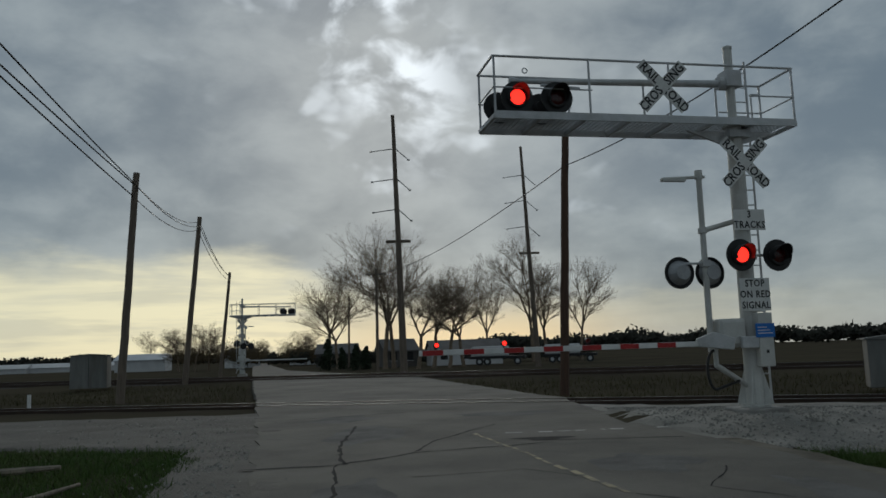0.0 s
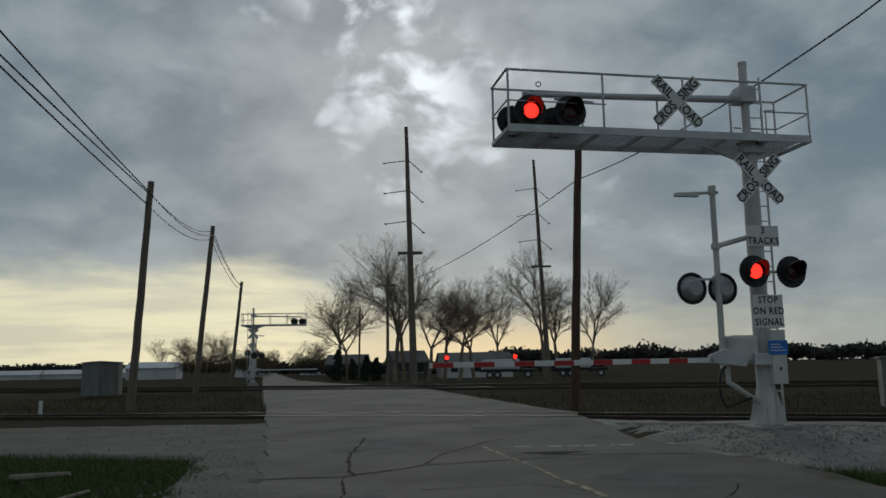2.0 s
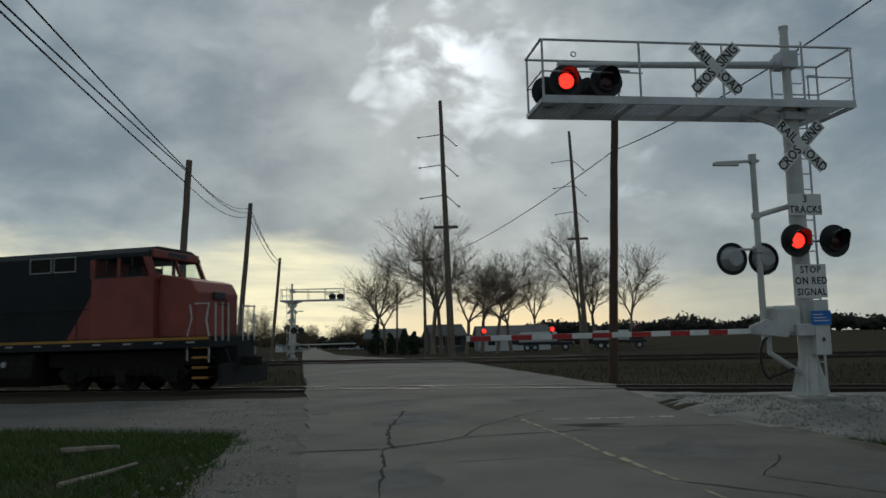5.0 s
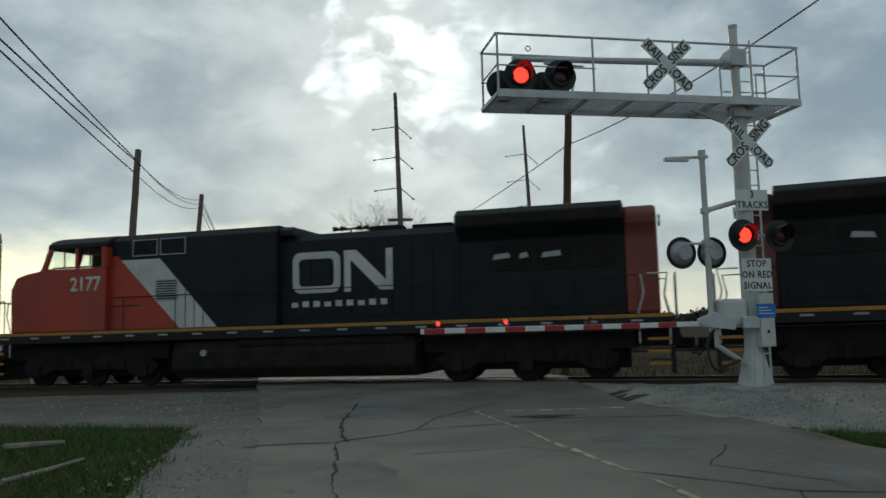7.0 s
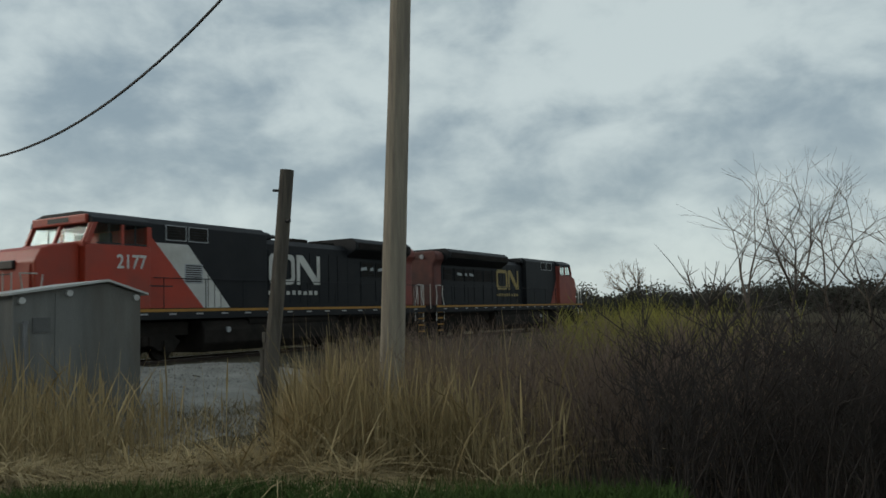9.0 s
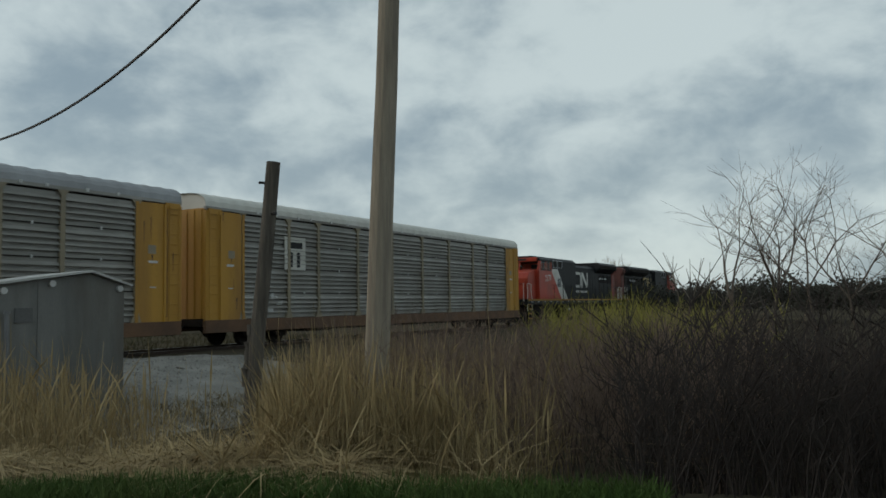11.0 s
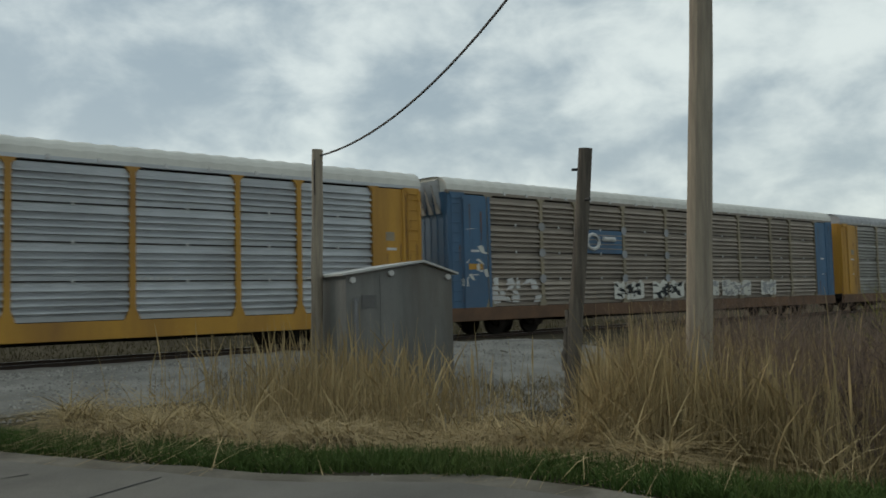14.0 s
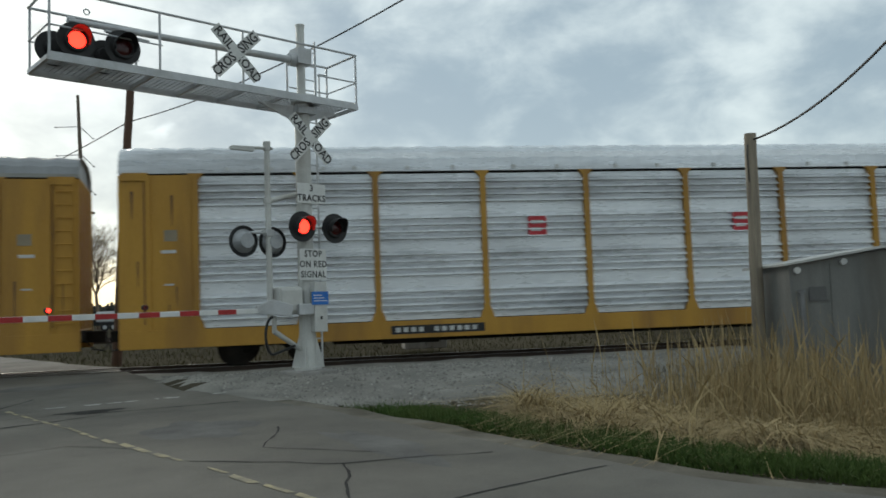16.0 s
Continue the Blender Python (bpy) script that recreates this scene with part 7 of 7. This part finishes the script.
blades("matted_grass", "flattened dry straw heaped on the ditch bank", "grass", STRAW, 13000, mat_place, lambda r, x, y: r.uniform(0.25, 0.75), lambda r: r.uniform(1.4, 3.0), 0.011, 33, 4, 0, lambda x, y: heap(x, y) * 0.95)
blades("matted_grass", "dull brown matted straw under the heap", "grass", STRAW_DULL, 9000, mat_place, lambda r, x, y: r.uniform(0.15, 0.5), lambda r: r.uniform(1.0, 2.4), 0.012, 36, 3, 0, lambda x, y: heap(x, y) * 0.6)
blades("matted_grass", "broken reed stalks leaning over the ditch bank", "grass", STRAW, 900, mat_place, lambda r, x, y: r.uniform(0.5, 1.1), lambda r: r.uniform(0.5, 1.6), 0.009, 39, 4, 0, lambda x, y: heap(x, y) * 0.8)


def thin_place(rng):
    while True:
        p = polar(rng.uniform(44, 72), rng.uniform(9.5, 17.0), 0)
        n = p.x * NA.x + p.y * NA.y
        if 9.0 < n < 16.5 - 0.12 * max(0.0, 14 - p.x) and rng.random() < 0.5 + 1.2 * noise.noise((p.x * 0.7, p.y * 0.7, 25)):
            return p.x, p.y


blades("thin_grass", "thin grey-brown dead grass on the gravel", "grass", mat("dead_grass", (0.25, 0.2, 0.12), (0.14, 0.115, 0.07), 1.0, 0.9, bump=0, spec=0.05, island=0.6), 9000, thin_place, lambda r, x, y: r.uniform(0.12, 0.38), lambda r: r.uniform(0.3, 1.6), 0.010, 45, 3)


def tangle_place(rng):
    p = polar(rng.uniform(66, 88), rng.uniform(7.4, 9.2), 0)
    return p.x, p.y


blades("broken_reeds", "bent and broken pale reed stalks", "reeds", STRAW, 520, tangle_place, lambda r, x, y: r.uniform(0.6, 1.3), lambda r: r.uniform(0.5, 1.5), 0.010, 46, 4)


def verge_place(rng):
    while True:
        y = rng.uniform(-0.8, 11.5)
        r = rng.uniform(0.6, 1.35) + 0.12 * noise.noise((y * 1.1, 2.0, 5))
        x = edge_x(RIGHT_EDGE, y) + r
        if y > 9.5 and rng.random() < (y - 9.5) / 2:
            continue
        if rng.random() < 0.6 + 0.6 * noise.noise((x, y, 9)):
            return x, y


blades("verge_grass", "short green grass strip beside the road", "grass", GRASS, 24000, verge_place, lambda r, x, y: r.uniform(0.1, 0.27), lambda r: r.uniform(0.1, 0.8), 0.008, 34, 2)


def left_place(rng):
    while True:
        y = rng.uniform(5.5, 15.0)
        x = rng.uniform(-10.5, -2.0)
        l = edge_x(LEFT_EDGE, y) - x
        if l > 0.95 + 0.25 * noise.noise((x * 1.2, y * 1.2, 3)) and y < 13.5 + 0.25 * (-x - 4) + 0.3 * noise.noise((x, y, 8)) and rng.random() < 0.8 + 0.5 * noise.noise((x * 0.9, y * 0.9, 11)):
            return x, y


blades("lawn_grass", "patch of green grass beside the road", "grass", GRASS, 42000, left_place, lambda r, x, y: r.uniform(0.08, 0.22), lambda r: r.uniform(0.1, 0.8), 0.010, 35, 2)
for (xa, ya), (xb, yb), w in (((-6.1, 11.2), (-5.3, 11.25), 0.05), ((-4.6, 8.4), (-4.3, 9.6), 0.03)):
    tagged(part("fallen_stick", Shape().pipe([(xa, ya, -0.02), ((xa + xb) / 2 + 0.04, (ya + yb) / 2, 0.0), (xb, yb, 0.02)], [w, w * 0.9, w * 0.6], 7), WOOD_GREY), "pale dead stick lying in the grass", "stick", "fallen sticks")



def far_verge(rng):
    while True:
        n = rng.uniform(25.5, 44.5)
        u = rng.uniform(-42, 40)
        p = on_track(u, n)
        if p.x < edge_x(LEFT_EDGE, p.y) - 0.4 or p.x > edge_x(RIGHT_EDGE, p.y) + 0.4:
            return p.x, p.y


blades("rough_grass", "dull winter grass between the tracks", "grass", mat("dull_grass", (0.095, 0.08, 0.048), (0.065, 0.066, 0.032), 0.3, 0.9, bump=0, spec=0.0), 16000, far_verge, lambda r, x, y: r.uniform(0.1, 0.4), lambda r: r.uniform(0.1, 0.8), 0.02, 37, 2)


def brush(name, label, n, place, height, material, seed, twig):
    rng = random.Random(seed)
    s = Shape()
    for k in range(n):
        x, y = place(rng)
        p = Vector((x, y, ground_z(x, y) - 0.05))
        h = height(rng)
        d = Vector((rng.gauss(0, 0.18), rng.gauss(0, 0.18), 1)).normalized()
        r = twig
        q = p
        for i in range(4):
            d = (d + Vector((rng.gauss(0, 0.12), rng.gauss(0, 0.12), 0))).normalized()
            e = q + d * h / 4
            s.tube(q, e, r * (1 - i * 0.2), r * (0.8 - i * 0.2), 3, caps=False)
            for m in range(3 if i else 1):
                sd = (d + Vector((rng.gauss(0, 0.6), rng.gauss(0, 0.6), 0.1))).normalized()
                e2 = e + sd * h * rng.uniform(0.12, 0.3)
                s.tube(e, e2, r * 0.5, r * 0.25, 3, caps=False)
                sd2 = (sd + Vector((rng.gauss(0, 0.5), rng.gauss(0, 0.5), 0.2))).normalized()
                s.tube(e2, e2 + sd2 * h * rng.uniform(0.08, 0.18), r * 0.3, r * 0.15, 3, caps=False)
            q = e
    ob = new(name, raw(name, s.v, s.f))
    ob.data.materials.append(material)
    return tagged(ob, label, "brush", kind="stuff")


def brush_place(rng):
    while True:
        az, d = rng.uniform(76, 128), rng.uniform(8.5, 22)
        if az < 96 and rng.random() < (96 - az) / 18:
            continue
        p = polar(az, d, 0)
        if p.x * NA.x + p.y * NA.y < 16:
            return p.x, p.y


brush("brush", "dense dark reddish-brown leafless brush", 900, brush_place, lambda r: r.uniform(0.5, 1.5), TWIG, 41, 0.009)


def pale_place(rng):
    while True:
        az, d = rng.uniform(74, 104), rng.uniform(8.5, 17)
        p = polar(az, d, 0)
        if rng.random() < 0.55 + noise.noise((p.x * 0.5, p.y * 0.5, 21)):
            return p.x, p.y


brush("brush", "grey-brown leafless stems among the reeds", 1500, pale_place, lambda r: r.uniform(0.6, 1.6), mat("pale_stem", (0.27, 0.19, 0.14), (0.16, 0.11, 0.085), 1.5, 0.9, bump=0, island=0.55), 43, 0.007)


def dark_place(rng):
    p = polar(rng.uniform(95, 126), rng.uniform(6.5, 13), 0)
    return p.x, p.y


brush("brush", "dark tangled leafless thicket", 1000, dark_place, lambda r: r.uniform(0.5, 1.6), mat("dark_twig", (0.04, 0.03, 0.025), (0.025, 0.02, 0.017), 1.5, 0.95, bump=0), 44, 0.011)


def green_place(rng):
    az, d = rng.gauss(95.5, 3.2), rng.uniform(15, 25)
    p = polar(az, d, 0)
    return p.x, p.y


brush("brush", "budding yellow-green brush beside the track", 420, green_place, lambda r: r.uniform(1.1, 1.8), TWIG_GREEN, 42, 0.016)
SAPLING = mat("sapling_bark", (0.12, 0.095, 0.075), (0.08, 0.064, 0.052), 2, 0.9)
for k, (az, d, h, sd, lv) in enumerate(((101.6, 19, 6.6, 61, 6), (104.2, 24, 7.6, 62, 6), (107.0, 29, 8.2, 63, 6), (109.5, 27, 7.0, 64, 6), (112.0, 29, 7.2, 65, 6), (98.6, 17, 4.2, 66, 5))):
    t = tree("bare_sapling", "leafless young tree rising from the brush", sd, h, 0.9, lv - 1, 0.06, SAPLING, "tree", "saplings in the brush", 0.006, (2, 4))
    t.matrix_basis = Matrix.Translation(polar(az, d, -0.5))
far_sap = tree("bare_tree", "distant bare tree behind the train", 71, 9.0, 0.7, 5, 0.2, BARK, twig=0.012)
far_sap.matrix_basis = Matrix.Translation(polar(95.5, 85, -0.5))
tree_belt("grey-brown scrub along the line", 90, 125, 75, 3.5, 5.5, 8, 0.12, 500)

# ---- what moves ----
START, SPEED, SLOWING = -156.96, 19.500, -0.07782


def motions():
    for car, off, flip in TRAIN:
        rows = []
        for k in range(33):
            t = k / 2
            u = START + SPEED * t + SLOWING * t * t + off
            p, q = on_track(u + 8.0, TRACK_N[0]), on_track(u - 8.0, TRACK_N[0])
            m = (p + q) / 2
            rows.append((t, pose(m.x, m.y, 0.0, 0, 0, math.degrees(math.atan2(p.y - q.y, p.x - q.x)) + flip)))
        walk(car, rows)
    # the flashers change sides twice a second
    for group, first in ((FLASH_LEFT, True), (FLASH_RIGHT, False)):
        for lens, at, face in group:
            lit_now, ang, rows = first, 0.0 if first else 180.0, []
            rows.append((0.0, Matrix.Translation(at) @ pose(0, 0, 0, 0, 0, ang)))
            t = 0.25
            while t < 16.0:
                for s in range(4):
                    rows.append((t - 0.0667 + s * 0.0334, Matrix.Translation(at) @ pose(0, 0, 0, 0, 0, ang + 60 * s)))
                ang += 180
                t += 0.5
            rows.append((16.0, Matrix.Translation(at) @ pose(0, 0, 0, 0, 0, ang)))
            walk(lens, rows)


motions()
